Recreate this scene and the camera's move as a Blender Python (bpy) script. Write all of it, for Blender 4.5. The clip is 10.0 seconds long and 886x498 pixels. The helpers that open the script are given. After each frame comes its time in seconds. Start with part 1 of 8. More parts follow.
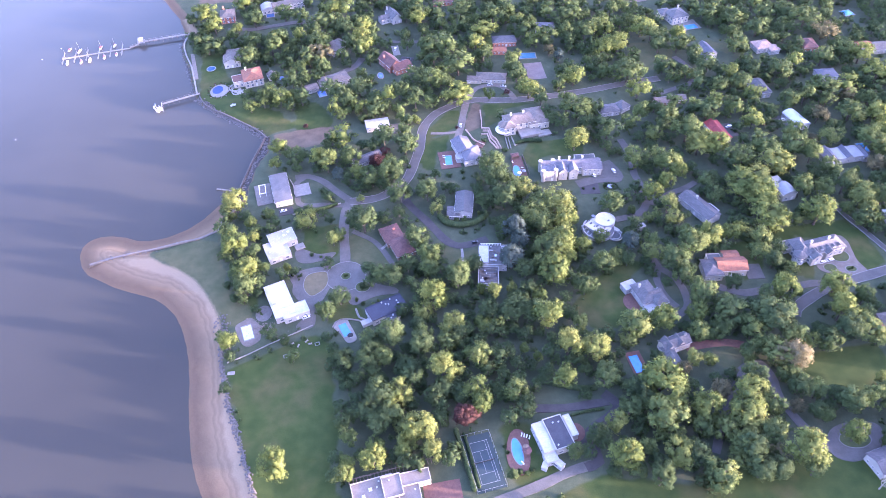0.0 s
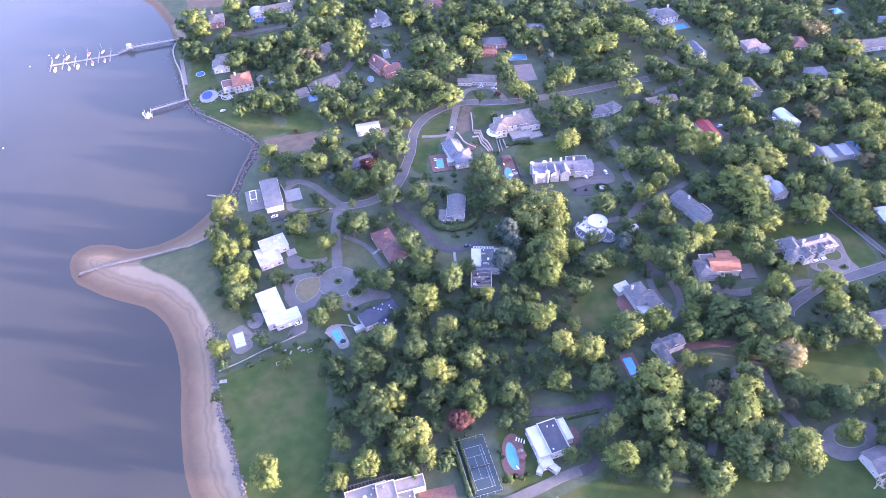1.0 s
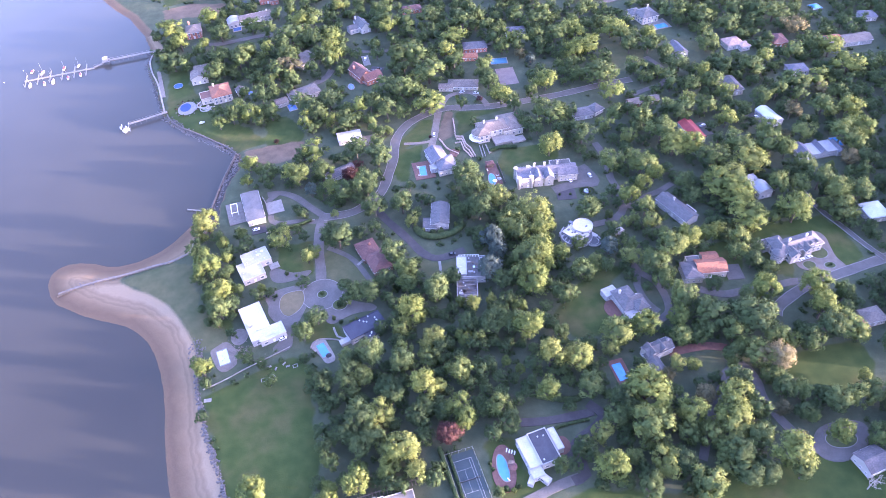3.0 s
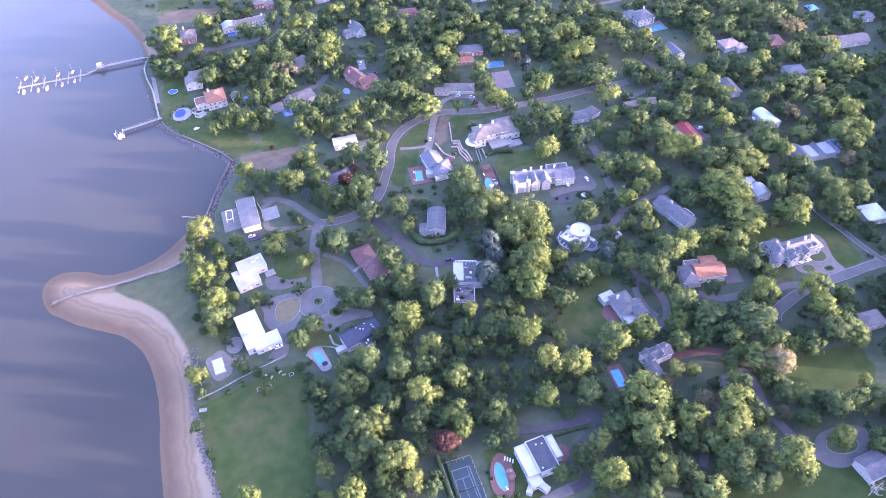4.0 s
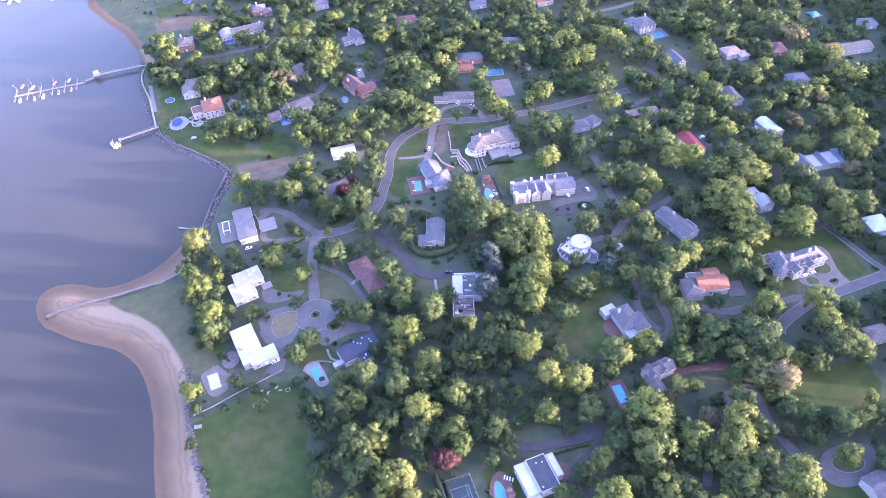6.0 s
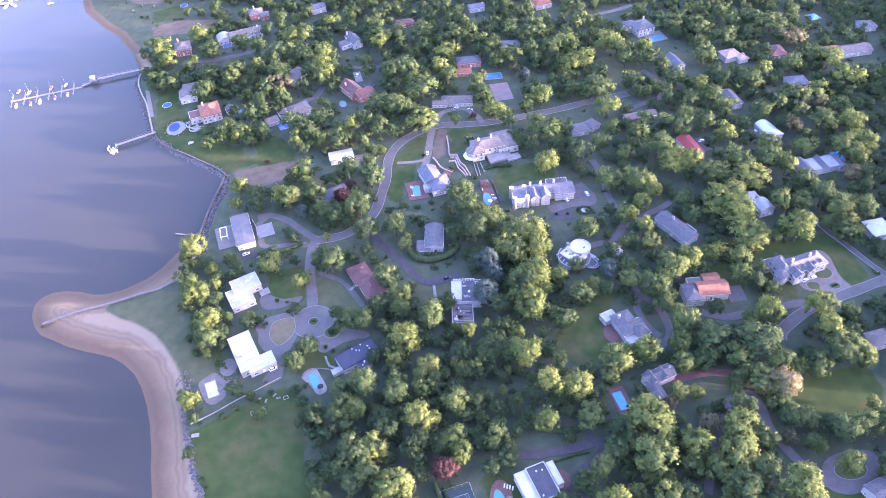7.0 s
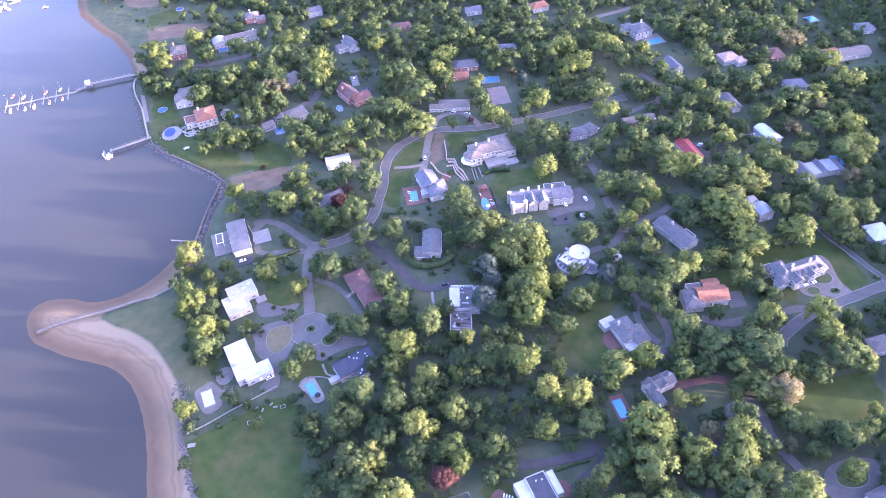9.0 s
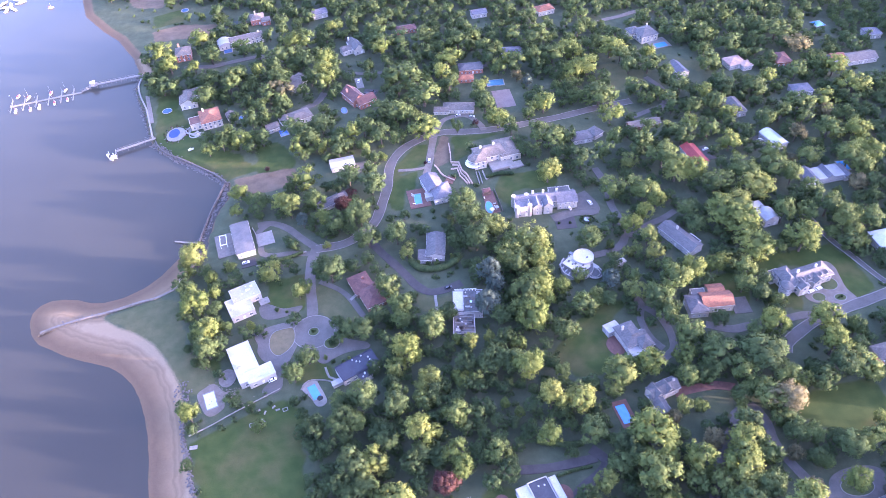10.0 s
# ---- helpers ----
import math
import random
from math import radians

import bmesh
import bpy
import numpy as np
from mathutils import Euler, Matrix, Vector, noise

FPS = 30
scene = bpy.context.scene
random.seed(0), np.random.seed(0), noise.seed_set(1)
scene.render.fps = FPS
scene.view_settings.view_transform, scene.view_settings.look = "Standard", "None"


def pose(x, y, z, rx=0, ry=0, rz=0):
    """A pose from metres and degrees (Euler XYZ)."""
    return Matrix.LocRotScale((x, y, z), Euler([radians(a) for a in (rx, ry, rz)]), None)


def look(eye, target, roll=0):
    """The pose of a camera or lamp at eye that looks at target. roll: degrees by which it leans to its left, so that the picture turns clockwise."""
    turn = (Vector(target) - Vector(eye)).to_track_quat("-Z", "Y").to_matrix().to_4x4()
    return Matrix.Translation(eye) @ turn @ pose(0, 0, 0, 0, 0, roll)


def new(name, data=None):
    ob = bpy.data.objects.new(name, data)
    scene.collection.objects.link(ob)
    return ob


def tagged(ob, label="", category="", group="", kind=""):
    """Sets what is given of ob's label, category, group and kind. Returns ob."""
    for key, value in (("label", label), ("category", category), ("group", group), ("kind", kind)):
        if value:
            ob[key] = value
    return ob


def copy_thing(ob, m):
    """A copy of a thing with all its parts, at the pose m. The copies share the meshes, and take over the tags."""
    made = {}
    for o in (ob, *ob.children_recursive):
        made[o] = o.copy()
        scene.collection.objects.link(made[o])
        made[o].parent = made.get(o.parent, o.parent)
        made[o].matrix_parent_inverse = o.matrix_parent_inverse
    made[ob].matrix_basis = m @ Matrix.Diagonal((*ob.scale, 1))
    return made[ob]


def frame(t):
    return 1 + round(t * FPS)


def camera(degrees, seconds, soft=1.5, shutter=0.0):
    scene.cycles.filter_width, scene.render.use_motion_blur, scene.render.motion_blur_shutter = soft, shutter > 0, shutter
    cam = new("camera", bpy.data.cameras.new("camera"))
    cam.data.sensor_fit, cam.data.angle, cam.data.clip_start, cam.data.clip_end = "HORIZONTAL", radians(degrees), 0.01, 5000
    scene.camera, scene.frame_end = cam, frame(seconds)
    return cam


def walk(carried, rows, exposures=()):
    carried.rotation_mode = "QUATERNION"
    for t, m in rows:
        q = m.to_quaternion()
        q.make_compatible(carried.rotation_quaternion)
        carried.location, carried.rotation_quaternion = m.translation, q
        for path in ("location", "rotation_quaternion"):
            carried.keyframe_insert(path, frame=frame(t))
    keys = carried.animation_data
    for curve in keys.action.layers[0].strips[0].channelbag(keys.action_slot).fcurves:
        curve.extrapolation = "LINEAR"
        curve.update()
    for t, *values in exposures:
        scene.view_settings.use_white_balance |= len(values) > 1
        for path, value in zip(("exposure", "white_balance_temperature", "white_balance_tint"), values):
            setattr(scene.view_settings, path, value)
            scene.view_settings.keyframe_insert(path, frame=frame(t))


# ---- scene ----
cam = camera(63.0, 10.0, soft=0.8)

PATH = [
    (0, (-6.673, -16.551, 325.147), (-6.596, -15.147, 323.724), -3.0),
    (0.5, (-5.951, -15.32, 325.141), (-5.868, -13.917, 323.718), -3.1),
    (1, (-5.193, -14.008, 325.119), (-5.1, -12.604, 323.697), -3.3),
    (1.5, (-4.354, -12.607, 325.076), (-4.251, -11.204, 323.654), -3.5),
    (2, (-3.446, -11.074, 325.018), (-3.336, -9.671, 323.596), -3.7),
    (2.5, (-2.535, -9.397, 324.952), (-2.417, -7.995, 323.531), -3.9),
    (4, (0.137, -3.728, 324.579), (0.264, -2.323, 323.16), -4.4),
    (4.5, (0.927, -1.72, 324.528), (1.055, -0.314, 323.111), -4.5),
    (5, (1.589, 0.352, 324.497), (1.716, 1.758, 323.081), -4.5),
    (5.5, (2.108, 2.366, 324.481), (2.233, 3.774, 323.066), -4.5),
    (7, (3.126, 7.924, 324.546), (3.255, 9.336, 323.135), -4.6),
    (7.5, (3.309, 9.42, 324.583), (3.445, 10.831, 323.172), -4.7),
    (8, (3.422, 10.632, 324.621), (3.565, 12.041, 323.209), -4.7),
    (8.5, (3.515, 11.669, 324.65), (3.656, 13.079, 323.238), -4.7),
    (9, (3.604, 12.572, 324.673), (3.74, 13.984, 323.263), -4.6),
    (9.5, (3.668, 13.352, 324.697), (3.799, 14.767, 323.289), -4.6),
    (10, (3.721, 14.041, 324.716), (3.848, 15.457, 323.31), -4.5),
]
walk(cam, [(t, look(eye, target, roll)) for t, eye, target, roll in PATH], exposures=[(0, 4.42, 5280, 59), (10, 4.42, 5280, 59)])

# ---- light ----
SUN_TO = Vector((0.957, -0.29, 0.0)).normalized()
SUN_ELEVATION = 6.4
world = bpy.data.worlds.new("sky")
scene.world = world
world.use_nodes = True
_nt = world.node_tree
_nt.nodes.clear()
_sky = _nt.nodes.new("ShaderNodeTexSky")
_sky.sky_type = "NISHITA"
_sky.sun_disc = False
_sky.sun_elevation = radians(SUN_ELEVATION)
_sky.sun_rotation = math.atan2(SUN_TO.x, SUN_TO.y)
_sky.air_density, _sky.dust_density, _sky.ozone_density = 1.0, 2.0, 1.0
_bg = _nt.nodes.new("ShaderNodeBackground")
_bg.inputs["Strength"].default_value = 0.15
_wo = _nt.nodes.new("ShaderNodeOutputWorld")
_nt.links.new(_sky.outputs[0], _bg.inputs[0])
_nt.links.new(_bg.outputs[0], _wo.inputs[0])

sun_data = bpy.data.lights.new("sun", "SUN")
sun_data.energy, sun_data.angle, sun_data.color = 2.2, radians(0.7), (1.0, 0.81, 0.46)
sun = new("sun", sun_data)
_e = radians(SUN_ELEVATION)
sun.matrix_world = look((300, 0, 400), Vector((300, 0, 400)) - Vector((SUN_TO.x * math.cos(_e), SUN_TO.y * math.cos(_e), math.sin(_e))))


# ---- materials ----
WATER_Z = -1.8


def material(name):
    m = bpy.data.materials.new(name)
    m.use_nodes = True
    nt = m.node_tree
    return m, nt, nt.nodes["Principled BSDF"]


def node(nt, kind, **inputs):
    n = nt.nodes.new(kind)
    for k, v in inputs.items():
        n.inputs[k.replace("_", " ")].default_value = v
    return n


def ramp(nt, fac, stops):
    r = nt.nodes.new("ShaderNodeValToRGB")
    el = r.color_ramp.elements
    while len(el) < len(stops):
        el.new(0.5)
    for e, (p, c) in zip(el, stops):
        e.position, e.color = p, (*c, 1)
    nt.links.new(fac, r.inputs[0])
    return r.outputs[0]


def noise_tex(nt, scale, detail=4.0, rough=0.6, vec=None):
    n = node(nt, "ShaderNodeTexNoise", Scale=scale, Detail=detail, Roughness=rough)
    if vec is None:
        vec = nt.nodes.new("ShaderNodeNewGeometry").outputs["Position"]
    nt.links.new(vec, n.inputs["Vector"])
    return n.outputs["Fac"]


def mixed(nt, fac, a, b, how="MIX"):
    m = nt.nodes.new("ShaderNodeMix")
    m.data_type, m.blend_type = "RGBA", how
    for sock, v in ((m.inputs["Factor"], fac), (m.inputs["A"], a), (m.inputs["B"], b)):
        if isinstance(v, bpy.types.NodeSocket):
            nt.links.new(v, sock)
        elif isinstance(v, (int, float)):
            sock.default_value = v
        else:
            sock.default_value = (*v, 1)
    return m.outputs["Result"]


def bump(nt, bsdf, height, strength=0.3, distance=0.1):
    b = node(nt, "ShaderNodeBump", Strength=strength, Distance=distance)
    nt.links.new(height, b.inputs["Height"])
    nt.links.new(b.outputs[0], bsdf.inputs["Normal"])


def surface(name, lo, hi, scale=0.5, fine=4.0, rough=0.8, metal=0.0, relief=0.2, spec=0.3):
    """A worn surface: two colours mixed at a large and a fine scale."""
    m, nt, b = material(name)
    large = noise_tex(nt, scale, 5)
    small = noise_tex(nt, fine, 3)
    base = ramp(nt, large, [(0.3, lo), (0.7, hi)])
    grain = ramp(nt, small, [(0.25, (0.72, 0.72, 0.72)), (0.75, (1.0, 1.0, 1.0))])
    nt.links.new(mixed(nt, 1.0, base, grain, "MULTIPLY"), b.inputs["Base Color"])
    b.inputs["Roughness"].default_value, b.inputs["Metallic"].default_value = rough, metal
    b.inputs["Specular IOR Level"].default_value = spec
    if relief:
        bump(nt, b, small, relief, 0.08)
    return m


def shingle(name, lo, hi, rough=0.85):
    """Courses of shingles or tiles."""
    m, nt, b = material(name)
    br = node(nt, "ShaderNodeTexBrick", Scale=1.0, Mortar_Size=0.03, Brick_Width=0.9, Row_Height=0.45)
    tc = nt.nodes.new("ShaderNodeTexCoord")
    nt.links.new(tc.outputs["Object"], br.inputs["Vector"])
    br.inputs["Color1"].default_value, br.inputs["Color2"].default_value = (*lo, 1), (*hi, 1)
    br.inputs["Mortar"].default_value = (lo[0] * 0.6, lo[1] * 0.6, lo[2] * 0.6, 1)
    large = ramp(nt, noise_tex(nt, 0.35, 4), [(0.3, (0.7, 0.7, 0.72)), (0.7, (1.08, 1.05, 1.0))])
    nt.links.new(mixed(nt, 1.0, br.outputs["Color"], large, "MULTIPLY"), b.inputs["Base Color"])
    b.inputs["Roughness"].default_value = rough
    bump(nt, b, br.outputs["Fac"], 0.3, 0.03)
    return m


def foliage(name, dark, mid, light, scale=0.07):
    m, nt, b = material(name)
    oi = nt.nodes.new("ShaderNodeObjectInfo")
    geo = nt.nodes.new("ShaderNodeNewGeometry")
    patch = noise_tex(nt, scale, 2, 0.5)
    add = nt.nodes.new("ShaderNodeMath")
    add.operation = "MULTIPLY_ADD"
    nt.links.new(oi.outputs["Random"], add.inputs[0])
    add.inputs[1].default_value = 0.45
    nt.links.new(patch, add.inputs[2])
    sub = nt.nodes.new("ShaderNodeMath")
    sub.operation = "SUBTRACT"
    nt.links.new(add.outputs[0], sub.inputs[0])
    sub.inputs[1].default_value = 0.22
    tone = ramp(nt, sub.outputs[0], [(0.25, dark), (0.5, mid), (0.75, light)])
    leaf = ramp(nt, geo.outputs["Random Per Island"], [(0.0, (0.72, 0.76, 0.72)), (0.6, (1.0, 1.0, 1.0)), (1.0, (1.2, 1.15, 1.0))])
    col = mixed(nt, 1.0, tone, leaf, "MULTIPLY")
    nt.links.new(col, b.inputs["Base Color"])
    b.inputs["Roughness"].default_value = 0.8
    b.inputs["Specular IOR Level"].default_value = 0.12
    tr = nt.nodes.new("ShaderNodeBsdfTranslucent")
    nt.links.new(col, tr.inputs["Color"])
    mx = nt.nodes.new("ShaderNodeMixShader")
    mx.inputs[0].default_value = 0.4
    nt.links.new(b.outputs[0], mx.inputs[1])
    nt.links.new(tr.outputs[0], mx.inputs[2])
    nt.links.new(mx.outputs[0], nt.nodes["Material Output"].inputs["Surface"])
    return m


M_LEAF = foliage("leaves_green", (0.048, 0.078, 0.032), (0.08, 0.118, 0.04), (0.123, 0.156, 0.05))
# light leaves: partly species tone, partly sunlight put into the colour
M_LEAF_LIGHT_SUNLIT = foliage("leaves_light_sunlit", (0.079, 0.114, 0.033), (0.106, 0.142, 0.04), (0.136, 0.167, 0.05))
# dark leaves: partly species tone, partly shade put into the colour
M_LEAF_DARK_SHADED = foliage("leaves_dark_shaded", (0.039, 0.066, 0.029), (0.055, 0.088, 0.036), (0.079, 0.116, 0.043))
M_SPRUCE = foliage("needles_blue", (0.045, 0.07, 0.062), (0.06, 0.09, 0.08), (0.08, 0.11, 0.1))
M_RED = foliage("leaves_copper", (0.045, 0.024, 0.024), (0.06, 0.031, 0.03), (0.085, 0.045, 0.04))
M_PALE = foliage("leaves_fading", (0.084, 0.088, 0.048), (0.116, 0.114, 0.06), (0.152, 0.142, 0.077))
M_BARK = surface("bark", (0.06, 0.05, 0.04), (0.1, 0.086, 0.07), 1.5, 8, 0.95)
M_BARE = surface("bare_wood", (0.25, 0.22, 0.2), (0.36, 0.33, 0.3), 1.5, 8, 0.9)
M_ASPHALT = surface("asphalt", (0.0684, 0.0648, 0.0576), (0.0972, 0.0922, 0.0828), 0.15, 2.0, 0.9, relief=0.1)
M_PALETOP = surface("pale_asphalt", (0.074, 0.071, 0.0636), (0.107, 0.102, 0.0918), 0.15, 2.0, 0.9, relief=0.1)
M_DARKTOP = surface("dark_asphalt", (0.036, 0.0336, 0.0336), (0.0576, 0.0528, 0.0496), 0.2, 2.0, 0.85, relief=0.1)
M_GRAVEL = surface("gravel_drive", (0.102, 0.0884, 0.0748), (0.146, 0.129, 0.109), 0.25, 3.0, 0.95)
M_PAVER = surface("paver_stone", (0.105, 0.093, 0.0806), (0.161, 0.144, 0.127), 0.5, 3.0, 0.85)
M_KERB = surface("kerb_stone", (0.14, 0.133, 0.126), (0.196, 0.189, 0.175), 1.0, 5.0, 0.85)
M_BRICK = surface("brick_paving", (0.0938, 0.0495, 0.039), (0.143, 0.075, 0.057), 0.6, 4.0, 0.85)
M_CONCRETE = surface("concrete", (0.145, 0.137, 0.122), (0.211, 0.201, 0.182), 0.4, 3.0, 0.85)
M_ROCK = surface("shore_rock", (0.0495, 0.0462, 0.0449), (0.132, 0.122, 0.115), 0.8, 4.0, 0.9)
M_STONE = surface("wall_stone", (0.154, 0.147, 0.133), (0.266, 0.252, 0.231), 0.8, 4.0, 0.9)
M_WHITEWALL = surface("white_render", (0.275, 0.272, 0.261), (0.344, 0.341, 0.330), 0.3, 3.0, 0.7, relief=0.05)
M_CREAMWHITE = surface("ivory_stone", (0.275, 0.260, 0.224), (0.354, 0.332, 0.289), 0.4, 3.0, 0.8, relief=0.08)
M_CREAM = surface("cream_stucco", (0.306, 0.285, 0.238), (0.391, 0.365, 0.315), 0.3, 3.0, 0.8, relief=0.05)
M_GREYWALL = surface("grey_siding", (0.225, 0.225, 0.225), (0.315, 0.315, 0.307), 0.4, 3.0, 0.8, relief=0.05)
M_BRICKWALL = surface("brick_wall", (0.24, 0.1, 0.07), (0.36, 0.17, 0.12), 0.5, 5.0, 0.85)
M_WOODWALL = surface("brown_siding", (0.12, 0.085, 0.06), (0.2, 0.14, 0.1), 0.5, 4.0, 0.8)
M_TRIM = surface("white_trim", (0.49, 0.49, 0.476), (0.574, 0.574, 0.56), 0.8, 4.0, 0.6, relief=0.0)
M_BRIGHTROOF = surface("new_white_roofing", (0.300, 0.301, 0.303), (0.386, 0.386, 0.382), 0.18, 1.5, 0.6, relief=0.05)
M_MEMBRANE = surface("white_roofing", (0.216, 0.22, 0.223), (0.295, 0.295, 0.295), 0.18, 1.5, 0.6, relief=0.05)
M_GREYROOF = surface("grey_roofing", (0.0748, 0.0762, 0.0789), (0.105, 0.107, 0.109), 0.2, 1.5, 0.8, relief=0.05)
M_BLUEROOF = surface("dark_blue_roofing", (0.024, 0.0272, 0.0416), (0.0368, 0.0416, 0.0584), 0.2, 1.5, 0.7, relief=0.05)
M_BLACKROOF = surface("black_roofing", (0.03, 0.032, 0.04), (0.05, 0.052, 0.06), 0.2, 1.5, 0.75, relief=0.05)
M_PALEROOF = surface("pale_metal_roofing", (0.331, 0.36, 0.382), (0.432, 0.454, 0.475), 0.2, 1.5, 0.5, relief=0.05)
M_GREYSH = shingle("grey_shingle", (0.06, 0.0622, 0.0653), (0.0915, 0.0922, 0.0938))
M_DARKSH = shingle("dark_shingle", (0.06, 0.06, 0.0638), (0.0975, 0.0938, 0.0975))
M_BROWNSH = shingle("red_brown_shingle", (0.0806, 0.0372, 0.031), (0.118, 0.0558, 0.0465))
M_TANSH = shingle("tan_shingle", (0.0936, 0.0806, 0.0684), (0.137, 0.12, 0.104))
M_REDTILE = shingle("red_clay_tile", (0.152, 0.0576, 0.0304), (0.224, 0.092, 0.048))
M_BRIGHTRED = shingle("bright_red_tile", (0.186, 0.0279, 0.0248), (0.248, 0.0434, 0.0372))
M_SLATE = shingle("blue_grey_slate", (0.0703, 0.074, 0.0903), (0.104, 0.108, 0.126))
M_METAL = surface("grey_metal", (0.35, 0.35, 0.36), (0.5, 0.5, 0.5), 2, 8, 0.4, 0.8, 0)
M_TIMBER = surface("grey_timber", (0.15, 0.139, 0.128), (0.232, 0.217, 0.199), 0.8, 5, 0.85)
M_PILE = surface("dark_timber", (0.07, 0.06, 0.05), (0.13, 0.11, 0.09), 0.8, 5, 0.9)
M_COURT = surface("court_blue_green", (0.0216, 0.0403, 0.0461), (0.0302, 0.0518, 0.0576), 0.2, 3, 0.85, relief=0.03)
M_COURTEDGE = surface("court_surround", (0.0216, 0.0396, 0.0403), (0.0288, 0.049, 0.049), 0.2, 3, 0.85, relief=0.03)
M_LINE = surface("line_paint", (0.238, 0.238, 0.238), (0.322, 0.322, 0.322), 1, 6, 0.7, relief=0)
M_CLAY = surface("clay_court", (0.132, 0.102, 0.09), (0.18, 0.144, 0.126), 0.2, 3, 0.95, relief=0.05)
M_TYRE = surface("rubber", (0.02, 0.02, 0.02), (0.035, 0.035, 0.035), 3, 9, 0.9)
M_FABRIC = surface("pool_cover", (0.014, 0.035, 0.14), (0.021, 0.0525, 0.196), 0.5, 5, 0.7)
M_BOATWHITE = surface("white_gelcoat", (0.425, 0.425, 0.425), (0.527, 0.527, 0.518), 0.8, 4, 0.35, relief=0)
M_REDCOVER = surface("red_canvas", (0.45, 0.06, 0.05), (0.6, 0.1, 0.08), 1, 5, 0.8)
M_HEDGE = foliage("hedge_leaves", (0.036, 0.06, 0.026), (0.05, 0.078, 0.032), (0.07, 0.098, 0.04), 0.3)


def glass_like(name, colour, rough=0.08):
    m, nt, b = material(name)
    nt.links.new(ramp(nt, noise_tex(nt, 0.8, 2), [(0.3, colour), (0.7, tuple(c * 1.6 for c in colour))]), b.inputs["Base Color"])
    b.inputs["Roughness"].default_value = rough
    b.inputs["Specular IOR Level"].default_value = 0.7
    return m


M_PANE = glass_like("window_glass", (0.085, 0.095, 0.11))
M_CARGLASS = glass_like("car_glass", (0.015, 0.018, 0.02), 0.05)
M_SKYLIGHT = glass_like("skylight_glass", (0.3, 0.42, 0.55), 0.1)


def paint(name, colour):
    m, nt, b = material(name)
    nt.links.new(ramp(nt, noise_tex(nt, 2.0, 3), [(0.3, tuple(c * 0.85 for c in colour)), (0.7, colour)]), b.inputs["Base Color"])
    b.inputs["Roughness"].default_value, b.inputs["Coat Weight"].default_value = 0.35, 0.6
    return m


M_CARWHITE = paint("white_paint", (0.75, 0.75, 0.74))
M_CARDARK = paint("dark_paint", (0.03, 0.032, 0.04))
M_CARSILVER = paint("silver_paint", (0.4, 0.41, 0.42))


def pool_water(name, lo, hi):
    m, nt, b = material(name)
    nt.links.new(ramp(nt, noise_tex(nt, 0.25, 3), [(0.3, lo), (0.7, hi)]), b.inputs["Base Color"])
    b.inputs["Roughness"].default_value, b.inputs["Specular IOR Level"].default_value = 0.06, 0.5
    bump(nt, b, noise_tex(nt, 1.5, 2), 0.15, 0.05)
    return m


M_POOL = pool_water("pool_water", (0.045, 0.18, 0.36), (0.065, 0.22, 0.41))
M_POOLPALE = pool_water("pool_water_pale", (0.3, 0.36, 0.42), (0.38, 0.45, 0.5))
M_POOLTEAL = pool_water("pool_water_teal", (0.04, 0.11, 0.17), (0.055, 0.14, 0.2))
M_POOLDARK = pool_water("pool_water_dark", (0.03, 0.07, 0.16), (0.05, 0.1, 0.22))


def sea_material():
    m, nt, b = material("bay_water")
    big = noise_tex(nt, 0.006, 3, 0.5)
    col = ramp(nt, big, [(0.35, (0.031, 0.032, 0.028)), (0.65, (0.04, 0.04, 0.033))])
    nt.links.new(col, b.inputs["Base Color"])
    b.inputs["Roughness"].default_value, b.inputs["Specular IOR Level"].default_value, b.inputs["IOR"].default_value = 0.14, 0.2, 1.33
    bump(nt, b, noise_tex(nt, 0.35, 3), 0.12, 0.25)
    return m


M_SEA = sea_material()


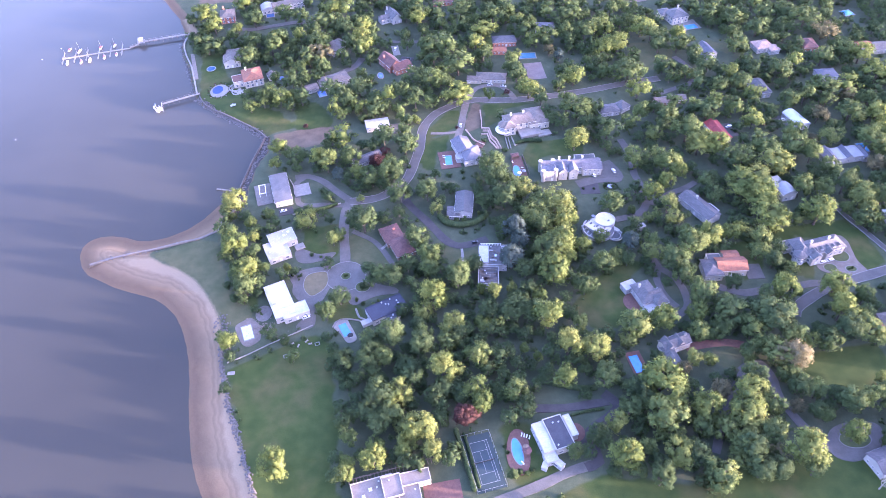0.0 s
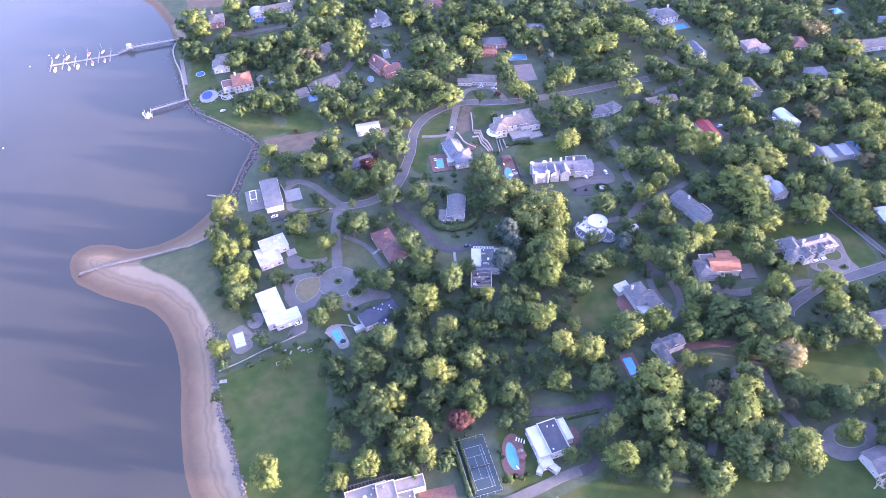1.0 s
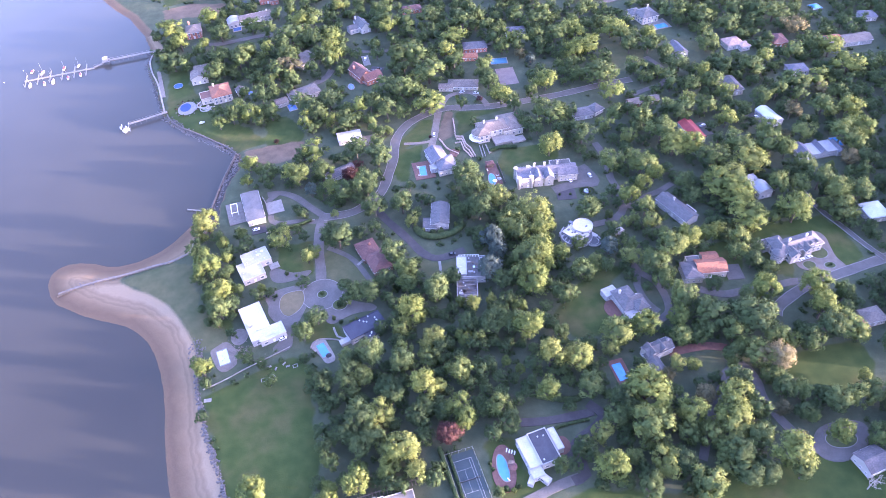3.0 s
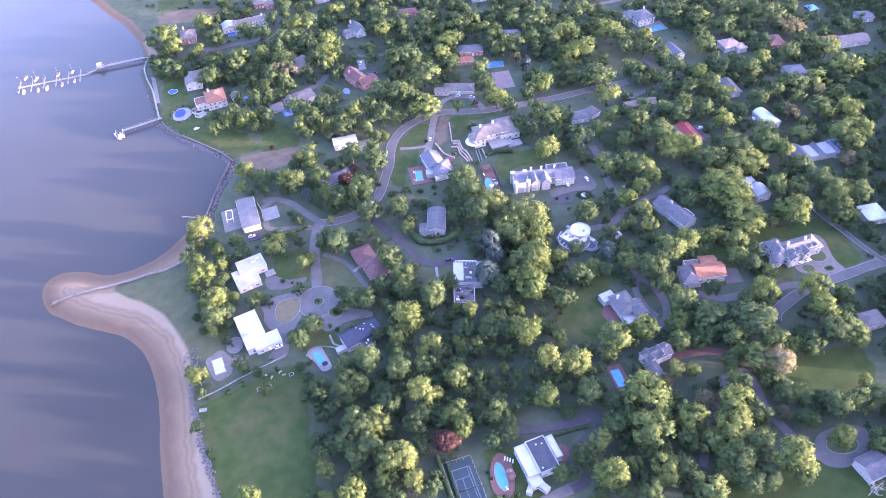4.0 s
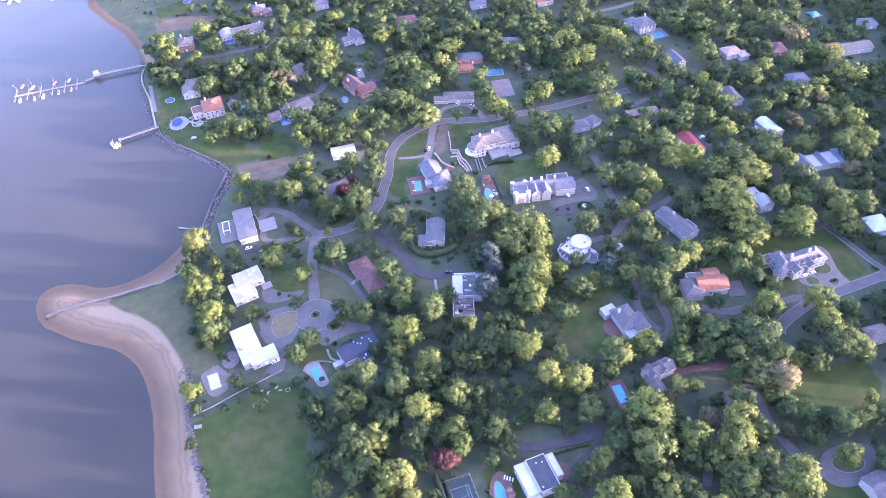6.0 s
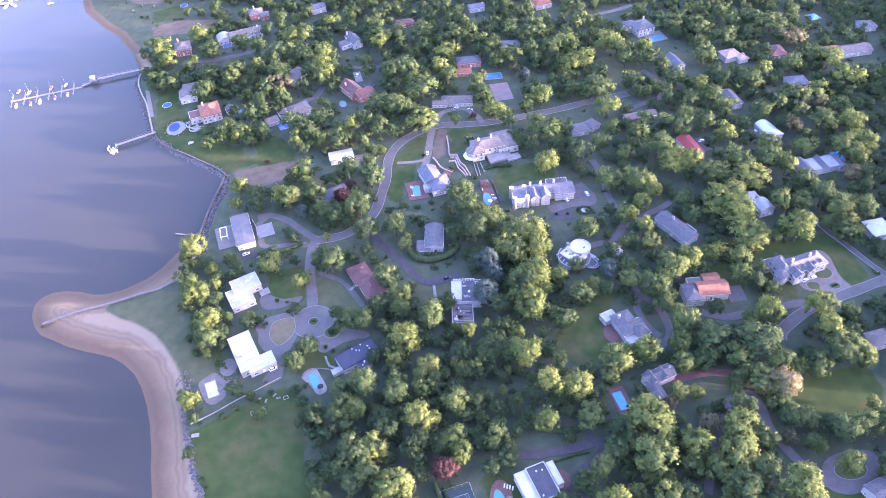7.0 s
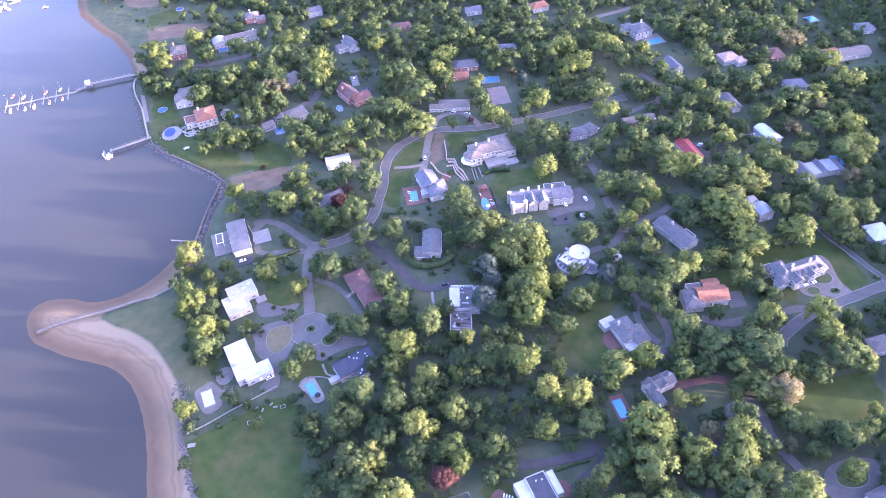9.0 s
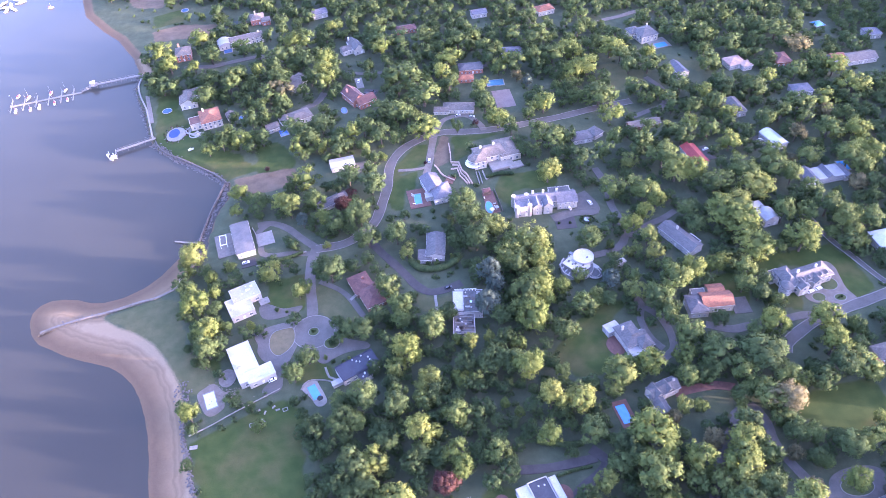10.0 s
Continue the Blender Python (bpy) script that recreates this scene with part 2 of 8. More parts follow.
def ground_material():
    """Grass, woodland floor, dry grass, bare soil and sand, by the ground's own cover masks."""
    m, nt, b = material("ground_cover")
    cov = nt.nodes.new("ShaderNodeVertexColor")
    cov.layer_name = "cover"
    sep = nt.nodes.new("ShaderNodeSeparateColor")
    nt.links.new(cov.outputs["Color"], sep.inputs[0])
    mid, fine, big = noise_tex(nt, 0.12, 5), noise_tex(nt, 1.6, 4), noise_tex(nt, 0.03, 3)
    floor_c = ramp(nt, mid, [(0.3, (0.036, 0.05, 0.028)), (0.55, (0.05, 0.064, 0.036)), (0.75, (0.075, 0.076, 0.048))])
    lawn_c = ramp(nt, big, [(0.3, (0.026, 0.047, 0.012)), (0.5, (0.037, 0.056, 0.015)), (0.66, (0.056, 0.058, 0.022))])
    lawn_c = mixed(nt, 1.0, lawn_c, ramp(nt, mid, [(0.3, (0.75, 0.8, 0.75)), (0.7, (1.1, 1.05, 1.0))]), "MULTIPLY")
    dry_c = ramp(nt, mid, [(0.3, (0.045, 0.06, 0.026)), (0.7, (0.078, 0.076, 0.038))])
    soil_c = ramp(nt, mid, [(0.3, (0.075, 0.058, 0.038)), (0.7, (0.12, 0.092, 0.062))])
    # sand: paler above the tide line, brown and wet below, with drift lines along the slope
    geo = nt.nodes.new("ShaderNodeNewGeometry")
    xyz = nt.nodes.new("ShaderNodeSeparateXYZ")
    nt.links.new(geo.outputs["Position"], xyz.inputs[0])
    lift = nt.nodes.new("ShaderNodeMath")
    lift.operation = "MULTIPLY_ADD"
    nt.links.new(mid, lift.inputs[0])
    lift.inputs[1].default_value = 0.5
    nt.links.new(xyz.outputs["Z"], lift.inputs[2])
    level = nt.nodes.new("ShaderNodeMapRange")
    nt.links.new(lift.outputs[0], level.inputs["Value"])
    level.inputs["From Min"].default_value, level.inputs["From Max"].default_value = -1.8, 0.1
    sand_c = ramp(nt, level.outputs[0], [(0.0, (0.08, 0.054, 0.033)), (0.12, (0.098, 0.068, 0.042)), (0.3, (0.085, 0.06, 0.038)), (0.5, (0.11, 0.079, 0.049)), (0.66, (0.141, 0.105, 0.0654)), (0.7, (0.114, 0.0851, 0.0532)), (0.78, (0.152, 0.114, 0.0722)), (0.83, (0.129, 0.0965, 0.0608)), (0.95, (0.182, 0.141, 0.0912))])

    def ragged(mask):
        """A cover mask with a crisp, uneven edge."""
        m1 = nt.nodes.new("ShaderNodeMath")
        m1.operation = "MULTIPLY_ADD"
        nt.links.new(fine, m1.inputs[0])
        m1.inputs[1].default_value = 0.5
        nt.links.new(mask, m1.inputs[2])
        m2 = nt.nodes.new("ShaderNodeMapRange")
        nt.links.new(m1.outputs[0], m2.inputs["Value"])
        m2.inputs["From Min"].default_value, m2.inputs["From Max"].default_value = 0.55, 0.95
        return m2.outputs[0]

    col = mixed(nt, ragged(sep.outputs["Green"]), floor_c, lawn_c)
    dry_only = nt.nodes.new("ShaderNodeMath")
    dry_only.operation = "MULTIPLY_ADD"
    nt.links.new(cov.outputs["Alpha"], dry_only.inputs[0])
    dry_only.inputs[1].default_value, dry_only.inputs[2].default_value = 1.0, 0.0
    col = mixed(nt, ragged(dry_only.outputs[0]), col, dry_c)
    col = mixed(nt, ragged(sep.outputs["Blue"]), col, soil_c)
    col = mixed(nt, ragged(sep.outputs["Red"]), col, sand_c)
    col = mixed(nt, 1.0, col, ramp(nt, fine, [(0.25, (0.82, 0.82, 0.82)), (0.75, (1.04, 1.04, 1.04))]), "MULTIPLY")
    nt.links.new(col, b.inputs["Base Color"])
    b.inputs["Roughness"].default_value, b.inputs["Specular IOR Level"].default_value = 0.95, 0.15
    bump(nt, b, fine, 0.5, 0.25)
    return m


M_GROUND = ground_material()


# ---- mesh tools ----
class Shape:
    """Collects corners and faces of one mesh."""

    def __init__(self):
        self.v, self.f = [], []

    def add(self, verts, faces):
        k = len(self.v)
        self.v.extend(tuple(p) for p in verts)
        self.f.extend(tuple(i + k for i in q) for q in faces)
        return self

    def box(self, x, y, z, w, d, h, rot=0.0):
        """A box whose bottom centre is x, y, z."""
        c, s = math.cos(radians(rot)), math.sin(radians(rot))
        pts = []
        for zz in (z, z + h):
            for a, b in ((-w / 2, -d / 2), (w / 2, -d / 2), (w / 2, d / 2), (-w / 2, d / 2)):
                pts.append((x + a * c - b * s, y + a * s + b * c, zz))
        return self.add(pts, [(3, 2, 1, 0), (4, 5, 6, 7), (0, 1, 5, 4), (1, 2, 6, 5), (2, 3, 7, 6), (3, 0, 4, 7)])

    def prism(self, outline, z0, z1):
        n = len(outline)
        pts = [(x, y, z0) for x, y in outline] + [(x, y, z1) for x, y in outline]
        return self.add(pts, [tuple(range(n - 1, -1, -1)), tuple(range(n, 2 * n))] + [(i, (i + 1) % n, n + (i + 1) % n, n + i) for i in range(n)])

    def tube(self, path, radii, sides=7):
        k = len(self.v)
        path = [Vector(p) for p in path]
        for i, p in enumerate(path):
            d = (path[min(i + 1, len(path) - 1)] - path[max(i - 1, 0)]).normalized()
            a = d.orthogonal().normalized()
            b = d.cross(a)
            for j in range(sides):
                t = 2 * math.pi * j / sides
                self.v.append(tuple(p + (a * math.cos(t) + b * math.sin(t)) * radii[i]))
        for i in range(len(path) - 1):
            for j in range(sides):
                p, q = k + i * sides + j, k + i * sides + (j + 1) % sides
                self.f.append((p, q, q + sides, p + sides))
        self.f.append(tuple(k + j for j in range(sides - 1, -1, -1)))
        self.f.append(tuple(k + (len(path) - 1) * sides + j for j in range(sides)))
        return self

    def mesh(self, name, mat, smooth=False):
        me = bpy.data.meshes.new(name)
        me.from_pydata(self.v, [], self.f)
        me.materials.append(mat)
        if smooth:
            me.polygons.foreach_set("use_smooth", [True] * len(me.polygons))
        me.update()
        return me


def circle(x, y, r, n=28, ry=None):
    ry = r if ry is None else ry
    return [(x + r * math.cos(2 * math.pi * i / n), y + ry * math.sin(2 * math.pi * i / n)) for i in range(n)]


def rect_pts(x, y, w, d, rot):
    c, s = math.cos(radians(rot)), math.sin(radians(rot))
    return [(x + a * c - b * s, y + a * s + b * c) for a, b in ((-w / 2, -d / 2), (w / 2, -d / 2), (w / 2, d / 2), (-w / 2, d / 2))]


def part(name, shape, mat, parent, label="", smooth=False):
    """Links a shape (or a ready mesh) as one mesh object under a thing or a part."""
    me = shape if isinstance(shape, bpy.types.Mesh) else shape.mesh(name, mat, smooth)
    ob = new(name, me)
    ob.parent = parent
    if label:
        ob["label"] = label
    return ob


def thing(name, x, y, z, rot, label, category, group="", kind=""):
    ob = new(name)
    ob.matrix_world = pose(x, y, z, 0, 0, rot)
    return tagged(ob, label, category, group, kind)


def solid(name, shape, mat, label, category, group="", kind="", smooth=False):
    return tagged(new(name, shape.mesh(name, mat, smooth)), label, category, group, kind)


def smooth_path(pts, step=3.0):
    """A curve through the points, sampled about every step metres."""
    p = [Vector((*q, 0)) for q in pts]
    out = []
    for i in range(len(p) - 1):
        a, b, c, d = p[max(i - 1, 0)], p[i], p[i + 1], p[min(i + 2, len(p) - 1)]
        n = max(1, int((c - b).length / step))
        for k in range(n):
            t = k / n
            q = 0.5 * (2 * b + (c - a) * t + (2 * a - 5 * b + 4 * c - d) * t * t + (3 * b - a - 3 * c + d) * t ** 3)
            out.append((q.x, q.y))
    out.append((p[-1].x, p[-1].y))
    return out


def seg_dist(px, py, line):
    """Distances of points (arrays) from a polyline."""
    best = np.full(np.shape(px), 1e9)
    for (x0, y0), (x1, y1) in zip(line[:-1], line[1:]):
        dx, dy = x1 - x0, y1 - y0
        t = np.clip(((px - x0) * dx + (py - y0) * dy) / (dx * dx + dy * dy + 1e-9), 0, 1)
        best = np.minimum(best, np.hypot(px - x0 - t * dx, py - y0 - t * dy))
    return best


def inside(px, py, poly):
    """Whether points (arrays) lie in a polygon."""
    r = np.zeros(np.shape(px), bool)
    n = len(poly)
    for i in range(n):
        (x0, y0), (x1, y1) = poly[i], poly[(i + 1) % n]
        if y0 == y1:
            continue
        cross = ((y0 > py) != (y1 > py)) & (px < (x1 - x0) * (py - y0) / (y1 - y0) + x0)
        r ^= cross
    return r

# ---- the shore and the ground ----
SHORE_NORTH = [(-900, 2600), (-620, 1500), (-420, 1000), (-310, 850), (-285, 786), (-273, 744), (-247, 704), (-230, 683), (-220, 663), (-209, 643), (-197, 611),
               (-199, 592), (-195, 574), (-187, 554), (-181, 532), (-175, 509), (-169, 497), (-162, 488), (-149, 478), (-133, 464), (-120, 452), (-109, 438),
               (-109, 423), (-115, 408), (-119, 384)]
SHORE_COVE = [(-121, 372), (-137, 369), (-147, 354.5), (-156, 346), (-168, 340), (-180, 338), (-188, 339.5), (-196, 343.5), (-206, 346), (-214, 346), (-220, 343),
              (-223, 337.5), (-223, 330), (-219, 319), (-213, 311)]
SHORE_BEACH = [(-205, 306), (-195.5, 299.4), (-185, 294), (-175, 289.6), (-166.5, 285.5), (-159.4, 279.5), (-152, 271), (-146.5, 260.5), (-142, 248), (-138.5, 235),
               (-136, 221), (-134, 205), (-131, 189), (-128, 175), (-124, 163), (-119, 152), (-110, 120), (-95, 60), (-80, -200), (-60, -2500)]
SPIT_WALL = [(-213, 318.9), (-203.5, 322.2), (-188.2, 325.9), (-175.6, 327.8), (-156.9, 332.4), (-145.7, 334.5), (-134.9, 340.4), (-132.5, 350), (-122, 366)]
GRASS_EDGE = [(-177, 323), (-166.6, 314), (-156, 308), (-143.4, 297), (-135.6, 285.5), (-129.6, 274.6), (-124.5, 264), (-122, 254), (-121, 242.8), (-118.7, 226.6),
              (-116, 218), (-112.7, 204.7), (-108.8, 193.5), (-105, 182.7), (-101, 171), (-97.7, 161), (-93.6, 149.5), (-84, 118), (-72, 60)]
SHORE = SHORE_NORTH + SHORE_COVE + SHORE_BEACH
LAND = SHORE + [(4800, -2500), (4800, 2600)]
SAND = [(-119, 384)] + SHORE_COVE + SHORE_BEACH[:-2] + GRASS_EDGE[::-1] + [(-175, 328), (-157, 332), (-146, 334), (-135, 340), (-131, 351), (-120, 366)]

LAWNS = {
    "south_east_lawn": [(47, 134), (72, 143), (94, 138), (122, 132), (133, 139), (212, 143), (240, 100), (40, 100)],
    "south_meadow": [(-116, 226), (-95, 235), (-69, 245), (-57, 236), (-57, 203), (-53, 176), (-58, 161), (-50, 140), (-92, 140), (-104, 181)],
    "north_cove_lawn": [(-171, 504), (-177, 573), (-163, 579), (-156, 544), (-142, 515), (-133, 491), (-104, 472), (-88, 450), (-109, 443), (-133, 466), (-155, 483)],
    "cove_meadow": [(-91, 481), (-73, 482), (-61, 456), (-62, 446), (-89, 443)],
    "terrace_lawn": [(56, 459), (98, 456), (68, 449), (65, 435), (55, 428)],
    "castle_lawn": [(75.6, 388), (83, 406), (110, 406.5), (122, 399), (120, 387), (89, 388), (83, 370)],
    "east_lawn": [(100, 268), (118.5, 279), (135.6, 278), (120, 266), (115, 254), (113, 243), (104, 229), (88, 231), (80, 247)],
    "mansion_lawn": [(215, 293), (231, 296), (269, 298), (275, 279), (275, 259), (258, 252), (257.5, 272), (231, 289), (222, 272), (233, 264), (227, 250.5), (217, 256), (217, 271)],
    "orchard_lawn": [(197, 199), (238, 203), (241, 189), (228, 167), (220, 171), (198, 180), (192, 187)],
    "white_house_lawn": [(-79, 335), (-56, 336), (-55, 306), (-71, 308), (-77, 314)],
    "slate_house_lawn": [(9, 429), (28, 453), (38, 455), (34, 432), (14, 422), (8, 390), (2, 393)],
    "slate_side_lawn": [(9, 420), (26, 423), (23, 403), (15, 405), (13, 383), (3, 385)],
    "point_field": [(-202, 721), (-174, 731), (-168, 704), (-197, 696)],
    "court_lawn": [(28, 175), (43.5, 176), (45, 157), (57, 148), (32, 141), (28, 151)],
    "beach_house_lawn": [(-123, 278), (-103, 279), (-103, 269), (-114, 258), (-121, 262), (-125, 275)],
    "pool_lawn": [(-57, 267), (-45, 268), (-39, 253), (-56, 254), (-62, 251)],
    "villa_lawn": [(182, 284), (202, 288), (205, 272), (198, 258), (186, 256), (193.5, 267)],
}
DRY = {
    "spit_green": [(-175, 323.7), (-156, 330.7), (-144, 332.6), (-132, 329), (-127, 305), (-121, 283), (-105, 269), (-104, 258), (-120, 256), (-129, 274), (-143, 296.6), (-156, 308)],
    "dry_field": [(191, 533), (216, 530), (228, 520), (220, 498), (206, 486), (188, 494)],
    "dry_yard": [(257, 531), (278, 515), (269, 502), (260, 514)],
    "circle_lawn": [(-48, 325), (-40, 325), (-29, 309), (-20, 292), (-30, 293), (-42, 297), (-49, 304)],
    "hollow_lawn": [(7, 315), (17, 303), (34, 300), (32, 292), (13, 292)],
    "shade_garden": [(148, 209), (166, 208), (160, 193), (149, 200)],
}
SOIL = {
    "cove_plot": [(-106, 442), (-89, 445), (-60, 447), (-62, 427), (-88, 421), (-102, 426)],
    "terrace_soil": [(48, 461), (55, 460), (51, 429), (40, 424), (40, 436)],
    "point_soil": [(-236, 769), (-193, 758), (-195, 738), (-223, 746)],
    "point_plot": [(-199, 689), (-172, 697), (-137, 689), (-138, 664), (-165, 668), (-193, 668)],
}


def shore_height(px, py):
    """Ground height: level inland, a slope of sand to the beach, a steep bank at the walled shore."""
    dn, db = seg_dist(px, py, SHORE_NORTH), seg_dist(px, py, SHORE_COVE + SHORE_BEACH)
    d = np.minimum(dn, db)
    land = inside(px, py, LAND)
    slope = np.where((db < dn + 4) | (py > 640), 0.085, 0.45)
    return np.where(land, np.minimum(0.0, WATER_Z + slope * d), np.maximum(-7.0, WATER_Z - 0.12 * d)), land, d


def build_ground():
    def lines(lo, hi, step, far_lo, far_hi):
        mid = list(np.arange(lo, hi + 0.1, step))
        out = [lo - (step * 1.6 ** k) for k in range(1, 40) if step * 1.6 ** k < lo - far_lo]
        up = [hi + (step * 1.6 ** k) for k in range(1, 40) if step * 1.6 ** k < far_hi - hi]
        return np.array([far_lo] + out[::-1] + mid + up + [far_hi])
    xs, ys = lines(-300, 450, 2.8, -4800, 4800), lines(80, 800, 2.8, -2400, 4800)
    gx, gy = np.meshgrid(xs, ys)
    z, land, d = shore_height(gx, gy)
    rng = np.random.default_rng(3)
    bumps = 0.04 * np.sin(gx * 0.31 + 1.3 * np.sin(gy * 0.17)) * np.sin(gy * 0.27)
    z = z + np.where(land & (d > 3), bumps - 0.04, 0)
    n, k = len(xs), len(ys)
    co = np.stack([gx, gy, z], -1).reshape(-1, 3)
    i = np.arange(n * k).reshape(k, n)
    quads = np.stack([i[:-1, :-1], i[:-1, 1:], i[1:, 1:], i[1:, :-1]], -1).reshape(-1, 4)
    me = bpy.data.meshes.new("ground")
    me.vertices.add(len(co))
    me.vertices.foreach_set("co", co.ravel())
    me.loops.add(quads.size)
    me.loops.foreach_set("vertex_index", quads.ravel().astype(np.int32))
    me.polygons.add(len(quads))
    me.polygons.foreach_set("loop_start", np.arange(0, quads.size, 4, dtype=np.int32))
    me.update(calc_edges=True)
    me.polygons.foreach_set("use_smooth", np.ones(len(quads), bool))
    wob = 1.2 * np.sin(gx * 0.4 + gy * 0.13) * np.sin(gy * 0.37)

    def cover(polys, soft=3.0, loose=1.0):
        r = np.zeros(gx.shape)
        for poly in polys:
            px, py = gx + wob * loose, gy + wob * 0.7 * loose
            dist = seg_dist(px, py, poly + poly[:1])
            r = np.maximum(r, np.clip(0.5 + np.where(inside(px, py, poly), dist, -dist) / soft, 0, 1))
        return r
    mud = np.clip((13.0 + 2.0 * np.sin(gx * 0.11 + gy * 0.07) - seg_dist(gx, gy, SHORE_NORTH[:13])) / 5.0, 0, 1) * np.clip((gy - 595) / 12.0, 0, 1)
    sand = np.maximum(np.maximum(cover([SAND], 4.5, 0.0), mud), ~land)
    rgba = np.stack([sand, cover(LAWNS.values()), cover(SOIL.values()), cover(DRY.values())], -1).reshape(-1, 4).astype(np.float32)
    at = me.color_attributes.new("cover", "FLOAT_COLOR", "POINT")
    at.data.foreach_set("color", rgba.ravel())
    me.materials.append(M_GROUND)
    tagged(new("ground", me), "grassy ground with lawns, woodland floor and sandy beach", "ground", kind="structure")


build_ground()
tagged(new("water", Shape().add([(-4800, -2400, WATER_Z), (200, -2400, WATER_Z), (200, 4800, WATER_Z), (-4800, 4800, WATER_Z)], [(0, 1, 2, 3)]).mesh("water", M_SEA)),
       "calm murky grey-blue bay water along the shore", "water", kind="structure")


def ground_z(x, y):
    return float(shore_height(np.array([x]), np.array([y]))[0][0])


# ---- roads and drives ----
CLEAR_LINES = []


def ribbon(name, label, pts, width, mat, lift, kerb=False, category="road"):
    path = smooth_path(pts)
    CLEAR_LINES.append((path, width, kerb or width > 5.5))
    left, right = [], []
    for i, (x, y) in enumerate(path):
        x0, y0 = path[max(i - 1, 0)]
        x1, y1 = path[min(i + 1, len(path) - 1)]
        d = math.hypot(x1 - x0, y1 - y0) or 1.0
        nx, ny = -(y1 - y0) / d, (x1 - x0) / d
        w = width / 2 * (1 + 0.05 * math.sin(i * 0.9))
        left.append((x + nx * w, y + ny * w))
        right.append((x - nx * w, y - ny * w))
    top = 0.06 + lift
    s = Shape()
    n = len(path)
    s.add([(*p, top) for p in left] + [(*p, top) for p in right] + [(*p, -0.3) for p in left] + [(*p, -0.3) for p in right],
          [(i, n + i, n + i + 1, i + 1) for i in range(n - 1)] + [(i, i + 1, 2 * n + i + 1, 2 * n + i) for i in range(n - 1)]
          + [(n + i + 1, n + i, 3 * n + i, 3 * n + i + 1) for i in range(n - 1)])
    ob = solid(name, s, mat, label, category, kind="structure")
    if kerb:
        for side, inner in ((left, -1), (right, 1)):
            k = Shape()
            outer = []
            for (x, y), (cx, cy) in zip(side, path):
                d = math.hypot(x - cx, y - cy)
                outer.append((x + (x - cx) / d * 0.35, y + (y - cy) / d * 0.35))
            k.add([(*p, top + 0.1) for p in side] + [(*p, top + 0.1) for p in outer] + [(*p, -0.2) for p in side] + [(*p, -0.2) for p in outer],
                  [(i, i + 1, n + i + 1, n + i) for i in range(n - 1)] + [(i, i + 1, 2 * n + i + 1, 2 * n + i) for i in range(n - 1)]
                  + [(n + i, n + i + 1, 3 * n + i + 1, 3 * n + i) for i in range(n - 1)])
            part("kerb", k, M_KERB, ob)
    return ob


ribbon("road", "curving grey asphalt lane with pale stone kerbs", [(202, 475), (186, 473), (172, 471.6), (144, 466.5), (122, 464), (100, 462), (83, 461.7), (65, 463.6), (54, 466), (43.5, 465), (33, 461), (20, 452.7), (11.6, 442), (6.8, 430),
        (3.6, 411), (-1.3, 394), (-7.8, 376), (-15.3, 368), (-24.3, 361), (-33, 358), (-47.8, 357.4)], 6.4, M_ASPHALT, 0.0, True)
ribbon("road", "grey asphalt lane ending in a turning circle", [(-47.8, 357.4), (-51.2, 345), (-52, 328), (-51, 311), (-51, 296)], 6.4, M_PALETOP, 0.008)
ribbon("driveway", "grey asphalt driveway to the waterside house", [(-46, 357), (-55.7, 368), (-66.6, 381.5), (-77.5, 388.6), (-86.5, 388.4)], 5.0, M_ASPHALT, 0.016)
ribbon("driveway", "worn asphalt drive curving to a forecourt", [(-52, 354), (-67, 357), (-75, 357), (-82.4, 360), (-84, 370), (-85.7, 381), (-79.4, 387.8)], 4.0, M_ASPHALT, 0.024)
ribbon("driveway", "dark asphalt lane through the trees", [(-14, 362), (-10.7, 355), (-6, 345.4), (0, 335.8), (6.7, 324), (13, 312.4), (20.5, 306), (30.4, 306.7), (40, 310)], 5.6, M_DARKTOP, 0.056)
ribbon("garden_path", "pale concrete garden path across grass", [(22.8, 303.5), (22.3, 291)], 1.6, M_CONCRETE, 0.03, category="path")
ribbon("driveway", "narrow asphalt drive past the brown house", [(-46, 328), (-34, 318.5), (-27.7, 309.6), (-21.8, 296.5), (-17, 289)], 3.4, M_ASPHALT, 0.064)
ribbon("driveway", "pale gravel drive up to the slate-roofed house", [(44, 464), (40, 448), (35.5, 429), (32, 418)], 5.4, M_GRAVEL, 0.072)
ribbon("driveway", "pale gravel side drive", [(13, 427), (25.6, 425.4), (37, 427)], 2.8, M_GRAVEL, 0.08)
ribbon("driveway", "pale gravel half-circle drive", [(47, 470), (52, 480), (60, 484.5), (72.5, 483.8), (80, 472), (82.5, 462)], 4.6, M_GRAVEL, 0.088)
ribbon("road", "grey asphalt lane past the stone mansion", [(330, 270), (296, 258.5), (272, 253), (254, 249), (236.5, 245), (225, 241), (211, 233.6), (206, 229.5), (204, 226)], 6.0, M_ASPHALT, 0.096, True)
ribbon("road", "grey asphalt side lane between trees", [(236, 245), (225.7, 248), (209.6, 246.6), (194.4, 246.5), (182, 246), (170, 252)], 5.2, M_ASPHALT, 0.104)
ribbon("driveway", "grey asphalt drive by the lawn house", [(138, 281), (140, 272), (146.6, 262.6), (148.6, 250), (146, 238.7), (137, 233)], 4.4, M_ASPHALT, 0.128)
ribbon("driveway", "grey asphalt arm of the lawn house drive", [(140, 272), (135.5, 262), (137, 247.6), (141, 240)], 4.0, M_ASPHALT, 0.136)
ribbon("driveway", "grey paved forecourt of the castle house", [(108, 354.6), (122, 357.5), (136.5, 356.5), (136.8, 366.4), (133, 376.5)], 7.0, M_ASPHALT, 0.144)
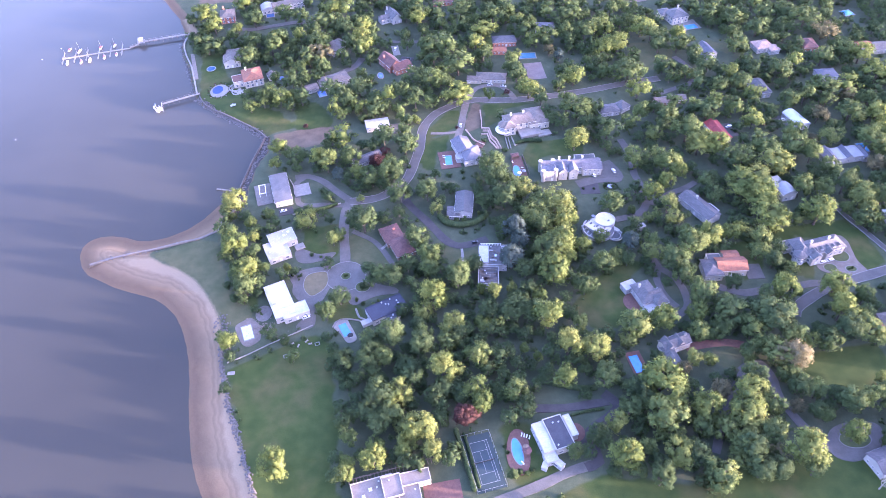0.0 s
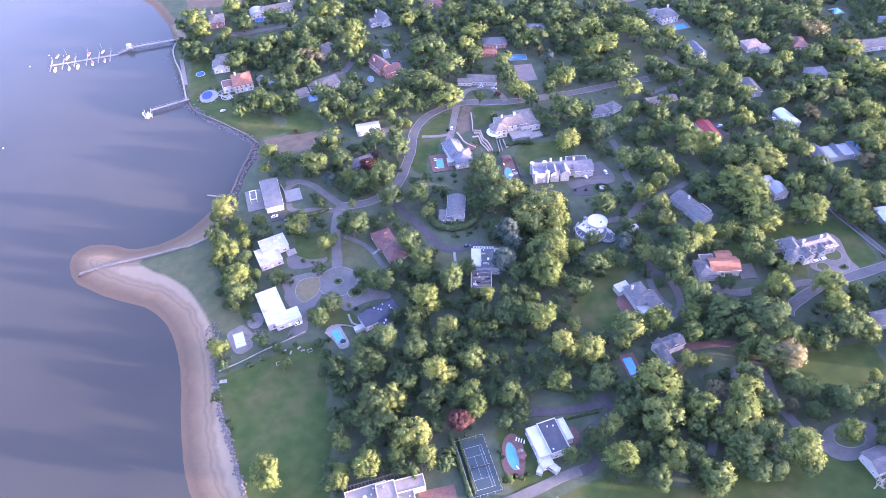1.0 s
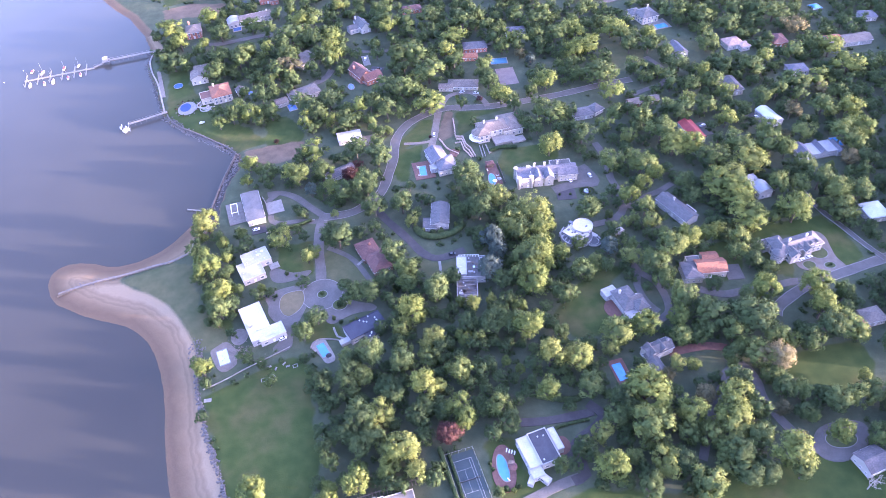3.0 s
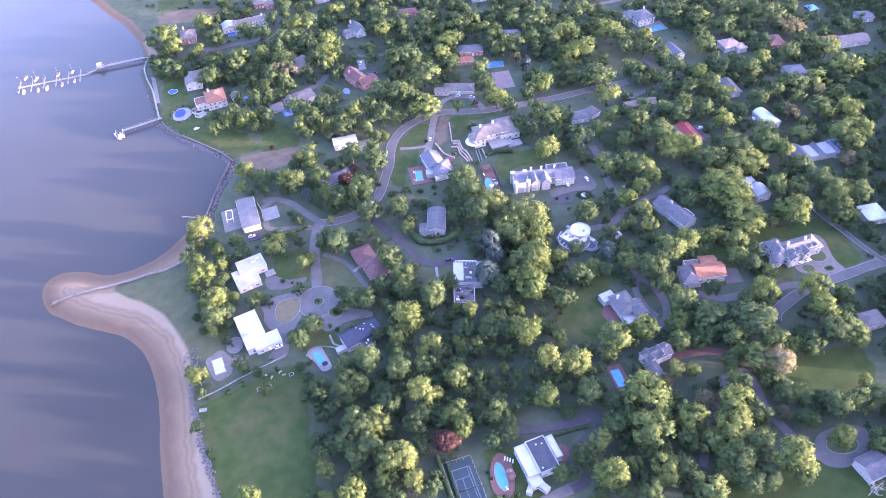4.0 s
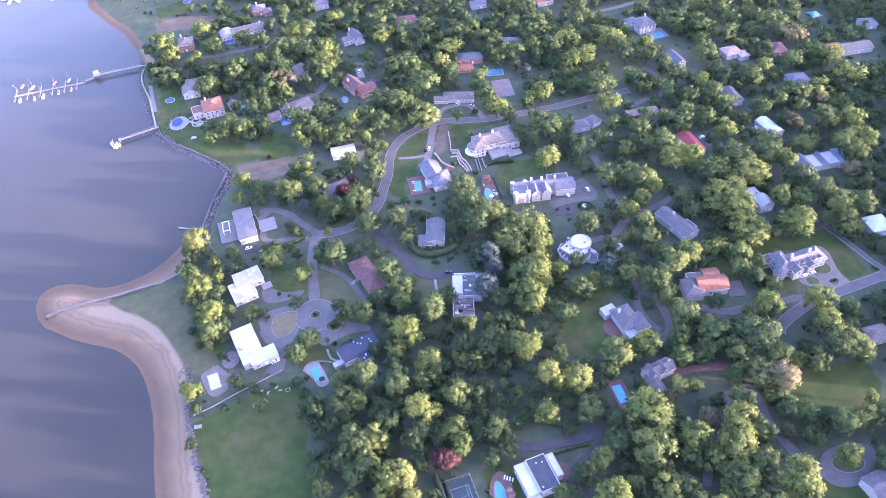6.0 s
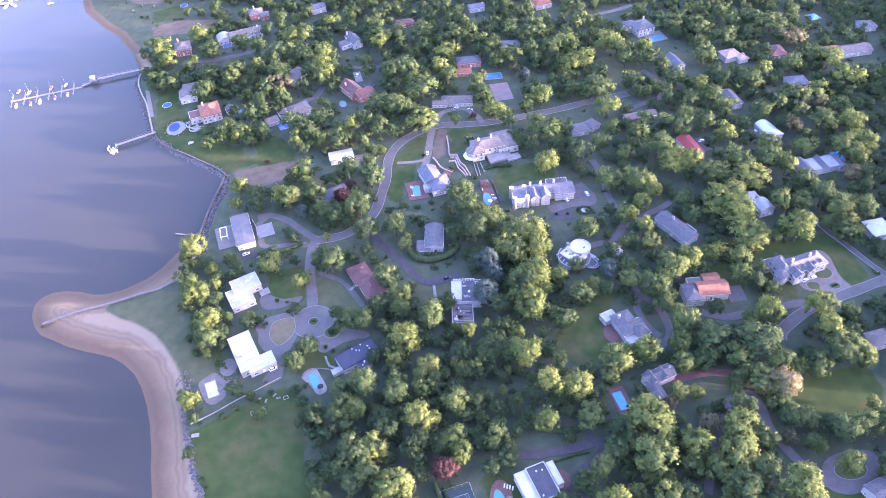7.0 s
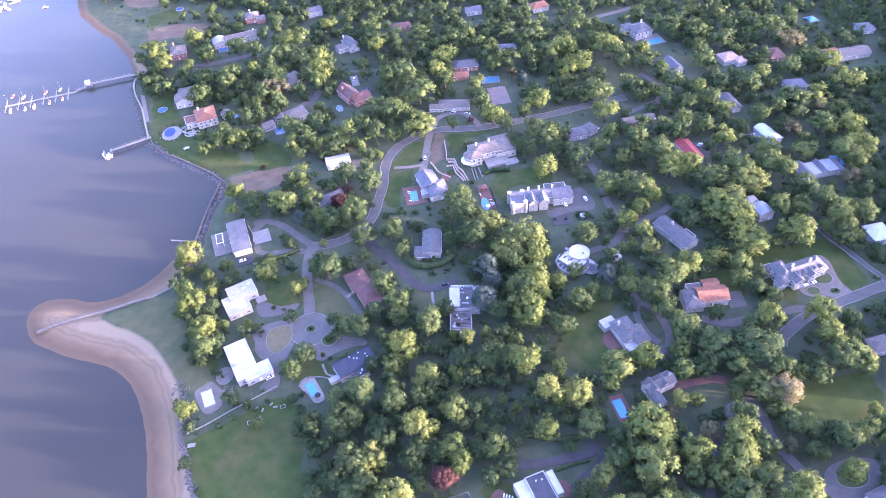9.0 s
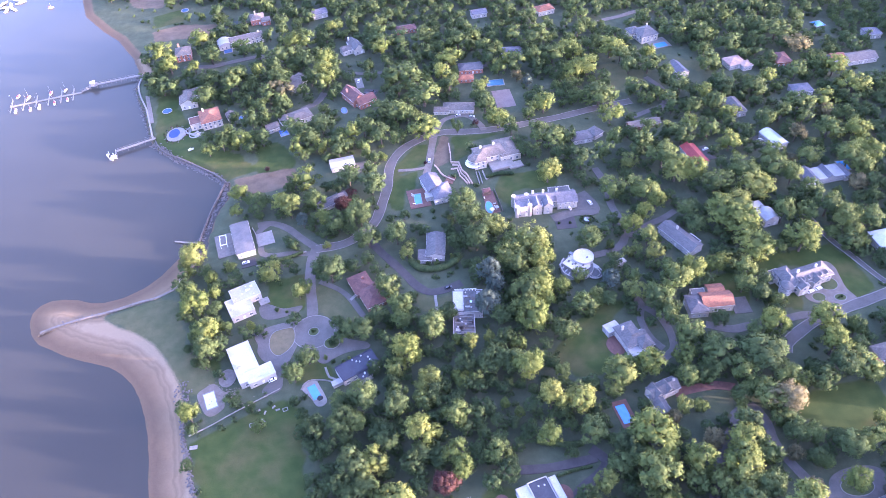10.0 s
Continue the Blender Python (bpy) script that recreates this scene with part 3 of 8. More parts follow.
ribbon("driveway", "asphalt drive winding downhill through trees", [(150, 400), (151.6, 388.4), (151.2, 373.6), (149.4, 359.7), (150, 350), (149.3, 331), (140.7, 320), (124.5, 316.5)], 5.0, M_ASPHALT, 0.152)
ribbon("driveway", "asphalt drive to the long grey house", [(149.3, 331), (156.4, 329.6), (166.6, 336.7), (177, 340), (188, 346)], 4.6, M_ASPHALT, 0.16)
ribbon("driveway", "pale asphalt drive beside a lawn", [(15, 133), (24, 136), (30.6, 137.7), (43.4, 141.4), (56.6, 146), (69.8, 149)], 5.0, M_PALETOP, 0.168)
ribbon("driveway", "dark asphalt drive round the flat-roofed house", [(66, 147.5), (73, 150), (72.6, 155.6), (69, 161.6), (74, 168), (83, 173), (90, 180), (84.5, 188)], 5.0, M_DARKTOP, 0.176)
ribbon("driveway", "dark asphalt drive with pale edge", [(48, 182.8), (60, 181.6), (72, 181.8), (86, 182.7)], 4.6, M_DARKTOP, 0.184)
ribbon("driveway", "grey asphalt lane winding to a loop", [(160, 193), (166.6, 196.6), (172, 197), (174.6, 187), (173.2, 178), (174.3, 169), (178.5, 156), (183.7, 147), (189, 141)], 4.8, M_PALETOP, 0.192)
ribbon("driveway", "grey asphalt lane under trees", [(166.6, 196.6), (158, 189), (146, 174), (139.4, 164.5), (130, 148)], 4.2, M_ASPHALT, 0.2)
ribbon("driveway", "brown paved drive behind the stone house", [(136, 211.5), (149, 212.4), (160, 212), (168, 209)], 5.0, M_BRICK, 0.208)
ribbon("driveway", "asphalt loop drive under trees", [(224, 505), (230, 490), (230.6, 478), (223.7, 464), (209.6, 458.7), (196, 453.5)], 4.6, M_ASPHALT, 0.216)
ribbon("driveway", "pale gravel drive of the pool mansion", [(215, 604), (220, 606), (236, 609), (256.7, 614), (260, 596)], 5.0, M_GRAVEL, 0.224)
ribbon("road", "grey lane along the north shore houses", [(-160, 612), (-150, 611.5), (-135, 609.4), (-116.5, 613), (-99, 616), (-82, 615), (-80, 629)], 6.0, M_ASPHALT, 0.232)
ribbon("driveway", "asphalt drive beside a small lawn", [(-18, 570), (-3, 565), (14, 563)], 4.0, M_ASPHALT, 0.24)
ribbon("driveway", "asphalt forecourt of a grey house", [(-56, 522), (-43.6, 530), (-37, 543)], 6.0, M_ASPHALT, 0.248)
ribbon("railway_path", "straight grey track bed beside the lane", [(266, 330), (268.3, 318), (270.5, 301.6), (275.7, 285.5), (280.6, 269), (286, 255)], 3.0, M_ASPHALT, 0.256, True, "path")


def disc(name, label, outline, mat, z, category, kerb=False):
    ob = solid(name, Shape().prism(outline, -0.3, z), mat, label, category, kind="structure")
    if kerb:
        cx, cy = sum(p[0] for p in outline) / len(outline), sum(p[1] for p in outline) / len(outline)
        n, k = len(outline), Shape()
        out = [(x + (x - cx) / math.hypot(x - cx, y - cy) * 0.35, y + (y - cy) / math.hypot(x - cx, y - cy) * 0.35) for x, y in outline]
        k.add([(*p, z + 0.08) for p in outline] + [(*p, z + 0.08) for p in out] + [(*p, -0.2) for p in outline] + [(*p, -0.2) for p in out],
              [((i + 1) % n, i, n + i, n + (i + 1) % n) for i in range(n)] + [(n + (i + 1) % n, n + i, 3 * n + i, 3 * n + (i + 1) % n) for i in range(n)]
              + [(i, (i + 1) % n, 2 * n + (i + 1) % n, 2 * n + i) for i in range(n)])
        part("kerb", k, M_KERB, ob)
    return ob


M_GRASS = surface("island_grass", (0.0396, 0.0594, 0.0198), (0.066, 0.0792, 0.0297), 0.4, 4, 0.95, relief=0.5)
M_DRYGRASS = surface("island_dry_grass", (0.0858, 0.0792, 0.0396), (0.125, 0.106, 0.0594), 0.3, 4, 0.95, relief=0.5)


def closed_curve(pts, step):
    out, n = [], len(pts)
    for i in range(n):
        a, b, c, d = (Vector((*pts[(i + j) % n], 0)) for j in (-1, 0, 1, 2))
        m = max(1, int((c - b).length / step))
        for k in range(m):
            t = k / m
            q = 0.5 * (2 * b + (c - a) * t + (2 * a - 5 * b + 4 * c - d) * t * t + (3 * b - a - 3 * c + d) * t ** 3)
            out.append((q.x, q.y))
    return out


disc("turning_circle", "round grey asphalt turning circle with pale kerb", circle(-50.5, 288.6, 12.0, 44), M_PALETOP, 0.125, "road", True)
disc("loop_drive", "asphalt loop drive round a teardrop of dry grass", closed_curve([(-58, 297), (-62, 299), (-72.2, 298.1), (-79.7, 295.9), (-84.5, 291), (-82.6, 285), (-82.6, 279.3), (-79.6, 273.5), (-75.5, 268.4), (-75, 259), (-79, 253), (-77.5, 249), (-69, 251.5), (-67.5, 262), (-64.0, 271), (-60.0, 280.5), (-57, 290)], 1.5), M_PALETOP, 0.115, "driveway")
disc("forecourt_drive", "grey asphalt forecourt of the blue-roofed house", closed_curve([(-42, 294), (-37, 288), (-34.5, 282.5), (-29.3, 278.9), (-20, 275), (-19.5, 271), (-28.6, 270.4), (-33.7, 269.5), (-38.9, 267.3), (-44.6, 264.5), (-48.5, 267.0), (-49.5, 273.9), (-47.5, 282.5)], 1.5), M_PALETOP, 0.105, "driveway")
disc("traffic_island", "teardrop island of dry grass with pale kerb", closed_curve([(-72.0, 293.0), (-66.8, 293.9), (-62.6, 293.3), (-61.5, 288.9), (-61.7, 284.2), (-63.2, 280.6), (-66.0, 277.3), (-70.0, 274.9), (-72.8, 276.2), (-75.2, 280.3), (-75.9, 285.0), (-74.9, 290.3)], 1.0), M_DRYGRASS, 0.24, "traffic island", True)
disc("traffic_island", "planted island of dark shrubs beside the turning circle", circle(-40.2, 278.4, 4.3, 26, 4.0), M_GRASS, 0.24, "traffic island", True)
disc("forecourt_drive", "pale gravel forecourt and loop of the stone mansion", closed_curve([(253, 284), (258.6, 284.4), (261, 279), (260, 271), (259, 262), (261, 254), (258, 249.5), (252, 250), (246.6, 253.1), (238.7, 254.2), (233.6, 258), (233.8, 263.4), (237, 266), (241.5, 267.5), (246, 269), (252, 272), (254, 278)], 1.5), M_GRAVEL, 0.13, "driveway")
disc("traffic_island", "round lawn inside the mansion drive", circle(250.2, 267.4, 5.6, 30, 4.9), M_GRASS, 0.24, "traffic island", True)
disc("traffic_island", "small lawn island in the gravel forecourt", circle(240.3, 258.7, 3.7, 24, 3.0), M_GRASS, 0.24, "traffic island", True)
disc("traffic_island", "small shrub bed between the mansion drives", circle(252.0, 256.3, 3.2, 24, 2.4), M_GRASS, 0.24, "traffic island", True)
disc("side_yard", "dark asphalt side yard of the white house", closed_curve([(-82.7, 313.7), (-77.7, 315.4), (-68, 310), (-57.1, 310.2), (-59, 306), (-64, 304), (-75.0, 302.5), (-81.0, 305.6)], 1.5), M_ASPHALT, 0.1, "driveway")
disc("loop_drive", "pale asphalt loop round a single tree", closed_curve([(188.0, 152), (195.6, 156.4), (207.0, 157.2), (214.6, 154), (213.4, 146), (203.5, 138.6), (192.7, 136.6), (185.0, 141.5)], 1.5), M_PALETOP, 0.21, "driveway")
disc("traffic_island", "grass island with one tree inside the loop drive", circle(199.5, 147.8, 7.6, 28, 4.6), M_GRASS, 0.3, "traffic island", True)
CLEAR_LINES.append(([(186, 142), (194, 139), (204, 141), (213, 148), (206, 155), (192, 154)], 6.5, True))
CLEAR_LINES.append(([(-82, 309), (-60, 307)], 10, False))
CLEAR_LINES.append(([(-72, 262), (-73, 252)], 9, False))
CLEAR_LINES.append(([(-47, 270), (-24, 273)], 9, False))
CLEAR_LINES.append(([(258, 252), (259, 280)], 6, False))
CLEAR_LINES.append(([(235, 259), (252, 262)], 9, True))
disc("traffic_island", "small round grassed island in the turning circle", circle(-50.4, 288.6, 2.9, 24), M_GRASS, 0.24, "traffic island", True)
CLEAR_LINES.append(([(-50.5, 288), (-50.5, 289)], 22, True))
CLEAR_LINES.append(([(-69.3, 280), (-69.3, 290)], 14, True))
CLEAR_LINES.append(([(251, 266), (251, 268)], 14, True))

# ---- houses ----
FOOTPRINTS = []


def ring_shape(w, h, t, y0, y1, z0=0.0):
    """An upright rectangular frame of one piece."""
    s = Shape()
    o = [(-w / 2, z0), (w / 2, z0), (w / 2, z0 + h), (-w / 2, z0 + h)]
    i = [(-w / 2 + t, z0 + t), (w / 2 - t, z0 + t), (w / 2 - t, z0 + h - t), (-w / 2 + t, z0 + h - t)]
    s.add([(x, y0, z) for x, z in o] + [(x, y0, z) for x, z in i] + [(x, y1, z) for x, z in o] + [(x, y1, z) for x, z in i],
          [q for k in range(4) for q in ((k, (k + 1) % 4, 4 + (k + 1) % 4, 4 + k), (8 + (k + 1) % 4, 8 + k, 12 + k, 12 + (k + 1) % 4),
                                         ((k + 1) % 4, k, 8 + k, 8 + (k + 1) % 4), (4 + k, 4 + (k + 1) % 4, 12 + (k + 1) % 4, 12 + k))])
    return s


def window_meshes(w, h):
    fr = ring_shape(w, h, 0.12, -0.12, 0.02)
    pane = Shape().box(0, 0.0, 0.1, w - 0.2, 0.05, h - 0.2)
    return fr.mesh("window", M_TRIM), pane.mesh("pane", M_PANE)


WINDOWS = {"small": (1.2, *window_meshes(1.2, 1.5)), "wide": (2.4, *window_meshes(2.4, 1.8)), "tall": (1.8, *window_meshes(1.8, 2.2))}
_door = Shape().box(0, -0.04, 0, 1.2, 0.14, 2.15)
_door.box(0, -0.12, 0, 1.5, 0.1, 0.12)
for _x in (-0.68, 0.68):
    _door.box(_x, -0.06, 0, 0.14, 0.2, 2.3)
_door.box(0, -0.06, 2.2, 1.6, 0.2, 0.14)
DOOR = _door.mesh("door", M_TRIM)
_vent = Shape().box(0, 0, 0, 0.6, 0.6, 0.45)
_vent.box(0, 0, 0.45, 0.75, 0.75, 0.1)
VENT = _vent.mesh("roof_vent", M_METAL)
_sl = Shape().box(0, 0, 0, 1.6, 1.6, 0.3)
SKYLIGHT = _sl.mesh("skylight", M_TRIM)
SKYPANE = Shape().box(0, 0, 0.3, 1.4, 1.4, 0.06).mesh("pane", M_SKYLIGHT)
_ch = Shape().box(0, 0, 0, 1.3, 0.9, 2.6)
_ch.box(0, 0, 2.6, 1.55, 1.15, 0.25)
_ch.box(0, 0, 2.85, 0.9, 0.5, 0.3)
CHIMNEYS = {m.name: _ch.mesh("chimney", m) for m in (M_BRICKWALL, M_WHITEWALL, M_STONE)}


def roof_shape(w, d, h, kind, rh):
    """Roof over a block centred on the origin, and the extra wall under a gable."""
    s, g = Shape(), Shape()
    o, t = 0.5, 0.18
    if kind == "flat":
        s.prism([(-w / 2 - 0.15, -d / 2 - 0.15), (w / 2 + 0.15, -d / 2 - 0.15), (w / 2 + 0.15, d / 2 + 0.15), (-w / 2 - 0.15, d / 2 + 0.15)], h, h + 0.25)
        for x, y, a, b in ((0, -d / 2, w + 0.4, 0.4), (0, d / 2, w + 0.4, 0.4), (-w / 2, 0, 0.4, d - 0.4), (w / 2, 0, 0.4, d - 0.4)):
            g.box(x, y, h + 0.25, a, b, 0.3)
    elif kind in ("gable", "gabley"):
        if kind == "gabley":
            w, d = d, w
        a, b = w / 2 + o, d / 2 + o
        e = h - o * rh / (d / 2)
        for sy in (-1, 1):
            s.add([(-a, sy * b, e), (a, sy * b, e), (a, 0, h + rh), (-a, 0, h + rh), (-a, sy * b, e + t), (a, sy * b, e + t), (a, 0, h + rh + t), (-a, 0, h + rh + t)],
                  [(0, 1, 2, 3), (4, 5, 6, 7), (0, 1, 5, 4), (1, 2, 6, 5), (0, 3, 7, 4)])
        for sx in (-1, 1):
            g.add([(sx * w / 2, -d / 2, h), (sx * w / 2, d / 2, h), (sx * w / 2, 0, h + rh), (sx * (w / 2 - 0.25), -d / 2, h), (sx * (w / 2 - 0.25), d / 2, h), (sx * (w / 2 - 0.25), 0, h + rh)],
                  [(0, 1, 2), (5, 4, 3)])
        if kind == "gabley":
            s.v = [(-y, x, z) for x, y, z in s.v]
            g.v = [(-y, x, z) for x, y, z in g.v]
    elif kind == "hip":
        a, b = w / 2 + o, d / 2 + o
        r = max(a - b, 0.4)
        q = 0.4 if a >= b else b - a
        if a >= b:
            q = 0.0
        else:
            r = 0.0
        s.add([(-a, -b, h - 0.1), (a, -b, h - 0.1), (a, b, h - 0.1), (-a, b, h - 0.1), (-a, -b, h + 0.12), (a, -b, h + 0.12), (a, b, h + 0.12), (-a, b, h + 0.12), (-r, -q, h + rh), (r, q, h + rh)],
              [(3, 2, 1, 0), (0, 1, 5, 4), (1, 2, 6, 5), (2, 3, 7, 6), (3, 0, 4, 7)] + ([(4, 5, 9, 8), (6, 7, 8, 9), (5, 6, 9), (7, 4, 8)] if a >= b else [(4, 5, 8), (5, 6, 9, 8), (6, 7, 9), (7, 4, 8, 9)]))
    elif kind == "barrel":
        n = 10
        prof = [(-w / 2 - 0.2 + (w + 0.4) * i / n, h + rh * math.sin(math.pi * i / n)) for i in range(n + 1)]
        b = d / 2 + 0.3
        s.add([(x, -b, z) for x, z in prof] + [(x, b, z) for x, z in prof],
              [(i, i + 1, n + 2 + i, n + 1 + i) for i in range(n)] + [tuple(range(n + 1)), tuple(range(2 * n + 1, n, -1))])
    return s, g


def house(label, blocks, wall, roof, win="small", chimneys=(), vents=0, skylights=0, name="house", storey=2.9, trim=None):
    """blocks: (x, y, width, depth, turn, wall height, roof kind, roof rise[, roof material[, wall material]])."""
    x0, y0, rot0 = blocks[0][0], blocks[0][1], blocks[0][4]
    root = thing(name, x0, y0, 0, rot0, label, "house")
    inv = root.matrix_world.inverted()
    rng = random.Random(int(x0 * 7 + y0 * 13))
    first_roof = None
    doored = False
    for bi, blk in enumerate(blocks):
        x, y, w, d, rot, h, kind, rh = blk[:8]
        rm = blk[8] if len(blk) > 8 and blk[8] else roof
        wm = blk[9] if len(blk) > 9 and blk[9] else wall
        FOOTPRINTS.append((x, y, w, d, rot))
        m = inv @ pose(x, y, 0, 0, 0, rot)
        sh, gb = roof_shape(w, d, h, kind, rh)
        body = Shape()
        body.prism([(-w / 2, -d / 2), (w / 2, -d / 2), (w / 2, d / 2), (-w / 2, d / 2)], -0.4, h)
        body.box(0, 0, -0.4, w + 0.16, d + 0.16, 0.75)
        if kind.startswith("gable"):
            body.add(gb.v, gb.f)
        wo = part("wall", body, wm, root)
        wo.matrix_basis = m
        ro = part("roof", sh, rm, root)
        ro.matrix_basis = m
        first_roof = first_roof or ro
        if kind == "flat":
            part("parapet", gb, trim or wm, ro)
            for _ in range(vents if bi == 0 else vents // 2):
                v = part("roof_vent", VENT, None, ro)
                v.matrix_basis = pose(rng.uniform(-0.4, 0.4) * w, rng.uniform(-0.4, 0.4) * d, h + 0.25, 0, 0, rng.choice((0, 15)))
            for _ in range(skylights if bi == 0 else 0):
                v = part("skylight", SKYLIGHT, None, ro, "square roof skylight")
                v.matrix_basis = pose(rng.uniform(-0.35, 0.35) * w, rng.uniform(-0.35, 0.35) * d, h + 0.25)
                part("pane", SKYPANE, None, v)
        else:
            for sy in (-1, 1):
                gut = Shape()
                if kind in ("gable", "hip"):
                    gut.box(0, sy * (d / 2 + 0.55), h - 0.35, w + 0.9, 0.14, 0.14)
                else:
                    gut.box(sy * (w / 2 + 0.55), 0, h - 0.35, 0.14, d + 0.9, 0.14)
                part("gutter", gut, M_TRIM, ro)
        ww, fm, pm = WINDOWS[win]
        for side, length, turn, ox, oy in (("s", w, 0, 0, -d / 2), ("e", d, 90, w / 2, 0), ("n", w, 180, 0, d / 2), ("w", d, 270, -w / 2, 0)):
            n = int((length - 1.2) / (ww + 1.7))
            for st in range(max(1, int(h / storey))):
                for i in range(n):
                    u = (i - (n - 1) / 2) * (length - 1.0) / max(n, 1)
                    p = pose(ox, oy, 0.9 + st * storey, 0, 0, turn) @ Matrix.Translation((u, 0, 0))
                    wp = root.matrix_world @ m @ p @ Vector((0, -0.8, 0))
                    hit = False
                    for k, o in enumerate(blocks):
                        if k == bi or o[5] < 0.9 + st * storey:
                            continue
                        c, s_ = math.cos(radians(o[4])), math.sin(radians(o[4]))
                        dx, dy = wp.x - o[0], wp.y - o[1]
                        hit |= abs(dx * c + dy * s_) < o[2] / 2 and abs(-dx * s_ + dy * c) < o[3] / 2
                    if hit or 0.9 + st * storey + 1.6 > h:
                        continue
                    if not doored and side == "s" and st == 0 and i == n // 2:
                        do = part("door", DOOR, None, root)
                        do.matrix_basis = m @ pose(ox, oy, 0.36, 0, 0, turn) @ Matrix.Translation((u, 0, 0))
                        doored = True
                        continue
                    wi = part("window", fm, None, root)
                    wi.matrix_basis = m @ p
                    part("pane", pm, None, wi)
    for cx, cy, cz, mat in chimneys:
        c = part("chimney", CHIMNEYS[mat.name], None, first_roof)
        c.matrix_basis = pose(cx, cy, cz)
    return root


beach_house = house("white flat-roofed modern beach house, L-shaped, above the beach", [(-88.6, 270.5, 12.5, 27, 20, 4.3, "flat", 0), (-79.5, 261.6, 15, 8.7, 20, 4.2, "flat", 0)], M_WHITEWALL, M_BRIGHTROOF, "wide", vents=1, skylights=1, trim=M_BRIGHTROOF)
house("white flat-roofed modern house with roof vents, among trees", [(-90.9, 323.4, 16.4, 12, 21, 4.5, "flat", 0), (-93.5, 313.5, 14, 15, 21, 4.0, "flat", 0)], M_WHITEWALL, M_MEMBRANE, "wide", vents=6, skylights=2)
house("long low grey-roofed house with white end wall by the cove", [(-95.1, 373.5, 11.2, 29.5, 12, 4.6, "gabley", 0.25)], M_WHITEWALL, M_GREYROOF, "small")
house("red-brown shingled ranch house beside the lane", [(-20.5, 318.5, 12, 15, 20, 3.6, "hip", 2.0), (-15.0, 307.5, 12, 17, 20, 3.6, "hip", 2.1)], M_WOODWALL, M_BROWNSH, "small", chimneys=[(2, 2, 3.0, M_BRICKWALL)], vents=5)
house("dark blue flat-roofed house with a cluster of roof vents", [(-26.3, 256.9, 22.4, 10.9, 24, 4.2, "flat", 0), (-22.9, 250.6, 7.4, 5, 24, 3.9, "flat", 0)], M_GREYWALL, M_BLUEROOF, "wide", vents=7, trim=M_BLUEROOF)
house("grey-roofed house half hidden in shrubs", [(28.6, 341, 11, 20, -9, 5.0, "gabley", 1.8), (21, 335, 8, 9, -9, 3.4, "gable", 1.2)], M_GREYWALL, M_GREYSH, "small")
weathered = house("weathered flat-roofed house, white and grey roofs in disrepair", [(41.2, 290, 16, 17, -9, 5.0, "flat", 0, M_GREYSH), (35.0, 290.8, 5.8, 14.6, -8, 6.0, "flat", 0), (35.8, 274.5, 12, 14, -8, 4.0, "flat", 0, M_DARKSH)], M_GREYWALL, M_BRIGHTROOF, "small", vents=6, skylights=2)
cream_mansion = house("large cream mansion with tan shingled hip roofs", [(79.5, 427.5, 22, 13, 8, 6.6, "hip", 3.4), (93, 431, 15, 20, 8, 5.6, "hip", 2.8), (71.0, 420.5, 8.5, 8.5, 8, 6.6, "hip", 3.0)], M_CREAM, M_TANSH, "tall", chimneys=[(-6, 1, 9.0, M_WHITEWALL), (4, 2, 8.8, M_WHITEWALL)])
house("blue-grey slate-roofed house beside a pool terrace", [(34.5, 403, 12, 16, 14, 5.2, "gabley", 2.6), (39.5, 392.5, 13, 15, 8, 5.2, "hip", 2.6), (31.5, 391.5, 6, 5, 8, 3.4, "flat", 0, M_MEMBRANE)], M_WHITEWALL, M_SLATE, "small")
castle = house("white castle-like stone mansion with gables and grey roofs", [(106.3, 370, 40, 9, -3, 6.4, "gable", 2.8), (90.0, 366.5, 9.5, 12, -3, 7.4, "flat", 0), (99.5, 364.5, 6, 8, -3, 6.8, "gabley", 2.8), (106.5, 364.2, 6, 8, -3, 6.8, "gabley", 2.8), (120.2, 366.5, 13, 8, -3, 6.0, "gable", 2.4), (117, 373.2, 14, 8, -3, 7.0, "flat", 0, M_GREYROOF)],
      M_CREAMWHITE, M_SLATE, "small", chimneys=[(-8, 1.5, 8.6, M_WHITEWALL), (-1, 1.5, 8.6, M_WHITEWALL), (8, 1.5, 8.6, M_WHITEWALL)])
house("low cream ranch house with broad tan shingled roof", [(68, 493, 24, 10, -12, 3.4, "hip", 2.6), (54, 492.5, 11, 6.5, -12, 3.2, "gable", 1.4)], M_CREAM, M_TANSH, "small")
house("long grey shingled house with white gable end", [(180, 318, 27, 10.5, -66, 5.0, "gable", 2.6), (186.5, 314, 8, 5, -66, 4.6, "flat", 0, M_BLACKROOF)], M_WHITEWALL, M_GREYSH, "small", chimneys=[(-4, 0.5, 7, M_WHITEWALL)])
house("villa with bright red clay tile roof and dark wing", [(180.3, 264.5, 17, 10.5, -4, 5.6, "gable", 2.6), (168.5, 263.5, 10.5, 12.5, -4, 5.2, "hip", 2.0, M_DARKSH), (182.5, 271.5, 9, 8, -4, 5.2, "gable", 1.6), (172.5, 271.5, 8, 6, -4, 4.4, "flat", 0, M_GREYROOF)], M_CREAM, M_REDTILE, "small")
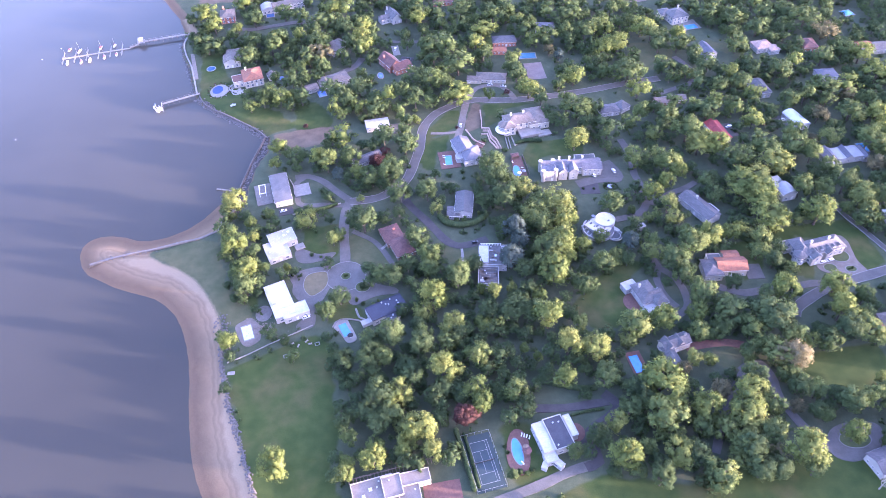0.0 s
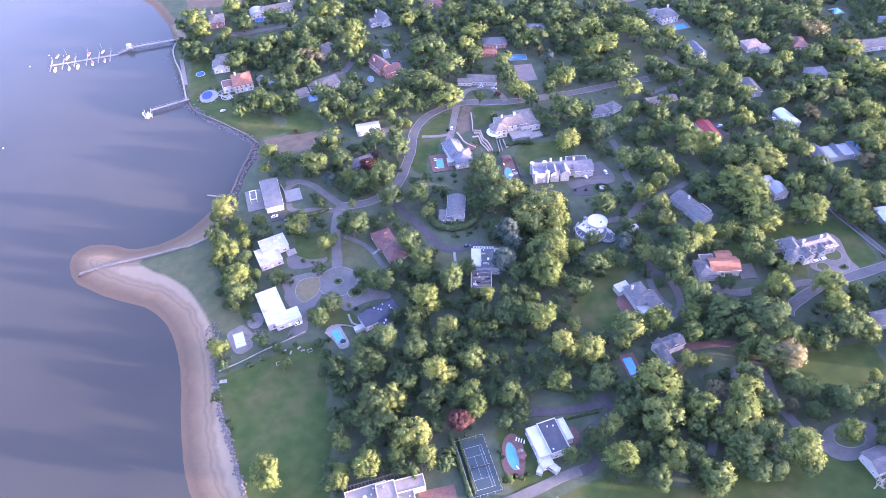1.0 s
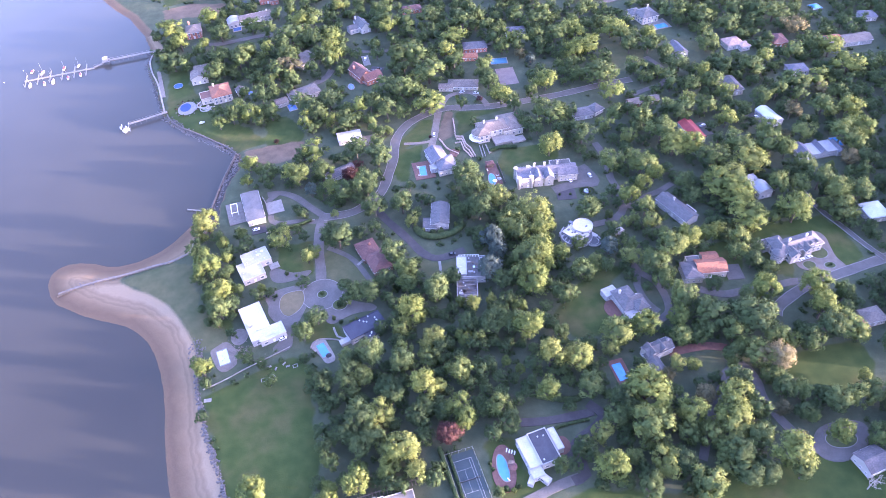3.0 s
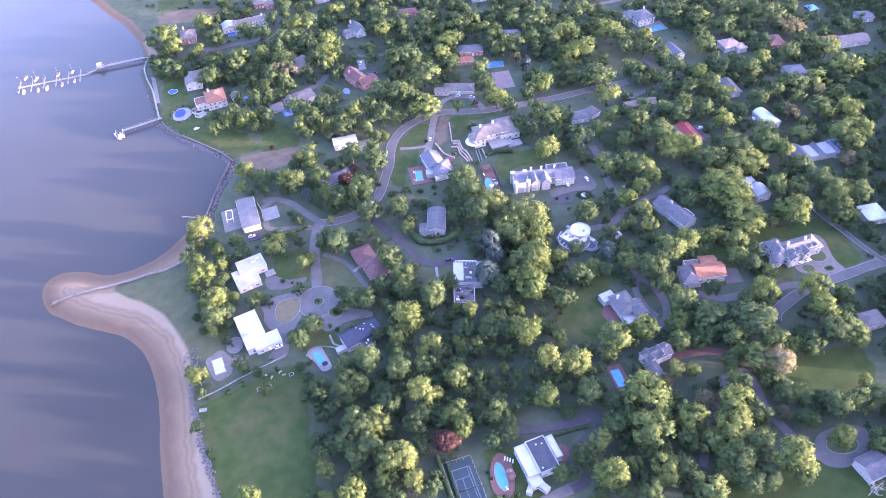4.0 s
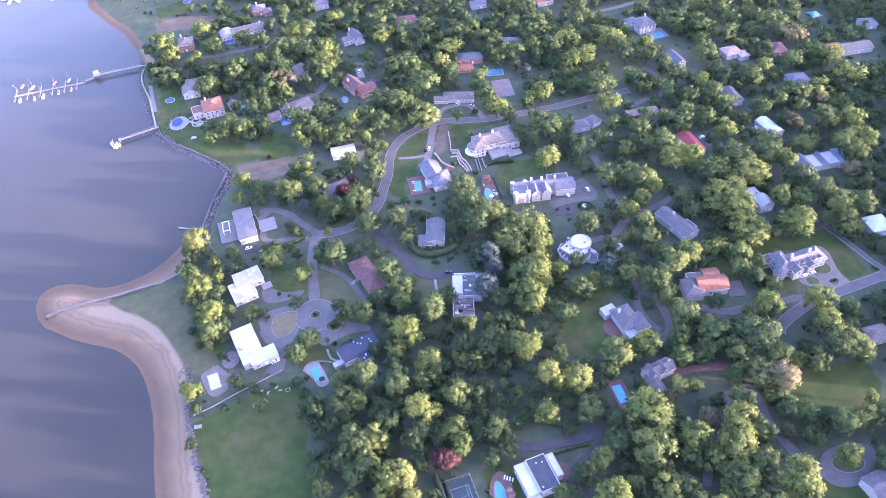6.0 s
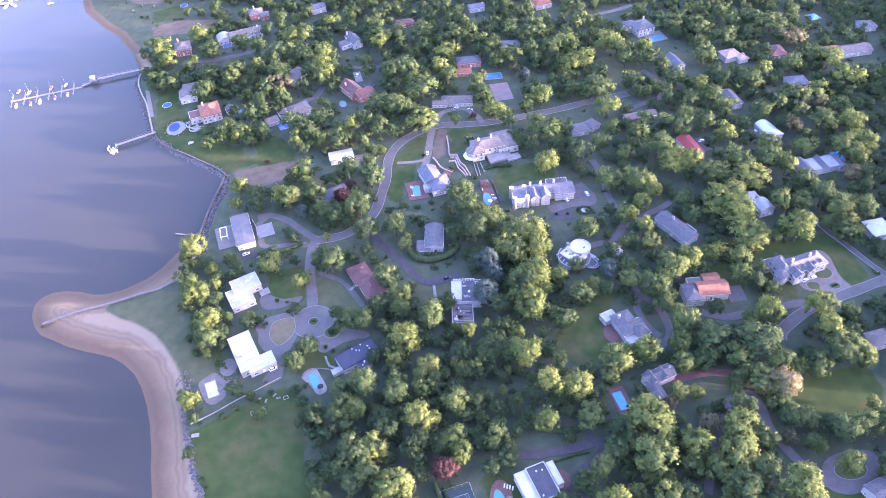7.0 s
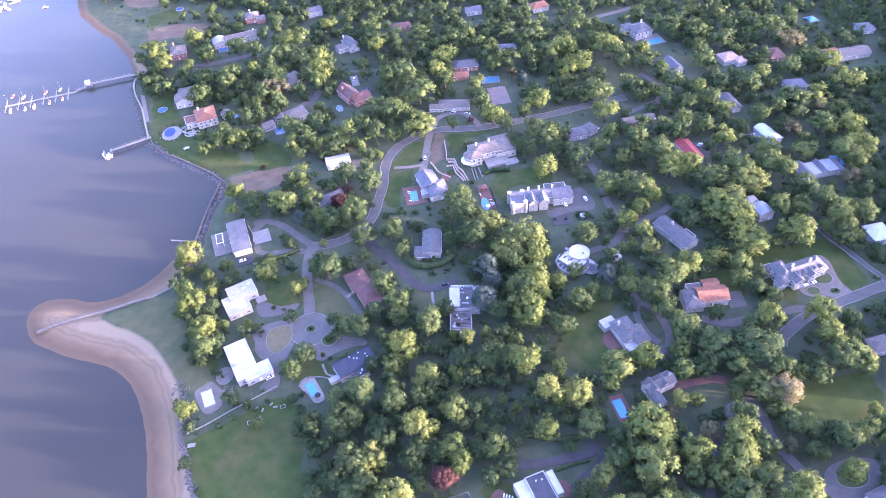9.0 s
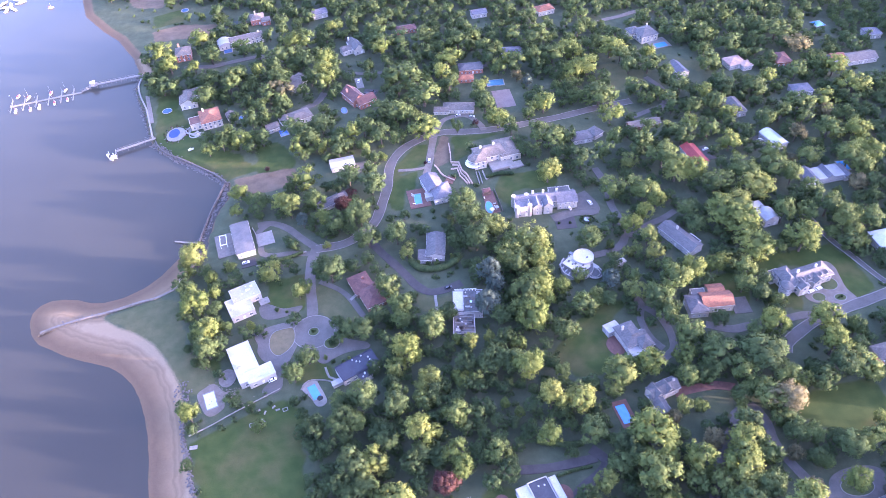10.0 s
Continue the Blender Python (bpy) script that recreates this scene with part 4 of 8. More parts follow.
stone_mansion = house("long cream stone mansion with grey hip roofs and dormers", [(238.5, 272.1, 27, 10.5, 10, 6.4, "hip", 3.0), (226.2, 272.3, 9, 14, 10, 6.2, "hip", 3.0), (221.2, 277.4, 8, 7, 10, 3.2, "flat", 0), (231.7, 265.0, 6, 6, 10, 6.4, "gabley", 2.4), (241.4, 267.5, 5, 5, 10, 6.4, "gabley", 2.2)], M_CREAM, M_GREYSH, "tall",
      chimneys=[(-7, 1, 8.4, M_WHITEWALL), (5, 1, 8.4, M_WHITEWALL)])
house("grey-roofed house with white wings beside a lawn", [(124.2, 249.5, 11, 15, 14, 5.0, "hip", 2.2), (130.5, 243.5, 7.5, 8, 14, 5.2, "hip", 3.0), (128.8, 248.0, 7, 5, 14, 5.2, "gable", 2.4), (116.8, 257.0, 8.0, 6.0, 18, 3.6, "flat", 0, M_MEMBRANE), (124.6, 239.0, 7.5, 5.5, 14, 3.4, "flat", 0, M_MEMBRANE)], M_WHITEWALL, M_GREYSH, "small", skylights=1, chimneys=[(-3, 3, 7.0, M_WHITEWALL)])
house("white house with a curved barrel-vault roof", [(240.5, 325.0, 9.5, 10, 8, 5.6, "barrel", 2.4), (236.5, 333.0, 8, 9, 8, 6.0, "flat", 0)], M_WHITEWALL, M_MEMBRANE, "wide", chimneys=[(-2, 6, 6.5, M_WHITEWALL)])
house("flat-roofed house, white roof decks round a black roof", [(55.6, 165.2, 9.6, 17.5, 13, 5.2, "flat", 0, M_BLACKROOF), (47.8, 163.6, 5.8, 16.5, 13, 4.6, "flat", 0), (62.4, 168.6, 3.2, 12, 13, 4.6, "flat", 0), (49.6, 153.6, 6.0, 6.0, 13, 3.4, "flat", 0), (52.6, 150.6, 3.0, 6.5, 40, 2.6, "flat", 0), (46.6, 150.4, 2.6, 5.0, -30, 2.2, "flat", 0)], M_WHITEWALL, M_BRIGHTROOF, "wide", vents=3)
house("pale flat-roofed modern house with long roof beams", [(-36.5, 145.0, 20, 12, 11, 4.0, "flat", 0), (-18.0, 149.4, 17, 6.5, 8, 4.4, "flat", 0), (-27.5, 146.0, 9, 11, 10, 5.0, "flat", 0), (-19.5, 142.0, 10, 9, 8, 3.8, "flat", 0)], M_CREAM, surface("cream_roofing", (0.12, 0.108, 0.093), (0.168, 0.153, 0.135), 0.2, 1.5, 0.8), "wide", vents=2, skylights=3)
house("stone house with sunlit cream gables and slate roofs", [(129.5, 212.5, 16, 7, 16, 5.4, "gable", 2.6), (125.1, 204.0, 6, 12, 10, 4.6, "gabley", 1.8), (125.0, 211.0, 5, 7, 16, 5.6, "gabley", 3.0), (131.5, 212.6, 5, 6, 16, 5.6, "gabley", 2.8)], M_CREAM, M_GREYSH, "small", chimneys=[(6, 0, 6.4, M_STONE)])
house("red-tiled villa with cream walls on the cove lawn", [(-128, 521, 15.5, 19, 14, 6.4, "hip", 3.2), (-139.5, 518, 9, 11, 14, 5.0, "flat", 0, M_BRICK)], M_CREAM, M_REDTILE, "tall", chimneys=[(-4, 5, 8, M_WHITEWALL)])
house("white shingle-roofed house above the seawall", [(-148.5, 551, 13, 13, 8, 5.6, "gabley", 2.8), (-147, 561, 13, 12, 8, 5.2, "hip", 2.6)], M_WHITEWALL, M_TANSH, "tall")
house("brick house with tan gable roof among shore trees", [(-161.2, 632, 13, 15, 6, 6.4, "hip", 3.2)], M_BRICKWALL, M_TANSH, "tall", chimneys=[(-3, 4, 9, M_BRICKWALL)])
house("long white house with an arched wing", [(-105.8, 645.5, 30, 10.5, 13, 5.8, "gable", 2.2, M_TANSH), (-125, 642.5, 12, 12, 13, 4.6, "barrel", 2.4)], M_WHITEWALL, M_MEMBRANE, "tall", chimneys=[(12, 0, 6.5, M_WHITEWALL)])
house("brick house with pale tan roof in the woods", [(-97.3, 684, 13, 12, 8, 5.6, "hip", 2.4), (-89, 679, 8, 8, 8, 4.6, "hip", 1.6)], M_BRICKWALL, M_TANSH, "small", chimneys=[(-1, 3, 7, M_STONE)])
house("steep-gabled white house with a tall chimney", [(-7.0, 607, 9, 17, 22, 5.6, "gabley", 3.6), (-15.5, 604, 9, 8, 22, 4.6, "gable", 2.4)], M_WHITEWALL, M_GREYSH, "tall", chimneys=[(-3, 7, 7.5, M_WHITEWALL)])
house("low house with pale hipped roof among trees", [(-63.5, 560.5, 19, 15, -42, 4.4, "hip", 2.2), (-57, 566, 10, 9, -42, 4.4, "hip", 1.8)], M_GREYWALL, M_TANSH, "small")
house("dark red gabled house with a tall brick chimney", [(-13.0, 526, 11.5, 19, 28, 5.6, "gabley", 4.6), (-4.5, 519, 15, 11, 28, 4.8, "gable", 3.0)], M_BRICKWALL, M_BROWNSH, "small", chimneys=[(-4, 3, 8, M_BRICKWALL)])
house("rambling grey-roofed house near the cove lawn", [(-57.5, 508.5, 18, 13, 22, 4.4, "hip", 2.4), (-67, 504.5, 10, 11, 22, 3.8, "gabley", 2.0), (-78.6, 499, 9.5, 8, 22, 3.6, "gable", 1.8)], M_GREYWALL, M_TANSH, "small")
house("small garage with tan roof behind the red villa", [(-112.3, 523, 6.6, 7.5, 16, 3.2, "gabley", 1.8)], M_CREAM, M_TANSH, "small", name="garage")
house("white flat-roofed outbuilding between trees", [(-26.6, 440.5, 17, 10, 6, 4.0, "gable", 0.8)], M_WHITEWALL, M_MEMBRANE, "small")
house("dark-roofed house under a copper maple", [(-35.3, 400, 21, 7.5, 28, 3.8, "gable", 2.2)], M_WHITEWALL, M_DARKSH, "small")
house("large mansion with grey hip roofs and pool terrace", [(244.5, 566, 16, 16, 14, 6.4, "hip", 3.4), (236, 572, 10, 10, 14, 5.6, "hip", 2.6)], M_CREAM, M_GREYSH, "tall", chimneys=[(3, 3, 9, M_WHITEWALL)])
house("grey gabled house beside a dry yard", [(251.5, 506, 9, 18, 10, 4.6, "gabley", 2.6)], M_WHITEWALL, M_SLATE, "small")
house("house with peach tile roof in the woods", [(298.5, 506, 14, 12, 8, 4.6, "hip", 2.6), (306, 500, 8, 8, 8, 4.2, "hip", 1.8)], M_WHITEWALL, shingle("peach_tile", (0.252, 0.168, 0.132), (0.33, 0.24, 0.192)), "small")
house("large grey-roofed house among tall trees", [(271.9, 446, 10, 20, 4, 5.0, "hip", 3.0)], M_CREAM, M_GREYSH, "small")
house("house with pale curved metal roof", [(281.9, 402, 9.5, 19, 14, 4.4, "barrel", 1.8)], M_WHITEWALL, M_PALEROOF, "small")
house("long house with a bright red roof under trees", [(220.8, 396, 10, 22, 8, 4.2, "gabley", 2.2)], M_WHITEWALL, M_BRIGHTRED, "small")
house("house with two bright white flat roofs between slate gables", [(284.5, 357.5, 8, 13, 4, 4.6, "gabley", 2.4), (291.5, 357.5, 6, 12, 4, 4.2, "flat", 0, M_MEMBRANE), (297.2, 358.0, 5, 12, 4, 4.6, "gabley", 2.2), (303.6, 358.5, 7.6, 12, 4, 4.2, "flat", 0, M_MEMBRANE), (309.8, 357.5, 5, 12, 4, 4.0, "gabley", 1.8)], M_WHITEWALL, M_SLATE, "small")
house("low house with tan roof in the trees", [(199.5, 441, 24, 7, 4, 3.4, "gable", 1.6)], M_WOODWALL, M_TANSH, "small")
house("grey-roofed house beside the lane", [(150, 434.5, 14, 10, 4, 3.8, "hip", 2.0), (161, 437.5, 9, 9, 30, 3.8, "hip", 2.0)], M_WHITEWALL, M_GREYSH, "small")
house("low grey-roofed house deep in the trees", [(330.8, 457, 15, 11, -2, 4.2, "hip", 2.4)], M_GREYWALL, M_SLATE, "small")
house("long pale house with a reddish wing far in the woods", [(398, 490, 24, 12, 2, 4.2, "gable", 2.2), (380, 494, 11, 9, 2, 4.0, "gable", 2.0, M_REDTILE)], M_WHITEWALL, M_TANSH, "small")
house("dark brown-roofed house deep in the woods", [(336.4, 502, 12, 15, -3, 4.6, "hip", 2.8)], M_BRICKWALL, M_BROWNSH, "small")
house("pale house with red-tiled porch at the wood's edge", [(252, 214, 12, 9, 6, 4.6, "hip", 2.2), (244, 210, 6, 6, 6, 3.4, "hip", 1.4, M_REDTILE)], M_CREAM, M_TANSH, "small")
house("white-walled house with dark roof beside a bare tree", [(205.5, 133.5, 12, 11, 14, 4.8, "gable", 2.4)], M_WHITEWALL, M_DARKSH, "small")
house("white house with pale roof behind the lane", [(298.5, 292, 13, 13, 2, 5.0, "hip", 2.4)], M_WHITEWALL, M_PALEROOF, "small")
house("house with grey-blue roof deep in the woods", [(126.2, 566.5, 17, 11, -5, 4.2, "hip", 2.2)], M_GREYWALL, M_SLATE, "small")
house("brick house with dark roof behind the swimming pool", [(87, 548.5, 20, 11, -4, 4.4, "hip", 2.2), (80.5, 534, 12, 7, -8, 3.4, "hip", 1.6, M_REDTILE)], M_BRICKWALL, M_DARKSH, "small")
house("white gabled house glimpsed through the trees", [(-38, 680, 14, 10, 16, 5.2, "gable", 2.6)], M_WHITEWALL, M_SLATE, "small")
house("grey-roofed house at the edge of the woods", [(428, 524, 13, 11, -6, 4.4, "hip", 2.2)], M_WHITEWALL, M_SLATE, "small")
house("low house with brown roof in the woods", [(40.5, 630, 18, 9, 5, 3.8, "hip", 2.0)], M_BRICKWALL, M_BROWNSH, "small")
house("small pale-roofed house among treetops", [(110.8, 643, 14, 9, 4, 4.4, "gable", 2.2)], M_WHITEWALL, M_SLATE, "small")
house("house with a terracotta roof among treetops", [(171.4, 634, 16, 11, 12, 4.6, "hip", 2.6)], M_CREAM, M_REDTILE, "small")


def local_part(name, shape, mat, root, x, y, rot=0.0, label=""):
    """A part given in world metres, set under its house."""
    ob = part(name, shape, mat, root, label)
    ob.matrix_basis = root.matrix_world.inverted() @ pose(x, y, 0, 0, 0, rot)
    return ob


def round_bay(root, x, y, r, h, wall_m, roof_m, rise):
    local_part("round_bay", Shape().prism(circle(0, 0, r, 24), -0.4, h), wall_m, root, x, y)
    pts = circle(0, 0, r + 0.5, 24)
    cap = Shape().add([(a, b, h) for a, b in pts] + [(a, b, h + 0.25) for a, b in pts] + [(0, 0, h + 0.25 + rise)],
                      [tuple(range(23, -1, -1))] + [(i, (i + 1) % 24, 24 + (i + 1) % 24, 24 + i) for i in range(24)] + [(24 + i, 24 + (i + 1) % 24, 48) for i in range(24)])
    local_part("bay_roof", cap, roof_m, root, x, y)
    for st in range(int(h / 2.9)):
        for k in range(7):
            a = math.radians(150 + k * 30)
            wi = local_part("window", WINDOWS["small"][1], None, root, x + r * math.cos(a), y + r * math.sin(a), math.degrees(a) + 90)
            wi.matrix_basis = wi.matrix_basis @ Matrix.Translation((0, 0, 0.9 + 2.9 * st))
            part("pane", WINDOWS["small"][2], None, wi)


round_bay(cream_mansion, 67.6, 421.5, 4.2, 6.4, M_WHITEWALL, M_TANSH, 2.2)
local_part("balcony", Shape().prism(circle(0, 0, 6.2, 24), 2.6, 2.9), M_TRIM, cream_mansion, 67.2, 420.6)
local_part("roof_terrace", Shape().box(0, 0, 5.65, 9, 8, 0.3), M_BRICK, cream_mansion, 97, 436, 8)
for _x, _y in ((85.6, 372.0), (94.2, 372.0), (85.6, 361.2), (94.2, 361.2)):
    local_part("turret", Shape().prism(circle(0, 0, 1.4, 12), -0.4, 8.8), M_CREAMWHITE, castle, _x, _y)
    local_part("turret_cap", Shape().prism(circle(0, 0, 1.65, 12), 8.8, 9.3), M_CREAMWHITE, castle, _x, _y)
for _k in range(9):
    local_part("merlon", Shape().box(0, 0, 7.9, 0.7, 0.5, 0.8), M_CREAMWHITE, castle, 86.4 + _k * 0.95, 360.6 - _k * 0.05, -3)
    local_part("merlon", Shape().box(0, 0, 7.5, 0.7, 0.5, 0.8), M_CREAMWHITE, castle, 111 + _k * 1.5, 369.4 - _k * 0.08, -3)
for _k in range(6):
    local_part("roof_beam", Shape().box(0, 0, 7.6, 0.35, 7.4, 0.4), M_DARKSH, castle, 112.2 + _k * 1.9, 373.4 - _k * 0.1, -3)
_rw = random.Random(8)
for _k in range(12):
    local_part("joist", Shape().box(_rw.uniform(-2, 2), 0, 4.3, _rw.uniform(5, 10), 0.25, 0.3), _rw.choice((M_TIMBER, M_PILE, M_GREYROOF)), weathered, 36.6 - 0.16 * (_k - 6), 268.2 + _k * 1.15, -8 + _rw.uniform(-6, 6))
for _k in range(34):
    local_part("roof_patch", Shape().box(0, 0, 4.26, _rw.uniform(1, 3), _rw.uniform(0.8, 2.4), 0.12), _rw.choice((M_MEMBRANE, M_GREYROOF, M_PILE)), weathered, 36.6 + _rw.uniform(-5, 5), 274.5 + _rw.uniform(-6, 6), _rw.uniform(-30, 30))
for _k in range(18):
    local_part("roof_patch", Shape().box(0, 0, 5.26, _rw.uniform(1, 3.2), _rw.uniform(0.8, 3), 0.1 + 0.03 * _k), _rw.choice((M_MEMBRANE, M_GREYROOF, M_PILE, M_PILE, M_GREYROOF)), weathered, 43.2 + _rw.uniform(-4, 4.5), 290 + _rw.uniform(-7, 7), -9)
for _k in range(8):
    local_part("roof_post", Shape().box(0, 0, 5.8, 0.3, 0.3, 1.6), M_TRIM, weathered, 34.5 + _k * 1.7, 298.7 - _k * 0.27)
local_part("roof_rail", Shape().box(0, 0, 7.3, 13, 0.25, 0.25), M_TRIM, weathered, 40.4, 297.8, -9)
for _k in range(6):
    _d = local_part("dormer", Shape().box(0, 0, 6.2, 1.6, 2.2, 1.7), M_WHITEWALL, stone_mansion, 229.4 + _k * 3.84, 266.7 + _k * 0.68, 10)
    part("dormer_roof", Shape().add([(-1.05, -1.3, 7.9), (1.05, -1.3, 7.9), (1.05, 1.3, 7.9), (-1.05, 1.3, 7.9), (0, -1.3, 8.7), (0, 1.3, 8.7)], [(0, 3, 2, 1), (0, 1, 4), (2, 3, 5), (1, 2, 5, 4), (3, 0, 4, 5)]), M_GREYSH, _d)
round_bay(stone_mansion, 223.2, 266.1, 3.4, 6.2, M_WHITEWALL, M_GREYSH, 2.4)
local_part("chimney", Shape().box(0, 0, 4.5, 2.2, 2.2, 1.6), M_WHITEWALL, beach_house, -91.5, 267.5, 20)


def arc_wall(cx, cy, r, a0, a1, t, z0, z1, n=14):
    """A curved wall of thickness t."""
    s, k = Shape(), n + 1
    ang = [math.radians(a0 + (a1 - a0) * i / n) for i in range(k)]
    for rr in (r - t / 2, r + t / 2):
        for z in (z0, z1):
            s.v.extend((cx + rr * math.cos(a), cy + rr * math.sin(a), z) for a in ang)
    for i in range(n):
        s.f += [(i, i + 1, k + i + 1, k + i), (2 * k + i + 1, 2 * k + i, 3 * k + i, 3 * k + i + 1), (k + i, k + i + 1, 3 * k + i + 1, 3 * k + i)]
    s.f += [(0, k, 3 * k, 2 * k), (n, 2 * k + n, 3 * k + n, k + n)]
    return s


def round_house():
    """White house: a round drum, an angular wing with roof decks, curved parapets and a ringed terrace."""
    root = thing("house", 111.5, 308.5, 0, 8, "white curved modern house with stepped roof decks and rails", "house")
    root.matrix_world = root.matrix_world @ Matrix.Diagonal((1.05, 1.05, 0.72, 1))
    FOOTPRINTS.append((111.5, 308.5, 20, 20, 8))
    part("base", Shape().prism(circle(-0.5, -1, 9.6, 32, 9.0), -0.4, 3.4), M_WHITEWALL, root)
    part("deck_roof", Shape().prism(circle(-0.5, -1, 9.4, 32, 8.8), 3.4, 3.6), M_GREYROOF, root, "grey roof deck")
    part("parapet", arc_wall(-0.5, -1, 9.5, 120, 285, 0.5, 3.4, 4.5), M_WHITEWALL, root)
    part("wall", Shape().prism(circle(5.0, 3.0, 5.9, 32, 5.9), 3.4, 6.9), M_WHITEWALL, root)
    part("roof", Shape().prism(circle(5.0, 3.0, 6.0, 32, 6.0), 6.9, 7.1), M_BRIGHTROOF, root)
    part("roof_rim", arc_wall(5.0, 3.0, 5.9, -150, 150, 0.4, 7.1, 7.7, 24), M_WHITEWALL, root)
    part("wing", Shape().box(-2.2, 1.2, 3.4, 9.5, 8.0, 2.7, 28), M_WHITEWALL, root)
    part("wing_roof", Shape().box(-2.2, 1.2, 6.1, 9.9, 8.4, 0.25, 28), M_BRIGHTROOF, root)
    part("wing", Shape().box(1.0, -4.2, 3.4, 8.5, 5.5, 2.2, 28), M_WHITEWALL, root)
    part("wing_roof", Shape().box(1.0, -4.2, 5.6, 8.8, 5.8, 0.25, 28), M_BRIGHTROOF, root)
    part("roof_slot", Shape().box(0.6, 6.4, 6.0, 2.0, 6.4, 0.9, 32), M_PANE, root, "dark glazed slot in the white roof")
    for x, y, w in ((-4.2, 2.6, 1.6), (-1.5, -0.6, 1.4), (-3.2, -0.4, 1.0), (2.2, -3.2, 1.2), (6.6, 1.5, 1.2)):
        part("roof_box", Shape().box(x, y, 6.3 if x < 5 else 7.1, w, w * 0.7, 0.6, 28), M_GREYROOF, root)
    for k in range(3):
        part("roof_fin", arc_wall(5.0, 3.0, 6.6 + 0.9 * k, 150, 205 + 8 * k, 0.35, 3.6, 7.2 - 0.5 * k, 10), M_WHITEWALL, root)
    for k in range(4):
        part("buttress", Shape().box(-9.0 + 0.5 * k, 3.5 - 3.0 * k, 0.0, 2.4, 0.45, 4.6, 20 + 8 * k), M_WHITEWALL, root)
    part("lower_deck", Shape().prism(circle(7.6, -7.6, 4.6, 24), -0.3, 0.8), M_GREYROOF, root, "grey round terrace")
    part("terrace_rail", arc_wall(7.6, -7.6, 4.6, -150, 60, 0.3, 0.8, 1.9, 18), M_WHITEWALL, root)
    part("terrace_rail", arc_wall(7.6, -7.6, 3.2, -140, 40, 0.25, 0.8, 1.6, 16), M_WHITEWALL, root)
    part("stair", Shape().box(9.4, -2.6, -0.3, 2.4, 6.0, 2.6, 30), M_WHITEWALL, root)
    for k in range(14):
        a = 2 * math.pi * k / 14
        for r, cx, cy, z in ((9.2, -0.5, -1, 1.0), (5.9, 5.0, 3.0, 4.6)):
            if z > 4 and math.cos(a) < 0.2:
                continue
            wi = part("window", WINDOWS["small"][1], None, root)
            wi.matrix_basis = pose(cx + r * math.cos(a), cy + r * math.sin(a), z, 0, 0, math.degrees(a) + 90)
            part("pane", WINDOWS["small"][2], None, wi)


round_house()


def villa_garden():
    """Curved balustrades of the red-tiled villa and the planters round its pool terrace."""
    for cx, cy, r, a0, a1, h in ((-142, 512, 5.0, 120, 330, 1.0), (-140, 506, 4.2, 150, 380, 0.9), (-137.5, 511, 7.0, 200, 300, 1.3), (-135, 503, 4.5, 60, 190, 0.8)):
        solid("balustrade", arc_wall(cx, cy, r, a0, a1, 0.5, -0.2, h), M_WHITEWALL, "curved white stone balustrade below the villa", "balustrade", "villa balustrades")
    for k in range(13):
        a = math.radians(28 * k + 8)
        x, y = -155 + 9.0 * math.cos(a), 509.5 + 11.2 * math.sin(a)
        pot = thing("planter", x, y, 0, 20 * k, "round stone planter with a small bush", "planter", "planters round the pool terrace")
        part("pot", Shape().tube([(0, 0, -0.1), (0, 0, 0.25), (0, 0, 0.6)], [0.5, 0.62, 0.75], 9), M_CONCRETE if k % 3 else M_BRICK, pot)
        v, t, q, nv = crown_arrays(np.random.default_rng(60 + k), 0.8, 1.7, 4, 14, (0.14, 0.26), 0.85, 0.5, (0.3, 0.45))
        part("bush", array_mesh("bush", v, t, q, M_HEDGE if k % 4 else M_RED, nv), None, pot)


FOOTPRINTS.append((104, 318, 14, 8, 0))

# ---- trees ----
def ico(sub):
    bm = bmesh.new()
    bmesh.ops.create_icosphere(bm, subdivisions=sub, radius=1.0)
    v = np.array([q.co[:] for q in bm.verts])
    f = np.array([[q.index for q in p.verts] for p in bm.faces])
    bm.free()
    return v, f


ICO1, ICO2 = ico(1), ico(2)
OCTA = (np.array([(1, 0, 0), (-1, 0, 0), (0, 1, 0), (0, -1, 0), (0, 0, 1), (0, 0, -1)], float), np.array([(0, 2, 4), (2, 1, 4), (1, 3, 4), (3, 0, 4), (2, 0, 5), (1, 2, 5), (3, 1, 5), (0, 3, 5)]))


